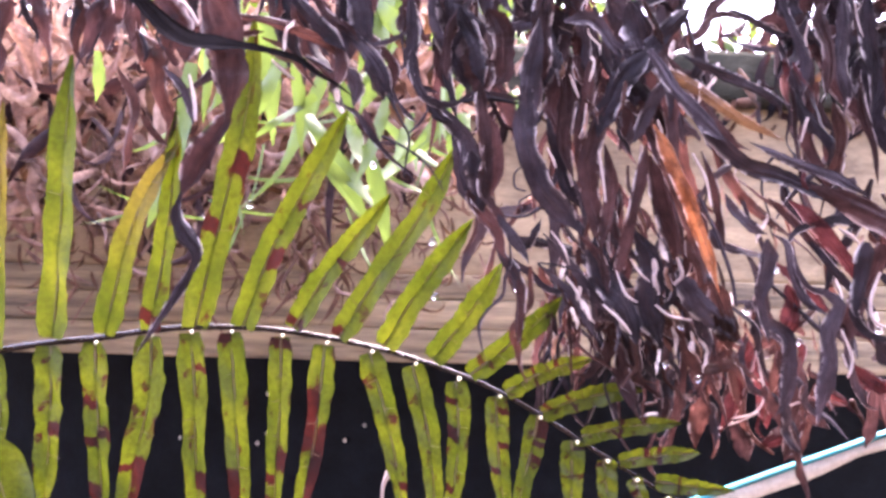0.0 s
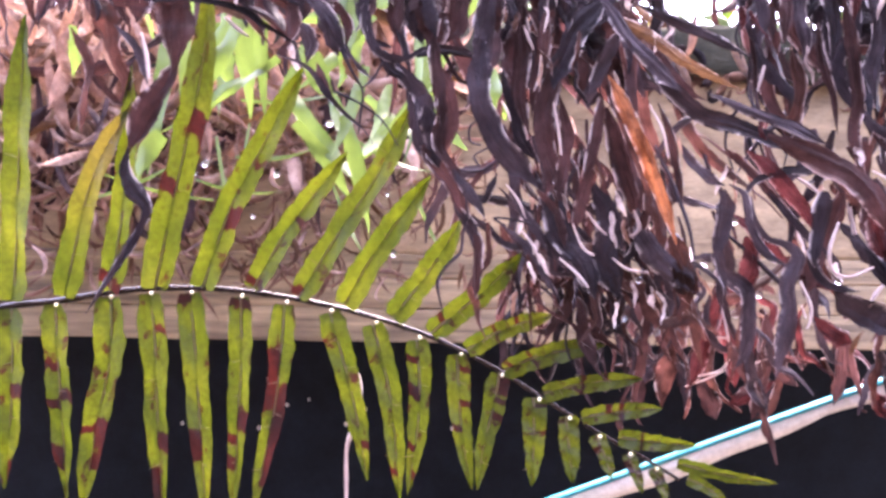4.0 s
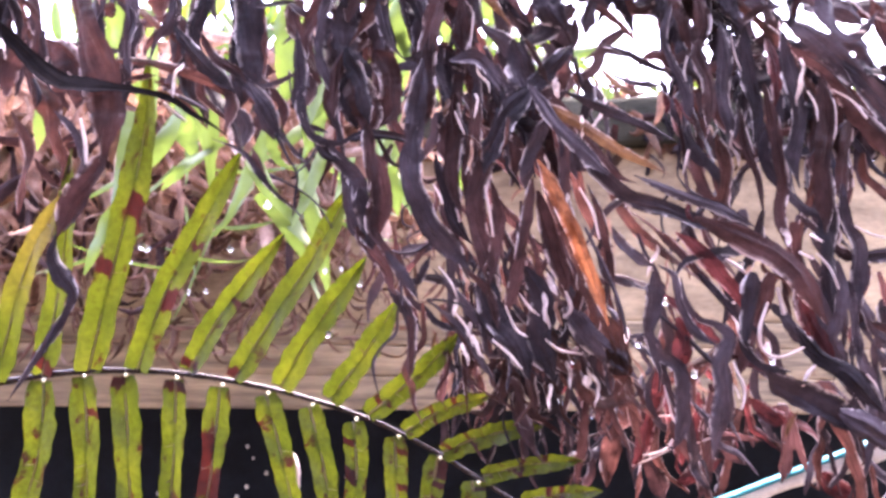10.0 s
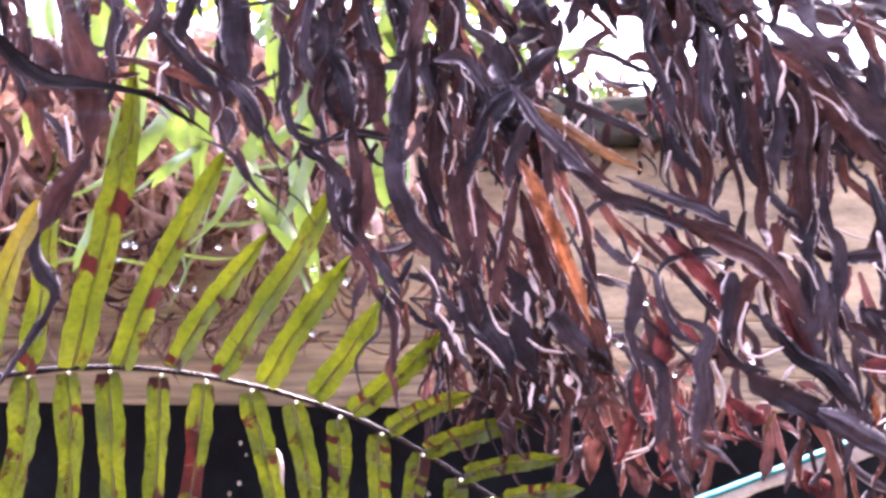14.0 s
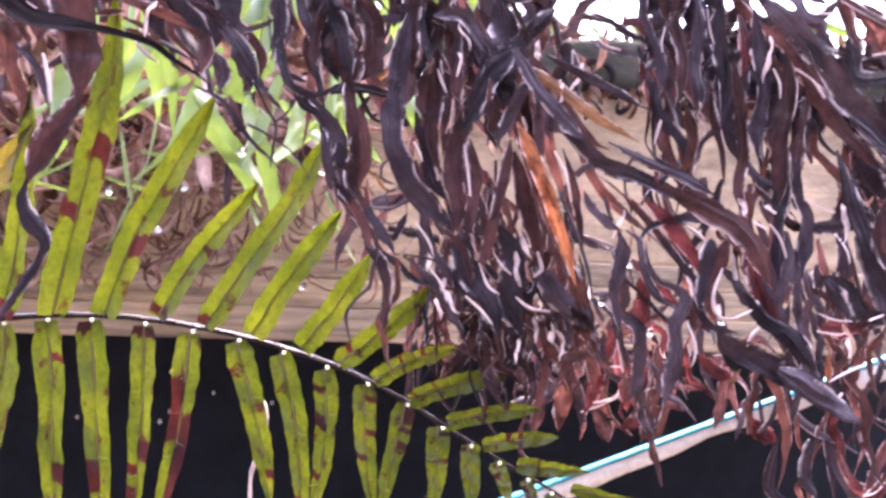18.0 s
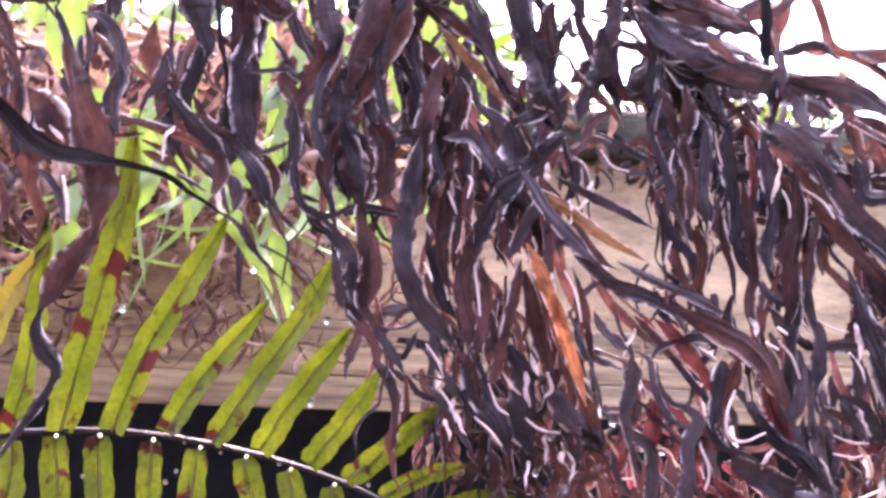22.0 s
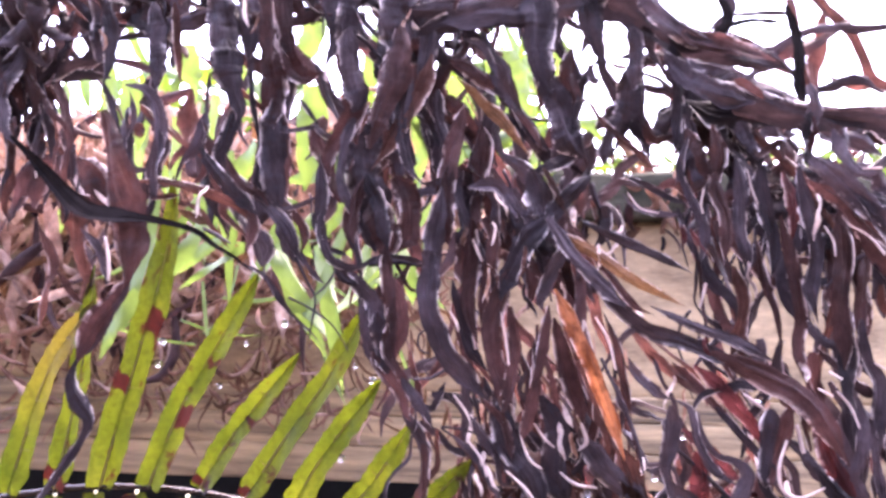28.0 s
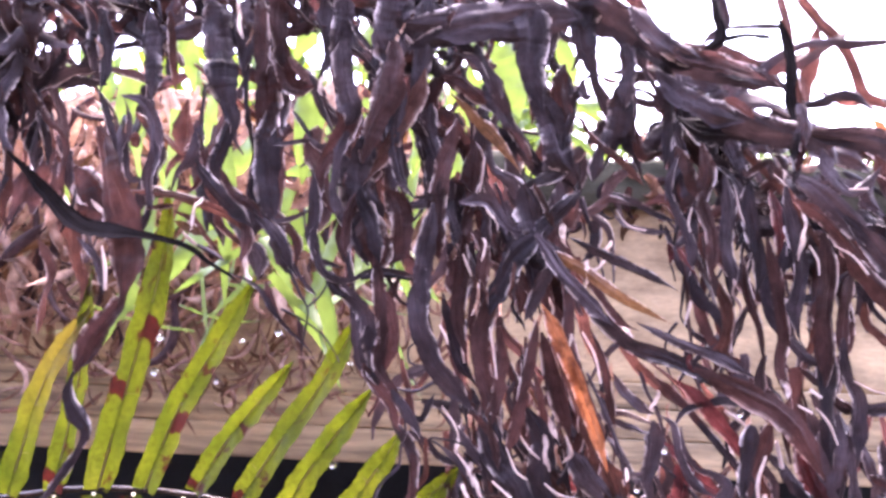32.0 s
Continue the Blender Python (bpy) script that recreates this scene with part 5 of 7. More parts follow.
dried(right_clump, dark, (10.79, 31.40, 149.59, 2.0), (10.90, 31.40, 148.61, 2.8), (11.42, 31.40, 147.82, 2.4), (12.20, 31.40, 147.56, 3.2), (12.72, 31.40, 147.02, 6.1), (12.29, 31.40, 145.91, 6.1), (12.40, 31.40, 144.70, 6.1), (12.11, 31.40, 143.25, 8.1), (11.82, 31.40, 141.82, 5.3))
dried(right_clump, dark, (10.55, 31.60, 149.47, 1.6), (11.01, 31.60, 150.20, 2.8), (12.27, 31.60, 150.64, 3.3), (13.76, 31.60, 150.63, 6.1))
dried(right_clump, dark, (13.68, 31.07, 149.75, 9.6), (13.43, 31.07, 148.07, 5.5), (13.25, 31.07, 146.82, 4.4), (13.41, 31.07, 146.51, 4.3))
dried(right_clump, dark, (13.33, 31.22, 147.33, 4.9), (13.24, 31.22, 146.77, 4.9), (13.61, 31.22, 146.09, 3.8), (14.23, 31.22, 145.68, 2.7), (15.31, 31.22, 145.46, 2.4))
dried(right_clump, dark, (14.22, 31.27, 145.58, 4.4), (14.93, 31.27, 144.83, 11.9), (16.38, 31.27, 144.12, 10.9), (17.82, 31.27, 143.31, 10.4), (18.58, 31.27, 142.86, 11.2))
dried(right_clump, dark, (17.05, 30.87, 143.83, 11.3), (17.70, 30.87, 143.47, 10.2), (19.36, 30.87, 142.48, 10.0), (21.26, 30.87, 141.23, 9.4))
dried(right_clump, dark, (14.47, 31.68, 148.48, 3.0), (15.20, 31.68, 147.82, 5.0), (15.81, 31.68, 146.97, 6.3), (16.18, 31.68, 146.52, 6.6))
dried(right_clump, dark, (15.42, 31.20, 147.37, 5.6), (15.69, 31.20, 146.99, 5.6), (16.49, 31.20, 146.00, 6.7), (17.70, 31.20, 145.25, 8.2), (19.12, 31.20, 143.76, 10.5))
dried(right_clump, dark, (17.59, 31.80, 150.19, 12.3), (17.31, 31.80, 147.96, 11.5), (17.20, 31.80, 146.48, 10.2), (18.15, 31.80, 144.98, 7.4))
dried(right_clump, pale_curl, (12.76, 31.20, 145.97, 0.6), (13.17, 31.20, 145.00, 1.3), (13.20, 31.20, 144.42, 1.1), (13.04, 31.20, 143.94, 0.6))
dried(right_clump, pale_curl, (12.86, 31.30, 144.94, 0.5), (13.04, 31.30, 144.41, 0.8))
dried(right_clump, red, (13.50, 31.60, 144.44, 2.4), (14.27, 31.60, 143.76, 6.8), (15.24, 31.60, 143.18, 6.3))
dried(right_clump, red, (12.74, 31.80, 146.24, 2.9), (13.68, 31.80, 145.83, 4.4), (14.56, 31.80, 145.46, 1.9))
dried(right_clump, tan, (15.59, 31.50, 143.75, 1.4), (15.20, 31.50, 143.15, 2.4), (14.98, 31.50, 142.55, 1.2))
dried(right_clump, maroon, (14.19, 37.80, 143.60, 7.8), (14.13, 37.80, 141.86, 8.9), (13.78, 37.80, 139.84, 7.8), (13.43, 37.80, 138.12, 6.8))
dried(right_clump, red, (12.40, 38.20, 138.90, 7.0), (13.76, 38.20, 139.62, 8.8), (14.87, 38.20, 140.06, 2.9))
dried(right_clump, maroon, (13.04, 37.80, 140.73, 2.1), (14.71, 37.80, 141.32, 4.7), (16.76, 37.80, 141.03, 1.6))
dried(right_clump, maroon, (18.13, 38.00, 142.15, 4.7), (18.06, 38.00, 140.25, 6.8), (17.72, 38.00, 138.81, 4.7))
dried(right_clump, red, (20.03, 38.20, 139.27, 7.0), (20.43, 38.20, 138.67, 10.5), (21.48, 38.20, 137.91, 8.2))
dried(right_clump, rust, (13.23, 37.80, 145.08, 5.2), (13.06, 37.80, 143.34, 7.5), (12.66, 37.80, 141.61, 5.8), (12.32, 37.80, 140.17, 2.9))
dried(right_clump, maroon, (18.19, 37.60, 142.37, 3.6), (18.54, 37.60, 140.63, 3.1), (19.07, 37.60, 138.88, 2.6))
dried(right_clump, dark, (19.78, 37.60, 141.46, 1.9), (20.17, 37.60, 140.01, 2.9), (20.52, 37.60, 138.27, 2.9))
dried(right_clump, maroon, (15.53, 38.40, 141.70, 5.3), (15.20, 38.40, 140.53, 6.9), (16.06, 38.40, 139.62, 4.2))
dried(right_clump, red, (12.06, 38.60, 143.52, 5.9), (12.61, 38.60, 141.73, 8.9), (12.84, 38.60, 139.66, 5.9))
dried(right_clump, maroon, (10.55, 38.30, 140.68, 5.3), (11.26, 38.30, 139.49, 9.0), (11.81, 38.30, 138.02, 10.6))
dried(right_clump, red, (13.86, 38.60, 143.47, 5.9), (13.64, 38.60, 142.29, 7.7), (13.66, 38.60, 140.82, 4.7))
dried(right_clump, pale_curl, (9.92, 37.60, 140.00, 0.6), (11.10, 37.60, 140.40, 0.9), (11.99, 37.60, 140.81, 0.6))
dried(right_clump, pale_curl, (13.13, 37.50, 141.03, 0.6), (13.87, 37.50, 141.30, 0.9), (14.46, 37.50, 141.45, 0.6))
dried(right_clump, dark, (18.22, 31.80, 146.95, 4.9), (18.89, 31.80, 144.71, 8.2), (19.32, 31.80, 142.98, 8.2), (20.53, 31.80, 141.72, 8.2))
dried(right_clump, red, (19.74, 31.90, 145.66, 9.8), (20.99, 31.90, 145.39, 7.3), (22.28, 31.90, 145.85, 4.9))
dried(right_clump, pale_curl, (19.08, 31.20, 145.53, 0.5), (20.06, 31.20, 145.36, 0.8), (20.51, 31.20, 145.44, 0.6))
dried(right_clump, pale_curl, (19.66, 31.00, 143.19, 0.7), (20.36, 31.00, 143.55, 1.1), (21.36, 31.00, 143.96, 0.8))
dried(right_clump, orange, (19.58, 31.20, 144.40, 1.4), (19.75, 31.20, 143.70, 3.3), (19.72, 31.20, 143.05, 1.4))
dried(right_clump, pale_curl, (15.71, 31.30, 144.82, 1.2), (16.02, 31.30, 145.40, 1.7), (16.43, 31.30, 145.82, 0.7))
dried(right_clump, pale_curl, (17.93, 31.40, 144.80, 0.6), (18.20, 31.40, 144.06, 0.8), (18.62, 31.40, 143.45, 0.5))
dried(right_clump, pale_curl, (18.56, 31.40, 145.27, 0.7), (18.92, 31.40, 144.77, 1.0), (19.04, 31.40, 144.04, 0.6))
dried(right_clump, pale_curl, (20.61, 31.40, 142.54, 1.0), (20.30, 31.40, 142.07, 0.7))
dried(right_clump, dark, (19.65, 31.60, 147.92, 8.1), (20.37, 31.60, 146.92, 4.9), (21.08, 31.60, 145.92, 4.1))
dried(right_clump, pale_curl, (15.81, 31.30, 150.56, 0.7), (16.40, 31.30, 150.25, 1.0))
dried(right_clump, pale_curl, (12.61, 31.20, 150.33, 1.0), (13.14, 31.20, 149.98, 1.7), (13.47, 31.20, 149.68, 0.7))
dried(left_clump, rust, (-14.15, 32.60, 159.87, 3.0), (-12.39, 32.60, 159.77, 3.5), (-10.64, 32.60, 159.22, 4.5), (-9.14, 32.60, 158.55, 5.0), (-8.60, 32.60, 157.60, 2.5))
dried(left_clump, maroon, (-9.82, 32.08, 160.94, 2.6), (-9.24, 32.08, 159.83, 4.3), (-8.26, 32.08, 159.05, 4.8), (-7.82, 32.08, 158.59, 5.1))
dried(left_clump, dark, (-8.70, 32.16, 159.36, 4.4), (-8.26, 32.16, 159.01, 4.4), (-7.28, 32.16, 157.98, 6.4), (-6.75, 32.16, 157.12, 6.3), (-6.52, 32.16, 156.41, 3.8), (-6.30, 32.16, 156.07, 3.2))
dried(left_clump, dark, (-6.67, 32.42, 156.87, 4.6), (-6.56, 32.42, 156.55, 3.6), (-6.08, 32.42, 155.79, 2.6), (-5.34, 32.42, 155.11, 1.7))
dried(left_clump, dark, (-7.83, 32.40, 158.40, 2.1), (-6.57, 32.40, 158.65, 2.5), (-5.46, 32.40, 159.20, 1.7))
dried(left_clump, dark, (-5.58, 32.04, 160.92, 2.0), (-5.41, 32.04, 159.16, 6.3), (-5.59, 32.04, 157.67, 5.7), (-5.40, 32.04, 156.99, 4.6))
dried(left_clump, dark, (-5.39, 32.02, 158.38, 5.3), (-5.47, 32.02, 157.71, 5.1), (-5.06, 32.02, 156.20, 4.0), (-3.98, 32.02, 155.78, 2.9), (-2.68, 32.02, 156.30, 1.6))
dried(left_clump, dark, (-4.68, 32.66, 161.95, 6.3), (-4.10, 32.66, 160.66, 10.4), (-3.56, 32.66, 159.62, 14.8), (-2.97, 32.66, 158.59, 17.5), (-2.76, 32.66, 158.01, 13.3))
dried(left_clump, maroon, (-3.26, 32.25, 158.83, 15.6), (-3.00, 32.25, 158.37, 14.8), (-2.53, 32.25, 157.11, 12.9), (-2.80, 32.25, 156.11, 6.1))
dried(left_clump, maroon, (-2.27, 32.30, 159.96, 8.9), (-1.55, 32.30, 158.93, 11.1), (-1.58, 32.30, 157.42, 11.1), (-2.10, 32.30, 156.43, 5.3))
dried(left_clump, dark, (-3.58, 32.10, 155.93, 4.1), (-2.34, 32.10, 156.25, 3.3), (-0.85, 32.10, 156.01, 3.3))
dried(left_clump, dark, (-9.39, 32.00, 156.15, 1.6), (-8.02, 32.00, 155.52, 2.1), (-7.30, 32.00, 154.51, 2.9), (-6.57, 32.00, 153.63, 1.9), (-5.61, 32.00, 152.74, 1.2), (-5.13, 32.00, 151.89, 0.6))
dried(left_clump, maroon, (-7.67, 32.10, 155.72, 3.5), (-7.32, 32.10, 154.77, 3.5), (-6.94, 32.10, 154.02, 1.8), (-6.40, 32.10, 153.61, 0.9))
dried(left_clump, dark, (-6.58, 32.00, 156.28, 1.6), (-6.05, 32.00, 155.22, 1.2), (-5.67, 32.00, 154.47, 1.0), (-5.79, 32.00, 153.48, 1.0), (-5.90, 32.00, 152.65, 0.6))
dried(left_clump, dark, (-6.88, 32.10, 154.51, 1.2), (-5.85, 32.10, 153.99, 1.0), (-4.87, 32.10, 153.22, 0.8), (-4.21, 32.10, 152.12, 0.5))
dried(left_clump, dark, (-4.78, 32.10, 155.75, 1.0), (-5.19, 32.10, 155.07, 1.0), (-5.69, 32.10, 154.63, 0.8))
dried(left_clump, tan, (-6.52, 32.40, 156.05, 4.0), (-6.18, 32.40, 155.39, 5.5), (-5.89, 32.40, 154.88, 2.0))
dried(left_clump, maroon, (-8.75, 32.50, 158.65, 4.5), (-8.62, 32.50, 157.63, 5.8), (-8.89, 32.50, 156.63, 3.6))
dried(left_clump, dark, (-8.40, 32.60, 157.65, 5.5), (-8.01, 32.60, 156.73, 7.1), (-8.17, 32.60, 155.82, 4.2))
dried(left_clump, dark, (-4.97, 32.38, 156.16, 3.5), (-3.99, 32.38, 155.23, 6.6), (-3.21, 32.38, 154.41, 6.9), (-2.98, 32.38, 153.45, 9.6), (-2.88, 32.38, 152.88, 10.1))
dried(left_clump, dark, (-3.02, 32.06, 153.82, 8.6), (-2.91, 32.06, 153.40, 8.8), (-2.69, 32.06, 152.15, 9.4), (-2.47, 32.06, 151.16, 6.8))
dried(left_clump, maroon, (-2.61, 32.20, 155.67, 4.4), (-2.08, 32.20, 154.66, 6.2), (-1.92, 32.20, 153.16, 6.7), (-2.20, 32.20, 151.68, 4.9))
dried(left_clump, dark, (-3.36, 32.00, 154.17, 1.2), (-3.39, 32.00, 152.93, 1.0), (-3.10, 32.00, 152.38, 0.6))
dried(left_clump, dark, (-16.64, 32.80, 157.74, 2.1), (-15.79, 32.80, 156.85, 3.4), (-15.39, 32.80, 155.82, 3.8), (-15.30, 32.80, 155.06, 2.1))
dried(left_clump, pale_curl, (-15.38, 32.60, 157.31, 1.0), (-15.19, 32.60, 156.29, 1.7), (-15.15, 32.60, 155.28, 1.2))
dried(left_clump, dark, (-17.64, 33.00, 159.24, 1.7), (-17.40, 33.00, 158.46, 2.1), (-17.55, 33.00, 157.95, 0.8))
dried(left_clump, rust, (-19.02, 33.60, 157.86, 3.1), (-18.25, 33.60, 156.28, 5.2), (-18.52, 33.60, 154.73, 6.2), (-18.79, 33.60, 153.18, 4.1))
dried(left_clump, rust, (-18.00, 33.60, 155.76, 2.6), (-17.23, 33.60, 154.70, 3.6), (-16.72, 33.60, 154.27, 1.5))
dried(left_clump, pale_curl, (-11.81, 33.00, 158.02, 1.0), (-11.31, 33.00, 157.55, 1.8), (-10.80, 33.00, 157.15, 0.8))
dried(left_clump, maroon, (-13.72, 28.60, 161.97, 11.4), (-13.31, 28.60, 160.65, 13.4), (-12.98, 28.60, 159.11, 16.0), (-12.69, 28.60, 157.58, 17.0), (-12.46, 28.60, 156.50, 13.4), (-12.45, 28.60, 155.52, 10.4), (-12.70, 28.60, 154.64, 5.1))
dried(left_clump, maroon, (-12.35, 28.70, 155.30, 4.1), (-13.02, 28.70, 154.35, 8.3), (-13.72, 28.70, 153.42, 9.3), (-14.17, 28.70, 152.51, 7.8), (-14.49, 28.70, 151.65, 3.1))
dried(left_clump, dark, (-14.43, 28.70, 152.01, 3.1), (-14.62, 28.70, 151.09, 4.4), (-14.31, 28.70, 150.31, 6.8), (-13.88, 28.70, 149.63, 4.4), (-14.13, 28.70, 148.83, 2.3), (-14.65, 28.70, 147.92, 2.6), (-15.25, 28.70, 147.04, 1.8))
dried(left_clump, dark, (-14.04, 28.80, 149.27, 2.2), (-14.62, 28.80, 148.21, 3.0), (-15.60, 28.80, 146.76, 2.8), (-16.50, 28.80, 145.45, 1.5))
dried(left_clump, dull_stem, (-17.24, 28.20, 160.83, 4.8), (-15.94, 28.20, 159.54, 6.0), (-15.07, 28.20, 158.61, 7.2), (-14.11, 28.20, 157.89, 7.6), (-12.96, 28.20, 157.65, 6.8), (-11.91, 28.20, 157.51, 3.2), (-10.64, 28.20, 157.29, 2.2), (-9.58, 28.20, 156.96, 2.6), (-8.92, 28.20, 156.41, 2.4), (-8.04, 28.20, 155.85, 2.4), (-7.34, 28.20, 155.28, 0.8))
dried(left_clump, dark, (-9.45, 28.30, 157.11, 1.5), (-8.90, 28.30, 156.84, 1.8), (-8.38, 28.30, 156.50, 0.7))
dried(top_clump, dark, (4.51, 34.50, 168.88, 12.2), (4.70, 34.50, 166.61, 8.8), (4.82, 34.50, 164.92, 7.8), (5.53, 34.50, 163.26, 7.3), (6.02, 34.50, 161.31, 5.8))
dried(top_clump, dark, (5.72, 34.10, 168.09, 5.8), (5.52, 34.10, 166.67, 4.8), (6.19, 34.10, 165.72, 5.8), (6.39, 34.10, 164.05, 6.7), (6.10, 34.10, 162.64, 4.3), (5.94, 34.10, 160.96, 3.4))
dried(top_clump, dark, (6.92, 34.40, 168.41, 8.7), (7.55, 34.40, 166.79, 2.9), (7.74, 34.40, 165.60, 4.9), (8.33, 34.40, 164.35, 6.8), (8.75, 34.40, 163.10, 6.8), (8.09, 34.40, 161.38, 4.9))
dried(top_clump, maroon, (7.51, 34.00, 166.10, 1.9), (8.28, 34.00, 165.63, 2.2), (9.11, 34.00, 165.56, 2.4))
dried(top_clump, dark, (9.49, 34.60, 168.64, 9.8), (9.40, 34.60, 166.32, 5.4), (9.48, 34.60, 164.60, 6.8), (9.33, 34.60, 162.88, 6.3), (9.87, 34.60, 161.34, 3.9))
dried(top_clump, dark, (9.37, 34.10, 165.37, 2.6), (10.32, 34.10, 164.97, 2.2), (11.28, 34.10, 164.11, 2.9))
dried(top_clump, dark, (10.81, 34.50, 167.52, 11.2), (11.47, 34.50, 165.53, 5.8), (11.72, 34.50, 164.11, 4.9), (11.38, 34.50, 162.67, 3.2), (11.22, 34.50, 161.38, 1.9))
dried(top_clump, dark, (10.13, 34.30, 162.52, 2.4), (10.49, 34.30, 163.27, 5.3), (11.01, 34.30, 163.46, 4.8), (11.42, 34.30, 162.57, 3.4))
dried(top_clump, rust, (7.51, 33.80, 162.58, 3.1), (8.70, 33.80, 161.75, 4.1), (9.90, 33.80, 160.47, 2.4))
dried(top_clump, dark, (3.16, 34.20, 164.19, 4.8), (4.09, 34.20, 162.71, 6.3), (4.95, 34.20, 161.49, 4.3))
dried(top_clump, dull_stem, (13.50, 34.40, 170.84, 5.3), (13.66, 34.40, 169.10, 4.6), (13.82, 34.40, 167.83, 5.3), (12.59, 34.40, 166.95, 3.9))
dried(top_clump, dull_stem, (13.79, 34.60, 167.78, 3.4), (15.10, 34.60, 168.08, 2.7), (16.60, 34.60, 167.99, 2.9))
dried(top_clump, dull_stem, (16.78, 34.60, 168.91, 5.4), (17.32, 34.60, 167.03, 5.9), (17.26, 34.60, 165.12, 5.4), (17.50, 34.60, 163.24, 4.9))


def filler(clump, count, seed, x0, x1, top, drop, wide, mats, y0, y1, lean=0.0, wander=0.36):
    """More shrivelled leaves of a clump: each wanders down from its start, with kinks and turns, and leaves the gaps free."""
    rng = random.Random(seed)
    for _ in range(count):
        for attempt in range(24):
            x = rng.uniform(x0, x1)
            p = Vector((x, rng.uniform(y0, y1), top(x) + rng.uniform(-1, 1) * drop[2]))
            long, a = rng.uniform(drop[0], drop[1]), lean + rng.gauss(0, 0.35)
            pts, steps = [p], 7
            for i in range(steps):
                a += rng.gauss(0, wander)
                a = lean + (a - lean) * 0.8
                p = p + Vector((math.sin(a), rng.gauss(0, 0.2), -math.cos(a))) * long / steps
                pts.append(p)
            line = spline(pts, 30)
            if not blocks(line):
                break
        else:
            continue
        w = rng.uniform(*wide)
        if 0.0035 < w < 0.007 and rng.random() < 0.15:
            part("dried_stem", tube(line, lambda f: w * 0.22 * (1.05 - 0.7 * f), 7, 0.05, rng), rng.choice(mats), clump)
        else:
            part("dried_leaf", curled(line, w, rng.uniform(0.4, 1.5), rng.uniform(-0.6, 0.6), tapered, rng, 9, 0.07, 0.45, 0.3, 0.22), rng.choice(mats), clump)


def skyline(x):
    return 1.664 - 0.44 * max(0.0, x - 0.111)


filler(left_clump, 150, 101, -0.27, 0.01, lambda x: 1.665, (0.022, 0.055, 0.05), (0.004, 0.010), [dark, dark, dark, maroon], 0.338, 0.365, 0.1, 0.3)
filler(left_clump, 40, 102, -0.25, 0.0, lambda x: 1.665, (0.03, 0.06, 0.05), (0.003, 0.007), [dark, maroon, rust], 0.33, 0.36, 0.5, 0.4)
filler(left_clump, 90, 103, -0.26, 0.06, lambda x: 1.715, (0.022, 0.05, 0.03), (0.006, 0.012), [dark, dark, maroon], 0.335, 0.36, 0.1, 0.4)
filler(left_clump, 80, 111, -0.27, 0.05, lambda x: 1.70, (0.018, 0.04, 0.05), (0.004, 0.009), [dark, dark, maroon], 0.332, 0.355, 1.2, 0.4)
filler(left_clump, 80, 112, -0.24, 0.08, lambda x: 1.70, (0.018, 0.04, 0.05), (0.004, 0.009), [dark, dark, maroon], 0.332, 0.355, -1.2, 0.4)
filler(top_clump, 60, 113, 0.06, 0.2, lambda x: skyline(x) - 0.03, (0.018, 0.04, 0.035), (0.004, 0.009), [dark, dark, maroon], 0.332, 0.35, -0.9, 0.4)
filler(mid_clump, 105, 104, 0.0, 0.12, lambda x: 1.64, (0.022, 0.055, 0.075), (0.003, 0.008), [dark, dark, maroon, dark], 0.335, 0.362, 0.15, 0.35)
filler(mid_clump, 52, 105, 0.005, 0.095, lambda x: 1.51, (0.03, 0.08, 0.06), (0.002, 0.006), [dark, maroon, dark, maroon, rust], 0.335, 0.365, 0.15, 0.3)
filler(top_clump, 120, 106, 0.07, 0.28, lambda x: skyline(x) - 0.026, (0.02, 0.05, 0.022), (0.005, 0.011), [dark, dark, dark, maroon], 0.332, 0.355, 0.9, 0.4)
filler(right_clump, 58, 107, 0.09, 0.30, lambda x: skyline(x) - 0.085, (0.03, 0.08, 0.05), (0.003, 0.008), [dark, dark, dark, maroon], 0.335, 0.37, 0.1, 0.3)
filler(right_clump, 42, 108, 0.10, 0.30, lambda x: 1.48, (0.03, 0.08, 0.06), (0.003, 0.007), [dark, maroon, dark, rust, dark], 0.335, 0.37, 0.25, 0.35)
filler(right_clump, 5, 22, 0.11, 0.27, lambda x: 1.50, (0.05, 0.12, 0.06), (0.003, 0.008), [dark, maroon, red, rust], 0.345, 0.39, 0.1, 0.5)
filler(right_clump, 36, 23, 0.07, 0.20, lambda x: 1.43, (0.03, 0.055, 0.03), (0.003, 0.008), [rust, red, maroon, dark], 0.406, 0.43, 0.3, 0.6)
filler(mid_clump, 14, 24, -0.02, 0.07, lambda x: 1.56 - 0.9 * abs(x - 0.02), (0.05, 0.12, 0.04), (0.003, 0.006), [dark, maroon, maroon, rust], 0.345, 0.385, 0.15)
filler(mid_clump, 26, 25, 0.015, 0.075, lambda x: 1.49, (0.04, 0.10, 0.03), (0.0015, 0.005), [dark, maroon, dark], 0.335, 0.37, 0.15, 0.6)
filler(left_clump, 12, 26, -0.22, 0.02, lambda x: 1.69, (0.05, 0.11, 0.02), (0.004, 0.009), [dark, maroon, dark], 0.345, 0.39, 0.1)
filler(mid_clump, 14, 29, -0.02, 0.03, lambda x: 1.50 - 0.5 * (x + 0.04), (0.03, 0.06, 0.015), (0.0015, 0.0035), [dark, maroon, rust], 0.322, 0.335, 0.35, 0.6)
# near-white slivers among these short leaves stand in for glints
filler(right_clump, 60, 51, 0.08, 0.27, lambda x: 1.53, (0.008, 0.022, 0.10), (0.0012, 0.003), [pale_curl, litter, pale_curl, red, rust], 0.312, 0.335, 0.1, 0.35)
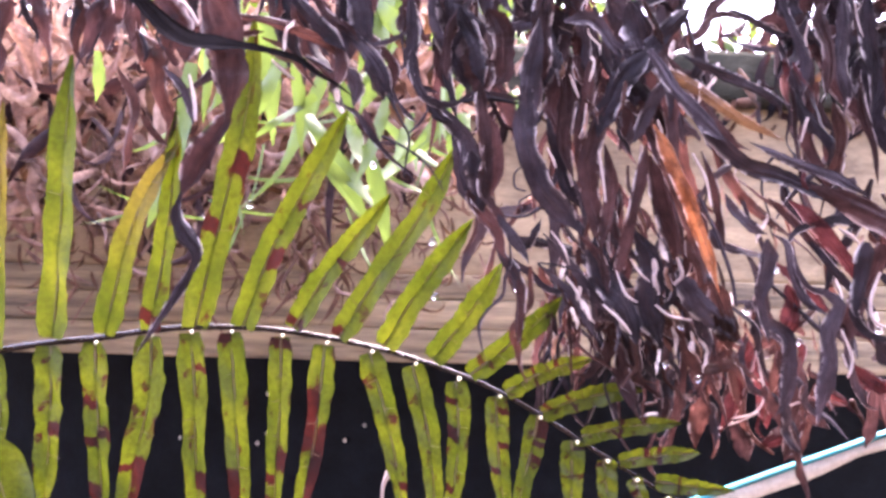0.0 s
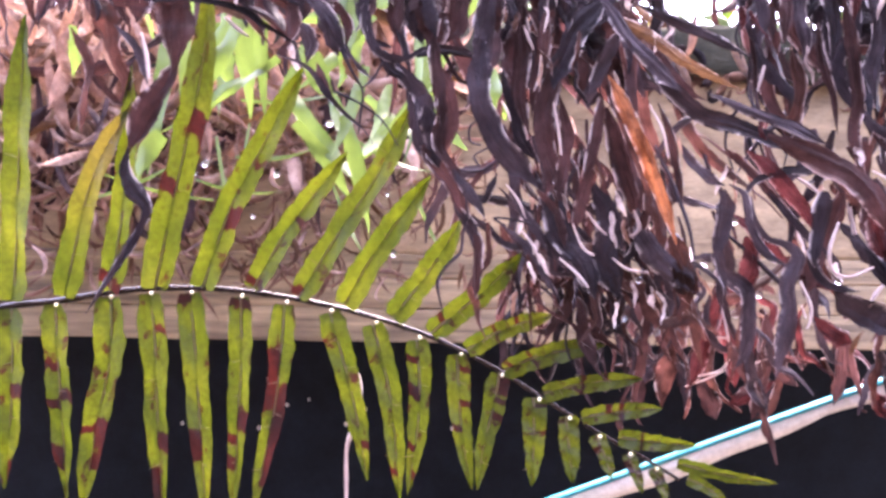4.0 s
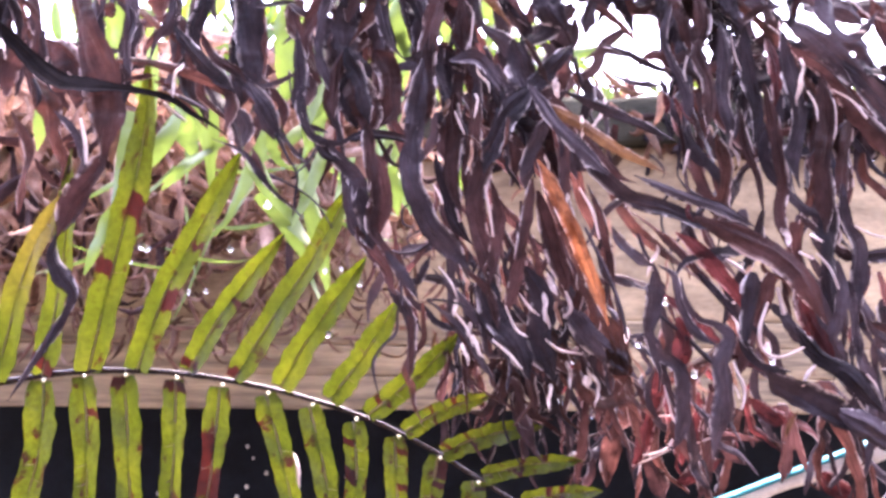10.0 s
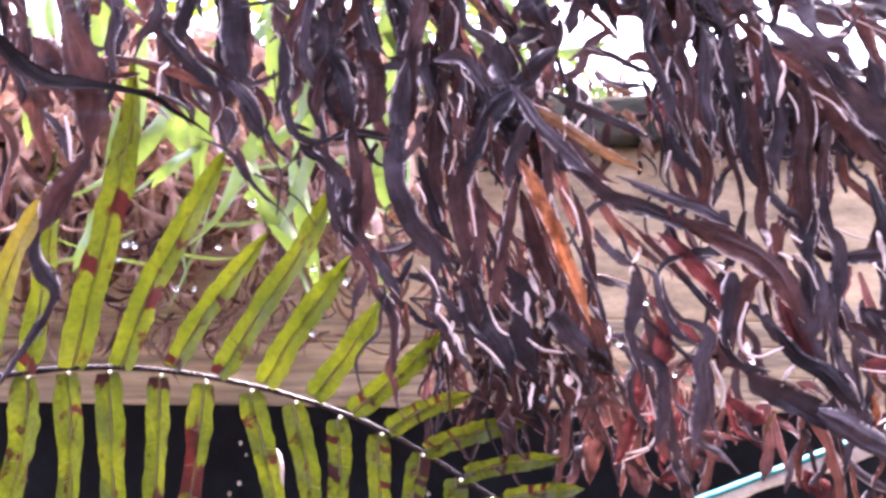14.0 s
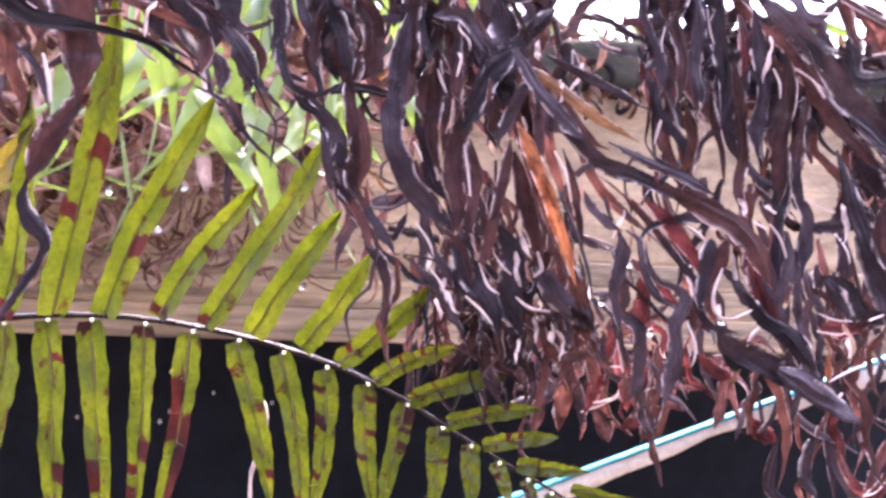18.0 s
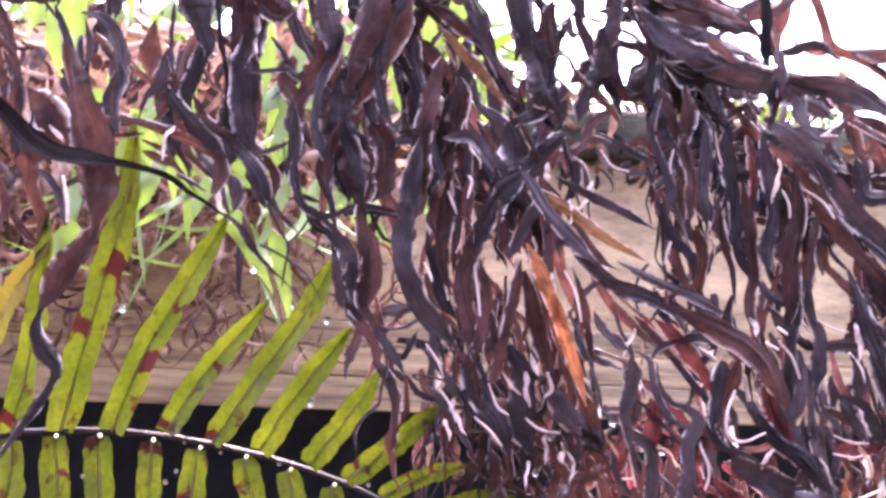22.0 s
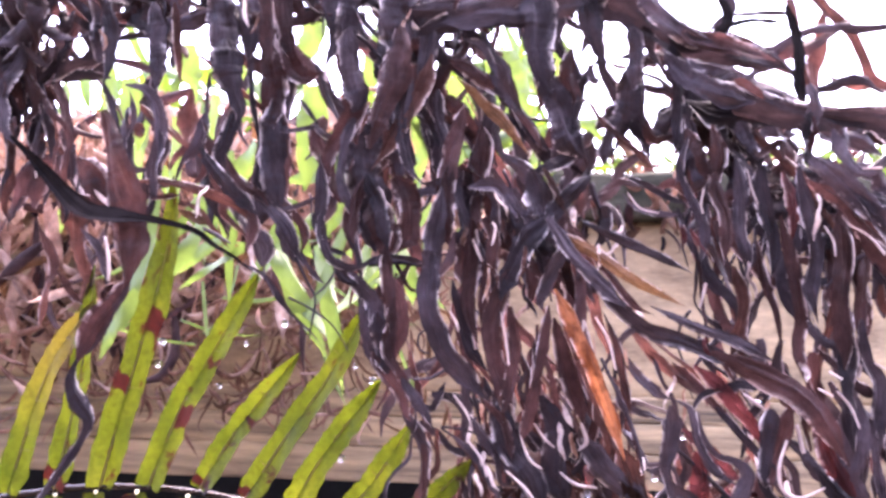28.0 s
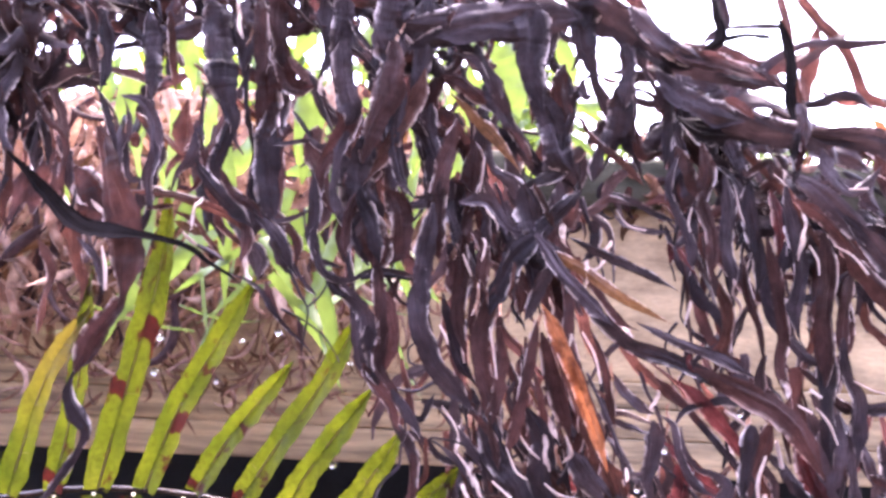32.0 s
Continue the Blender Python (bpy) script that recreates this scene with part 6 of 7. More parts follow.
filler(mid_clump, 60, 52, 0.005, 0.10, lambda x: 1.52, (0.006, 0.018, 0.07), (0.001, 0.0026), [pale_curl, litter, pale_curl, rust, dark], 0.312, 0.335, 0.1, 0.35)
filler(right_clump, 24, 53, 0.05, 0.18, lambda x: 1.43, (0.01, 0.03, 0.03), (0.0012, 0.003), [litter, red, red, maroon, maroon], 0.405, 0.42, 0.4, 0.4)
filler(left_clump, 40, 54, -0.2, 0.03, lambda x: 1.63, (0.008, 0.02, 0.06), (0.001, 0.0024), [pale_curl, litter, maroon, dark], 0.318, 0.34, 0.1, 0.35)
filler(mid_clump, 26, 62, 0.03, 0.08, lambda x: 1.475, (0.02, 0.05, 0.03), (0.003, 0.007), [maroon, dark, rust, dark], 0.322, 0.34, 0.5, 0.5)
filler(left_clump, 18, 63, -0.17, 0.02, lambda x: 1.655, (0.05, 0.11, 0.03), (0.004, 0.009), [dark, maroon, dark], 0.335, 0.37, 0.2, 0.3)
filler(right_clump, 6, 64, 0.09, 0.25, lambda x: 1.60, (0.05, 0.10, 0.05), (0.004, 0.009), [maroon, dark, rust, dark, rust], 0.325, 0.36, -0.6, 0.3)
filler(right_clump, 7, 65, 0.07, 0.24, lambda x: 1.59, (0.05, 0.10, 0.06), (0.004, 0.009), [maroon, dark, rust, dark, rust], 0.325, 0.36, 0.8, 0.3)
filler(top_clump, 14, 71, 0.02, 0.12, lambda x: 1.66, (0.05, 0.11, 0.03), (0.003, 0.007), [dark, dark, maroon], 0.335, 0.37, 0.3, 0.4)
filler(top_clump, 10, 72, 0.12, 0.24, lambda x: 1.60 - 0.3 * (x - 0.12), (0.04, 0.10, 0.03), (0.005, 0.010), [dark, dark, maroon], 0.335, 0.37, 0.9, 0.4)
filler(right_clump, 12, 76, 0.19, 0.30, lambda x: 1.48, (0.05, 0.11, 0.05), (0.004, 0.009), [dark, maroon, dark, rust], 0.335, 0.38, 0.3, 0.4)
filler(right_clump, 24, 77, 0.185, 0.30, lambda x: 1.405, (0.03, 0.08, 0.035), (0.003, 0.008), [maroon, red, rust, dark], 0.34, 0.39, 0.2, 0.5)
filler(top_clump, 12, 78, 0.10, 0.24, lambda x: 1.672 - 0.39 * (x - 0.128), (0.05, 0.11, 0.012), (0.005, 0.011), [dark, dark, maroon], 0.34, 0.37, 1.2, 0.3)
filler(mid_clump, 9, 81, 0.045, 0.14, lambda x: 1.575, (0.05, 0.10, 0.03), (0.004, 0.008), [maroon, rust, dark, maroon], 0.33, 0.36, 0.5, 0.35)


# ---- the living fern frond ----
frond = thing("fern_frond", (-0.1, 0.342, 1.45), "arching yellow-green fern frond with red-brown blotches", "fern")


def pinna(parent, mm, amber, patches, *points):
    pts = [p - parent.location for p in hundredth(points)]
    rng = random.Random(round(points[0][0] * 100))
    w, n, cols = mm / 1000, 64, 12
    hangs = points[-1][2] < points[0][2]
    line = spline(pts, n)
    bm = bmesh.new()
    col = bm.loops.layers.float_color.new("wear")
    ph = [rng.uniform(0, 6.28) for _ in range(5)]
    fold = rng.uniform(0.12, 0.4)
    tilt = rng.uniform(-0.3, 0.3)
    rows, marks = [], {}
    for i, (c, t, s, u) in enumerate(frames_along(line)):
        f = i / (n - 1)
        prof = min(1, 0.72 + 4 * f) * (1 - max(0, (f - 0.62) / 0.38) ** 2.1) * (1 - 0.16 * f) + 0.02
        if hangs:
            prof *= 1 - 0.42 * max(0.0, f - 0.2)
        ang = tilt * math.sin(2.2 * f + ph[0])
        side, up = math.cos(ang) * s + math.sin(ang) * u, math.cos(ang) * u - math.sin(ang) * s
        row = []
        for k in range(cols + 1):
            h = 2 * k / cols - 1
            edge = 1 + (0.035 * math.sin(13 * f + ph[1] + (1.5 if h > 0 else 0)) + 0.16 * noise.noise(Vector((11 * f, ph[2], 3.0 if h > 0 else 0.0))) + 0.03 * math.sin(61 * f + ph[2] - h) + 0.03 * rng.uniform(-1, 1)) * abs(h) ** 3
            v = bm.verts.new(c + 0.5 * w * prof * h * edge * side + w * (fold * abs(h) * 0.5 + 0.05 * math.sin(20 * f + ph[3] + 2 * h)) * up)
            worn = 0.0
            for place, half, which in patches:
                ok = which == 0 or (which == 1 and h < 0.08) or (which == 2 and h > -0.08)
                d = abs(f + 0.03 * h * math.sin(ph[4]) + 0.022 * noise.noise(Vector((h * 3, place * 9, ph[2]))) - place) / half
                worn = max(worn, (1.15 - d) if ok else 0)
            worn = max(worn, 0.37 * (noise.noise(Vector((f * 13, h * 1.6, ph[0]))) > 0.34) * (1 if patches else 0.6))
            marks[v] = (max(0, min(1, worn)), amber * max(0, min(1, (f - 0.25) * 2.2)), 0, 1)
            row.append(v)
        rows.append(row)
    for a, b in zip(rows, rows[1:]):
        for k in range(cols):
            face = bm.faces.new((a[k], a[k + 1], b[k + 1], b[k]))
            for lp in face.loops:
                lp[col] = marks[lp.vert]
    blade = part("pinna", bm, fern_green, parent)
    lift = [c - u * 0.00015 for c, t, s, u in frames_along(line[:-3])]
    part("midrib", tube(lift, lambda f: 0.00055 * (1 - 0.7 * f) + 0.0001, 6), rib, blade, "thin dark midrib")
    for f in (0.18, 0.33, 0.47, 0.61, 0.74):
        if rng.random() < 0.8:
            i = int(f * n) + rng.randint(-3, 3)
            sgn = rng.choice((-1, 1))
            a, b = line[i], line[min(i + 2, n - 1)]
            t_, s_ = (b - a).normalized(), frames_along(line)[i][2]
            vein = [a - Vector((0, 0.0003, 0)), a + sgn * s_ * w * 0.22 + t_ * w * 0.06 - Vector((0, 0.0006, 0)), a + sgn * s_ * w * 0.4 + t_ * w * 0.1 - Vector((0, 0.0006, 0))]
            part("vein", tube(spline(vein, 6), lambda q: 0.00028 * (1 - 0.6 * q), 5), rib, blade, "dark cross vein")
    return blade


rachis_line = [(-26.65, 34.20, 144.58), (-25.05, 34.20, 144.89), (-22.92, 34.20, 145.20), (-20.32, 34.20, 145.44), (-18.14, 34.20, 145.75), (-15.88, 34.20, 145.92), (-13.37, 34.20, 145.87), (-11.25, 34.20, 145.64), (-9.14, 34.20, 145.26), (-7.03, 34.20, 144.76), (-4.92, 34.20, 144.11), (-2.93, 34.20, 143.35), (-1.22, 34.20, 142.51), (0.51, 34.20, 141.50), (2.36, 34.20, 140.26), (4.09, 34.20, 139.14), (5.42, 34.20, 138.30), (6.92, 34.20, 137.43), (8.52, 34.20, 136.39)]
rachis_pts = [p - frond.location for p in hundredth(rachis_line)]
part("rachis", tube(spline(rachis_pts, 160), lambda f: 0.0016 * (1 - 0.45 * f) * (1 + 0.14 * max(0.0, math.sin(f * 107)) ** 6), 10, 0.05, RNG), stalk, frond, "glossy dark brown stalk")
pinna(frond, 8.6, .6, [], (-25.12, 34.10, 144.96), (-24.76, 33.90, 150.72), (-24.22, 33.70, 156.39))
pinna(frond, 15.7, 0, [], (-22.46, 34.10, 145.48), (-22.05, 34.00, 149.39), (-21.71, 33.90, 153.30), (-21.35, 33.80, 156.38), (-20.99, 33.70, 158.46))
pinna(frond, 12.6, .6, [], (-20.08, 34.10, 145.62), (-19.40, 34.00, 148.05), (-18.59, 33.90, 150.67), (-17.51, 33.80, 152.74), (-16.09, 33.70, 154.58))
pinna(frond, 11.6, 0, [(0.05, 0.04, 0)], (-17.96, 34.10, 145.76), (-17.34, 34.00, 148.56), (-16.86, 33.90, 151.18), (-16.53, 33.80, 153.77), (-16.29, 33.70, 156.12))
pinna(frond, 14.2, 0, [(0.32, 0.03, 1), (0.55, 0.05, 2)], (-15.85, 34.10, 145.90), (-14.97, 34.02, 149.33), (-14.10, 33.94, 152.46), (-13.33, 33.86, 155.30), (-12.88, 33.78, 157.86), (-12.69, 33.70, 160.26))
pinna(frond, 13.6, 0, [(0.3, 0.06, 2), (0.55, 0.02, 2)], (-13.61, 34.10, 145.89), (-12.21, 34.00, 149.44), (-10.58, 33.90, 152.30), (-9.23, 33.80, 154.62), (-8.37, 33.70, 156.06))
pinna(frond, 11.6, 0, [(0.04, 0.03, 0), (0.5, 0.02, 2)], (-11.23, 34.10, 145.82), (-9.73, 33.97, 148.25), (-8.25, 33.83, 150.07), (-6.60, 33.70, 152.08))
pinna(frond, 12.6, 0, [(0.03, 0.03, 1)], (-9.13, 34.10, 145.38), (-7.24, 34.00, 148.23), (-5.38, 33.90, 150.83), (-4.06, 33.80, 153.16), (-3.37, 33.70, 154.61))
pinna(frond, 12.6, 0, [], (-7.02, 34.10, 144.99), (-5.67, 33.97, 147.17), (-4.09, 33.83, 149.26), (-2.83, 33.70, 150.89))
pinna(frond, 12.1, 0, [], (-4.78, 34.10, 144.34), (-3.32, 33.97, 146.10), (-2.14, 33.83, 147.81), (-1.49, 33.70, 148.88))
pinna(frond, 11.6, 0, [(0.12, 0.03, 1)], (-3.02, 34.10, 143.58), (-1.22, 33.97, 144.97), (0.08, 33.83, 146.04), (1.26, 33.70, 147.32))
pinna(frond, 9.6, 0, [(0.35, 0.02, 0), (0.6, 0.03, 1)], (-1.36, 34.10, 142.77), (-0.05, 33.97, 143.53), (1.38, 33.83, 144.08), (2.71, 33.70, 144.41))
pinna(frond, 10.6, 0, [(0.3, 0.02, 0), (0.08, 0.03, 1)], (0.36, 34.10, 141.80), (1.66, 33.97, 142.33), (3.21, 33.83, 142.72), (4.96, 33.70, 142.92))
pinna(frond, 9.1, 0, [(0.4, 0.03, 0), (0.62, 0.03, 1)], (2.21, 34.10, 140.66), (3.51, 33.97, 141.01), (4.79, 33.83, 141.23), (6.71, 33.70, 141.38))
pinna(frond, 8.1, 0, [(0.35, 0.05, 1), (0.5, 0.04, 0)], (3.96, 34.10, 139.47), (5.34, 33.90, 139.74), (7.64, 33.70, 139.95))
pinna(frond, 9.1, 0, [(0.3, 0.02, 0)], (5.66, 34.10, 138.50), (7.45, 33.90, 138.29), (9.22, 33.70, 138.19))
pinna(frond, 7.1, 0, [], (8.41, 34.10, 137.24), (10.68, 33.90, 136.67), (12.96, 33.70, 136.33))
pinna(frond, 6.1, 0, [], (8.89, 34.10, 136.49), (9.91, 33.90, 135.98), (10.74, 33.70, 135.19))
upper_count = len(frond.children)
pinna(frond, 14.9, 0, [(0.45, 0.05, 1), (0.9, 0.08, 1)], (-22.60, 34.10, 145.10), (-22.55, 33.90, 142.81), (-22.65, 33.70, 140.21), (-22.91, 33.50, 136.84))
pinna(frond, 13.8, 0, [(0.45, 0.04, 1), (0.33, 0.03, 2), (0.53, 0.03, 2), (0.8, 0.08, 2)], (-20.54, 34.10, 145.28), (-20.40, 33.90, 142.79), (-20.26, 33.70, 140.20), (-20.04, 33.50, 136.29))
pinna(frond, 14.9, 0, [(0.62, 0.09, 1), (0.60, 0.02, 2), (0.75, 0.05, 1)], (-17.89, 34.10, 145.55), (-17.97, 33.95, 142.77), (-18.57, 33.80, 140.15), (-18.97, 33.65, 138.03), (-19.44, 33.50, 135.36))
pinna(frond, 12.8, 0, [(0.62, 0.05, 1), (0.14, 0.02, 1), (0.85, 0.12, 2)], (-16.04, 34.10, 145.69), (-15.86, 33.95, 142.75), (-15.83, 33.80, 140.14), (-15.72, 33.65, 137.80), (-15.65, 33.50, 134.80))
pinna(frond, 12.2, 0, [(0.65, 0.09, 2), (0.02, 0.03, 2)], (-14.19, 34.10, 145.68), (-14.01, 33.95, 142.74), (-13.88, 33.80, 140.12), (-13.75, 33.65, 137.78), (-13.63, 33.50, 134.79))
pinna(frond, 11.2, 0, [(0.55, 0.06, 1), (0.65, 0.03, 2), (0.75, 0.04, 2), (0.03, 0.03, 0)], (-11.84, 34.10, 145.45), (-11.85, 33.95, 142.72), (-12.04, 33.80, 140.11), (-12.17, 33.65, 137.77), (-12.36, 33.50, 135.18))
pinna(frond, 11.7, 0, [(0.35, 0.2, 2), (0.55, 0.2, 1), (0.75, 0.16, 1)], (-9.79, 34.10, 145.06), (-10.03, 33.95, 142.71), (-10.33, 33.80, 140.36), (-10.91, 33.65, 137.76), (-11.47, 33.50, 135.30))
pinna(frond, 12.2, 0, [(0.78, 0.03, 1)], (-7.70, 34.10, 144.67), (-7.21, 33.95, 142.79), (-6.71, 33.80, 140.71), (-6.34, 33.65, 138.65), (-6.07, 33.50, 136.85))
pinna(frond, 12.2, 0, [(0.85, 0.03, 2)], (-5.72, 34.10, 144.06), (-5.14, 33.90, 141.72), (-4.82, 33.70, 139.40), (-4.61, 33.50, 135.91))
pinna(frond, 11.2, 0, [(0.14, 0.03, 2), (0.35, 0.06, 2), (0.7, 0.03, 2), (0.85, 0.03, 1)], (-3.69, 34.10, 143.29), (-3.58, 33.90, 141.17), (-3.73, 33.70, 139.12), (-4.24, 33.50, 136.17))
pinna(frond, 11.2, 0, [(0.35, 0.03, 1), (0.55, 0.03, 2), (0.1, 0.03, 1)], (-1.82, 34.10, 142.57), (-1.76, 33.90, 140.61), (-1.65, 33.70, 138.82), (-1.27, 33.50, 136.39))
pinna(frond, 10.6, 0, [(0.1, 0.1, 1), (0.22, 0.03, 1), (0.35, 0.04, 1)], (0.16, 34.10, 141.64), (-0.18, 33.90, 140.06), (-0.62, 33.70, 138.54), (-1.04, 33.50, 136.38))
pinna(frond, 11.7, 0, [(0.1, 0.03, 1), (0.4, 0.012, 0)], (1.72, 34.10, 140.45), (1.68, 33.80, 138.48), (1.48, 33.50, 136.48))
pinna(frond, 10.6, 0, [(0.06, 0.04, 2)], (3.21, 34.10, 139.55), (3.30, 33.80, 138.19), (3.40, 33.50, 136.58))
pinna(frond, 8.0, 0, [(0.3, 0.1, 2)], (4.60, 34.10, 138.65), (4.99, 33.80, 137.63), (5.22, 33.50, 136.69))
pinna(frond, 6.9, 0, [(0.3, 0.2, 2), (0.5, 0.1, 1)], (6.09, 34.10, 137.72), (6.42, 33.80, 136.82), (6.61, 33.50, 136.01))
pinna(frond, 6.4, 0, [(0.4, 0.1, 0)], (7.27, 34.10, 137.01), (7.59, 33.80, 136.27), (7.70, 33.50, 135.59))
pinna(frond, 9.0, 0, [(0.3, 0.05, 2)], (-25.20, 34.10, 144.75), (-24.94, 33.90, 142.30), (-25.03, 33.70, 140.23), (-25.18, 33.50, 138.05))
lower_bases = [b.data.vertices[6].co.copy() for b in frond.children[upper_count:] if b.name.startswith("pinna")]


def bead(parent, place, r, material, name):
    bm = bmesh.new()
    bmesh.ops.create_icosphere(bm, subdivisions=2, radius=r)
    for v in bm.verts:
        v.co.z *= 1.15 if v.co.z < 0 else 0.9
    bmesh.ops.translate(bm, vec=place, verts=bm.verts)
    return part(name, bm, material, parent)


for base in lower_bases:
    spot = min(spline(rachis_pts, 160), key=lambda q: (q - base).length)
    bead(frond, spot.lerp(base, 0.3) + Vector((0.0012, -0.0016, -0.0012)), 0.0009, sorus, "bead")

root_line = [(-6.87, 35.20, 141.70), (-6.61, 35.20, 140.88), (-6.53, 35.20, 139.78), (-6.93, 35.20, 138.69), (-7.25, 35.20, 137.87), (-7.31, 35.20, 136.43), (-7.34, 35.20, 135.10)]
broad_line = [(-25.62, 32.50, 142.14), (-24.51, 32.50, 140.22), (-23.81, 32.50, 138.03), (-23.78, 32.50, 135.46)]
root = part("hanging_root", tube(spline(hundredth(root_line), 70), lambda f: 0.0013 * (1 + 0.6 * math.sin(17 * f) * (1 - f)) * (1.15 - 0.6 * f), 9, 0.12, RNG), pale_curl)
tagged(root, "pale whitish withered root hanging below the frond", "root")

broad = thing("broad_leaf", (-0.2, 0.35, 1.38), "bright green broad leaf beside the fern frond", "leaf")
broad_pts = [p - broad.location for p in hundredth(broad_line)]
part("blade", curled(spline(broad_pts, 40), 0.024, 0.5, 0.2, lambda f: min(1, 0.3 + 2 * f) * min(1, 0.2 + 2 * (1 - f)), random.Random(3), 9, 0.02, 0.2, 0.05, 0.04), fern_green, broad)
part("midrib", tube(spline([p + Vector((0, -0.0012, 0)) for p in broad_pts], 30), lambda f: 0.0006 * (1 - 0.6 * f), 6), rib, broad)

# drops added for wet glints; the last eight hang free to fit the view
for x, y, z, size in ((-4.6, 33.2, 147.4, 0.0017), (2.3, 32.6, 145.9, 0.0017), (6.2, 32.2, 146.1, 0.0017), (5.6, 32.4, 144.4, 0.0017), (6.9, 32.0, 143.8, 0.0017), (10.1, 31.6, 148.6, 0.0017), (9.0, 32.0, 146.8, 0.0017),
                (13.6, 32.1, 150.1, 0.0017), (11.6, 32.6, 145.3, 0.0017), (-0.9, 33.4, 147.7, 0.0017), (3.4, 33.0, 148.4, 0.0017), (14.8, 32.0, 145.9, 0.0017), (-7.4, 33.8, 153.4, 0.0017), (-12.9, 33.0, 151.6, 0.0017),
                (-19.4, 50.0, 152.2, 0.0024), (-20.5, 50.0, 151.3, 0.0014), (-16.6, 50.0, 149.2, 0.0019), (-15.4, 50.0, 149.2, 0.0019), (-13.7, 50.0, 152.0, 0.0019), (-7.3, 50.0, 150.4, 0.0019), (-6.2, 50.0, 150.5, 0.0014), (-5.0, 50.0, 149.5, 0.0024),):
    drop_ob = bead(None, Vector((x, y, z)) / 100, size, water, "water_drop")
    tagged(drop_ob, "clear water drop standing in for a wet glint", "water drop", "water drops")

# ---- the teal and white strip behind the tip of the frond ----
strip = thing("plastic_strip", (0.15, 0.39, 1.37), "teal and white plastic strip leaning behind dried leaves", "plastic strip")
strip_line = [Vector((0.02 + 0.06 * i, 0.39, 1.3305 + 0.0209 * i)) - strip.location for i in range(6)]


def band(line, low, high, thick, droop):
    bm = bmesh.new()
    rings = []
    for i, c in enumerate(line):
        f = i / (len(line) - 1)
        lo = low(f)
        rings.append([bm.verts.new(c + Vector((0, dy, dz))) for dy, dz in ((-thick, lo), (-thick * 1.3 - droop, (lo + high) / 2), (-thick, high), (thick, high), (thick * 0.7, (lo + high) / 2), (thick, lo))])
    for a, b in zip(rings, rings[1:]):
        for k in range(6):
            bm.faces.new((a[k], a[(k + 1) % 6], b[(k + 1) % 6], b[k]))
    bm.faces.new(rings[0][::-1])
    bm.faces.new(rings[-1])
    return bm


fine_line = spline(strip_line, 60)
part("edge", band(fine_line, lambda f: 0.0, 0.0032, 0.0012, 0.0006), teal, strip, "teal rounded edge")
part("flange", band(fine_line, lambda f: -0.0062 - 0.0045 * abs(math.sin(5.2 * f + 0.4)) - 0.0008 * math.sin(31 * f), -0.0002, 0.0007, 0.0), white_band, strip, "white torn flange")

# ---- grass and litter behind ----
def grass_blade(mm, *points):
    line = spline(hundredth(points), 30)
    rng = random.Random(round(points[0][0] * 100))
    bm = curled(line, mm / 1000, 0.5, rng.uniform(-0.4, 0.4), lambda f: min(1, 0.7 + f) * min(1, 0.05 + 2.2 * (1 - f)), rng, 7, 0.02, 0.5, 0.06, 0.05)
    part("blade", bm, grass_green, grass)


grass = thing("grass_clump", (0, 0, 0), "bright backlit green grass blades behind the dried leaves", "grass")
grass_blade(11.3, (-11.62, 37.00, 159.92), (-12.93, 37.00, 157.69), (-14.38, 37.00, 155.17))
grass_blade(8.0, (-11.83, 40.00, 162.18), (-12.01, 40.00, 158.55), (-11.88, 40.00, 154.28))
grass_blade(6.1, (-11.04, 40.00, 157.63), (-13.20, 40.00, 156.28), (-14.75, 40.00, 155.22))
grass_blade(15.6, (-22.60, 60.00, 170.68), (-23.20, 61.00, 165.42), (-24.35, 62.00, 159.27))
grass_blade(15.2, (-20.12, 62.00, 165.38), (-22.18, 63.00, 163.00), (-24.64, 64.00, 160.30))
grass_blade(18.4, (-18.50, 60.00, 167.86), (-18.45, 61.00, 161.60), (-18.49, 62.00, 157.27))
grass_blade(12.6, (-19.32, 63.00, 160.78), (-21.60, 64.00, 159.76), (-23.97, 65.00, 157.85))
grass_blade(28.5, (-11.76, 62.00, 174.04), (-11.91, 63.00, 170.56), (-12.69, 64.00, 165.01))
grass_blade(15.7, (-8.65, 64.00, 171.81), (-10.09, 65.00, 168.68), (-11.85, 66.00, 163.68))
grass_blade(17.1, (-8.94, 62.00, 166.15), (-10.09, 63.00, 164.25), (-11.01, 64.00, 162.53))
grass_blade(18.4, (-12.85, 60.00, 162.24), (-12.40, 61.00, 160.10), (-11.44, 62.00, 158.82))
grass_blade(17.8, (-24.52, 58.00, 155.81), (-26.56, 59.00, 153.68), (-28.44, 60.00, 150.54))
grass_blade(13.8, (-10.40, 60.00, 157.14), (-9.48, 61.00, 152.57), (-8.77, 62.00, 147.37))
grass_blade(12.4, (-14.79, 62.00, 156.97), (-12.19, 63.00, 153.66), (-10.48, 64.00, 150.25))
grass_blade(10.3, (-32.65, 61.00, 165.11), (-32.99, 62.00, 162.97), (-33.79, 63.00, 161.26))
grass_blade(14.3, (-26.15, 62.00, 174.27), (-26.88, 63.00, 170.80), (-27.74, 64.00, 168.69))
grass_blade(15.6, (-3.47, 60.00, 158.87), (-3.10, 61.00, 156.67), (-2.95, 62.00, 154.88))
grass_blade(18.4, (0.93, 60.00, 161.10), (2.30, 61.00, 158.46), (2.79, 62.00, 156.69))
grass_blade(29.9, (-2.00, 65.00, 176.03), (-2.11, 66.00, 171.37), (-1.92, 67.00, 169.63))
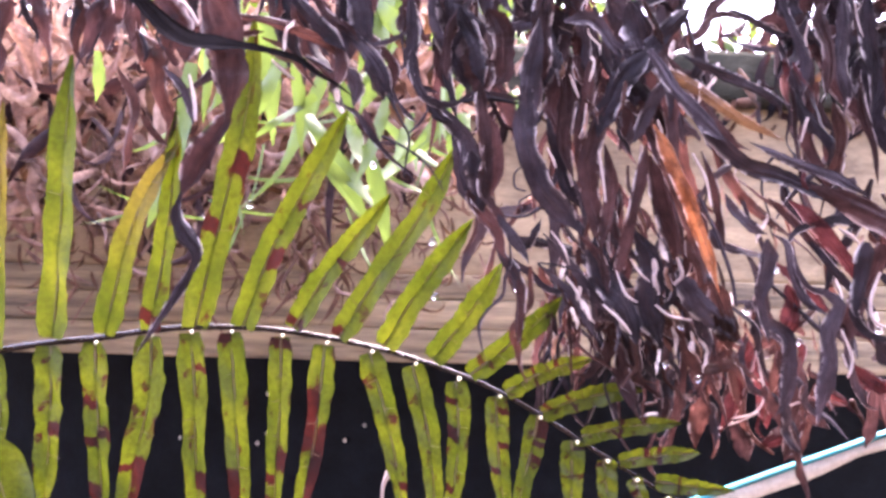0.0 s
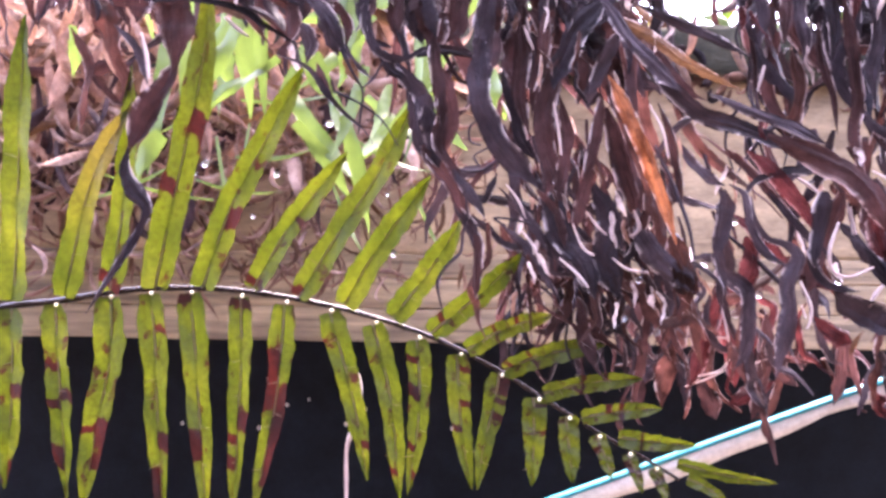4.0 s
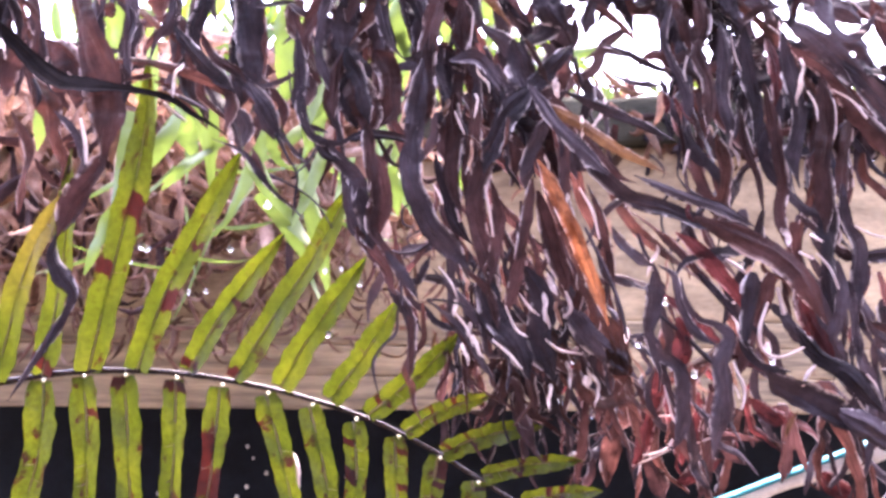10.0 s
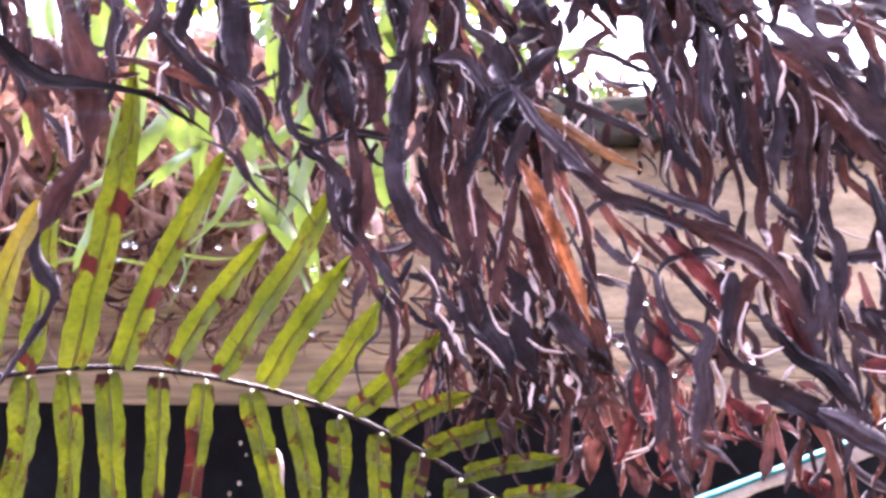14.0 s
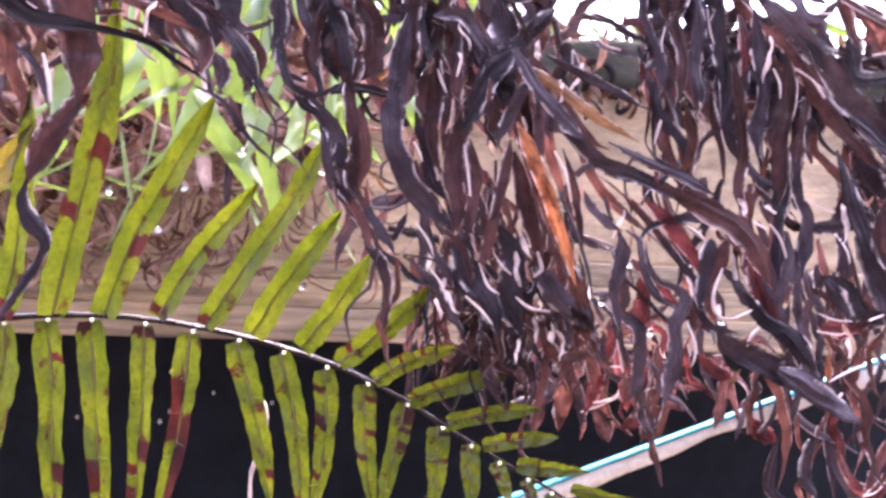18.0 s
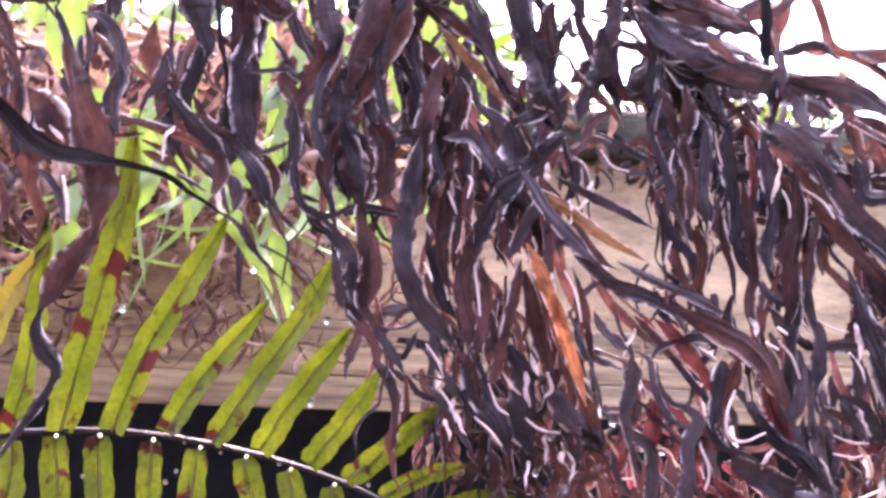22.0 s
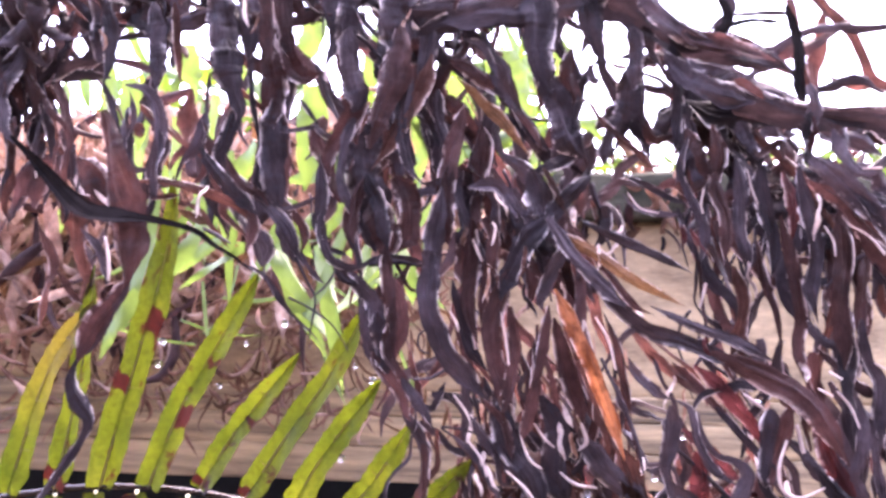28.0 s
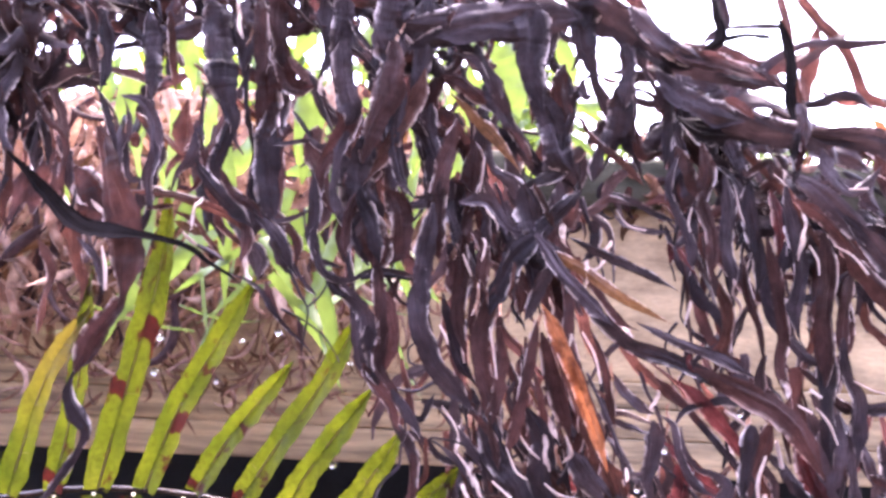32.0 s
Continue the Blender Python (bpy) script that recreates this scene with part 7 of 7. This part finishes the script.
grass_blade(19.0, (-4.63, 62.00, 168.22), (-4.26, 63.00, 166.09), (-4.61, 64.00, 164.38))
grass_blade(24.9, (8.10, 65.00, 168.88), (8.69, 66.00, 166.64), (9.32, 67.00, 165.85))
grass_blade(29.9, (-29.22, 65.00, 175.85), (-28.95, 66.00, 170.83), (-28.38, 67.00, 165.17))
grass_blade(16.9, (-31.37, 65.00, 177.42), (-31.47, 66.00, 174.54), (-32.64, 67.00, 172.12))
grass_blade(20.2, (-24.22, 66.00, 179.42), (-24.24, 67.00, 177.05), (-23.98, 68.00, 174.62))
grass_blade(15.2, (-21.43, 66.00, 174.60), (-22.18, 67.00, 171.11), (-23.50, 68.00, 168.07))
grass_blade(21.6, (-22.05, 64.00, 165.79), (-21.80, 65.00, 163.37), (-21.01, 66.00, 160.38))
grass_blade(25.3, (-12.12, 66.00, 182.71), (-13.05, 67.00, 179.84), (-14.55, 68.00, 177.43))
grass_blade(24.5, (-7.42, 64.00, 169.47), (-11.62, 65.00, 167.07), (-14.91, 66.00, 166.17))
grass_blade(21.9, (-9.55, 65.00, 166.56), (-10.18, 66.00, 164.12), (-11.85, 67.00, 160.54))
grass_blade(30.3, (-5.77, 66.00, 182.74), (-6.61, 67.00, 178.78), (-8.01, 68.00, 175.26))
grass_blade(17.2, (-2.74, 66.00, 172.06), (-2.49, 67.00, 169.10), (-3.04, 68.00, 166.06))
grass_blade(40.5, (4.79, 66.00, 178.49), (5.92, 67.00, 175.59), (7.09, 68.00, 172.08))
grass_blade(34.9, (1.13, 65.00, 176.02), (2.21, 66.00, 172.62), (3.32, 67.00, 168.07))
grass_blade(22.3, (-0.39, 66.00, 172.07), (0.68, 67.00, 168.05), (1.78, 68.00, 164.48))
grass_blade(13.2, (-7.73, 66.00, 173.09), (-4.65, 67.00, 172.30), (-1.51, 68.00, 173.12))
grass_blade(14.9, (-19.09, 65.00, 176.96), (-18.81, 66.00, 175.15), (-19.59, 67.00, 173.82))
grass_blade(19.9, (-17.34, 65.00, 169.62), (-19.12, 66.00, 167.19), (-21.49, 67.00, 165.76))
grass_blade(14.7, (-25.66, 64.00, 167.30), (-24.94, 65.00, 164.90), (-25.69, 66.00, 160.34))
grass_blade(25.3, (10.03, 66.00, 179.59), (11.22, 67.00, 176.16), (11.91, 68.00, 173.20))


def heap(name, label, category, count, seed, spot, long, wide, mats, curl):
    """What nobody could count: many thin shrivelled leaves in one mesh."""
    rng = random.Random(seed)
    verts, faces, slots = [], [], []
    for _ in range(count):
        c = spot(rng)
        d = Vector((rng.gauss(0, 0.6), rng.gauss(0, 0.25), -abs(rng.gauss(0.7, 0.5)))).normalized()
        ln, w, bend = rng.uniform(*long), rng.uniform(*wide), rng.uniform(-curl, curl)
        side0 = d.cross(Vector((rng.uniform(-1, 1), -1, rng.uniform(-0.5, 0.5)))).normalized()
        base, n, slot = len(verts), 9, rng.randrange(len(mats))
        p, axis = c.copy(), side0.cross(d)
        for i in range(n):
            f = i / (n - 1)
            q = Matrix.Rotation(bend * f * f * 2.2, 3, axis)
            dd = q @ d
            side = (q @ side0) * (0.5 * w * (1 - 0.85 * abs(2 * f - 0.8) ** 2 if abs(2 * f - 0.8) < 1 else 0.5 * w * 0.15))
            up = axis * 0.3 * w
            verts.extend((tuple(p - side), tuple(p + up), tuple(p + side)))
            p = p + dd * ln / (n - 1)
            if i:
                a = base + 3 * i
                faces.extend(((a - 3, a - 2, a + 1, a), (a - 2, a - 1, a + 2, a + 1)))
                slots.extend((slot, slot))
    me = bpy.data.meshes.new(name)
    me.from_pydata(verts, [], faces)
    for m in mats:
        me.materials.append(m)
    me.polygons.foreach_set("material_index", slots)
    me.shade_smooth()
    return tagged(new(name, me), label, category, kind="stuff")


def upper_left(rng):
    x = rng.uniform(-1.0, -0.02)
    low = 1.53 + 0.2 * max(0.0, x + 0.45)
    return Vector((x, rng.uniform(1.0, 1.17), low + (1.87 - low) * rng.random()))


heap("leaf_litter", "pinkish brown shrivelled leaves hanging over the wall", "dead leaves", 1000, 31, upper_left, (0.05, 0.15), (0.006, 0.022), [litter, pale_litter, litter, tan, pale_litter, litter, maroon], 2.0)
heap("leaf_litter", "pale curled dead leaves caught against the wall", "dead leaves", 460, 32, lambda r: Vector((r.gauss(-0.33, 0.2), r.uniform(0.98, 1.15), r.uniform(1.40, 1.64))), (0.03, 0.08), (0.003, 0.008), [litter, pale_litter, tan, litter], 1.6)
heap("leaf_litter", "dark brown dead leaves piled on top of the wall", "dead leaves", 500, 35, lambda r: Vector((r.uniform(-1.1, -0.2), r.uniform(1.2, 1.34), r.uniform(1.70, 1.9))), (0.06, 0.16), (0.012, 0.03), [litter, maroon, rust], 1.6)
heap("leaf_litter", "dark moss and dead leaves along the wall top", "dead leaves", 420, 36, lambda r: Vector((r.uniform(-0.3, 1.0), r.uniform(1.18, 1.32), r.uniform(1.70, 1.80) - 0.035 * r.random())), (0.03, 0.09), (0.006, 0.02), [maroon, dark, tan, litter], 2.0)
heap("wall_top_plants", "low tangle of green and brown plants along the wall top", "foliage", 360, 37, lambda r: Vector((r.uniform(-0.15, 1.0), r.uniform(1.42, 1.6), r.uniform(1.78, 1.90))), (0.05, 0.14), (0.006, 0.022), [far_green, tan, litter, grass_green, maroon], 1.4)
heap("far_foliage", "bright green foliage far behind the wall", "foliage", 420, 33, lambda r: Vector((r.uniform(-1.3, 0.0), r.uniform(1.5, 2.2), r.uniform(1.68, 1.98))), (0.06, 0.2), (0.012, 0.035), [far_green, grass_green], 1.0)
heap("far_foliage", "sunlit yellow-green leaves above the wall", "foliage", 300, 34, lambda r: Vector((r.uniform(-0.08, 0.30), r.uniform(1.6, 2.2), r.uniform(1.74, 2.2 - 0.5 * r.random()))), (0.08, 0.2), (0.015, 0.04), [far_green, grass_green, grass_green], 0.8)
heap("far_foliage", "tall yellow-green leaves behind the hanging clumps", "foliage", 330, 38, lambda r: Vector((r.uniform(-1.0, 0.24), r.uniform(1.7, 2.3), r.uniform(1.85, 2.12 + 0.25 * r.random()))), (0.10, 0.26), (0.02, 0.045), [far_green, far_green, grass_green], 0.7)


def more_blades():
    rng = random.Random(41)
    for _ in range(22):
        x, y, z = rng.uniform(-0.26, 0.0), rng.uniform(0.6, 0.8), rng.uniform(1.58, 1.72)
        a, ln = rng.gauss(0, 0.5), rng.uniform(0.07, 0.16)
        pts = [(100 * (x + ln * f * math.sin(a)), 100 * (y - 0.03 * f), 100 * (z - ln * f * math.cos(a) + 0.02 * f * f)) for f in (0, 0.35, 0.7, 1)]
        grass_blade(rng.uniform(9, 20), *pts)
    for _ in range(18):
        x, y, z = rng.uniform(-0.34, -0.02), rng.uniform(0.7, 0.95), rng.uniform(1.50, 1.64)
        a, ln = rng.gauss(0, 0.7), rng.uniform(0.06, 0.15)
        pts = [(100 * (x + ln * f * math.sin(a)), 100 * (y - 0.03 * f), 100 * (z - ln * f * math.cos(a) + 0.03 * f * f)) for f in (0, 0.35, 0.7, 1)]
        grass_blade(rng.uniform(3, 6), *pts)


more_blades()

# each clump hangs from its own middle
for hung, middle in ((left_clump, (-0.1, 0.33, 1.68)), (mid_clump, (0.05, 0.33, 1.58)), (top_clump, (0.15, 0.34, 1.64)), (right_clump, (0.16, 0.34, 1.52)), (grass, (-0.12, 0.64, 1.66))):
    hung.location = middle
    for piece in hung.children:
        piece.location = -Vector(middle)
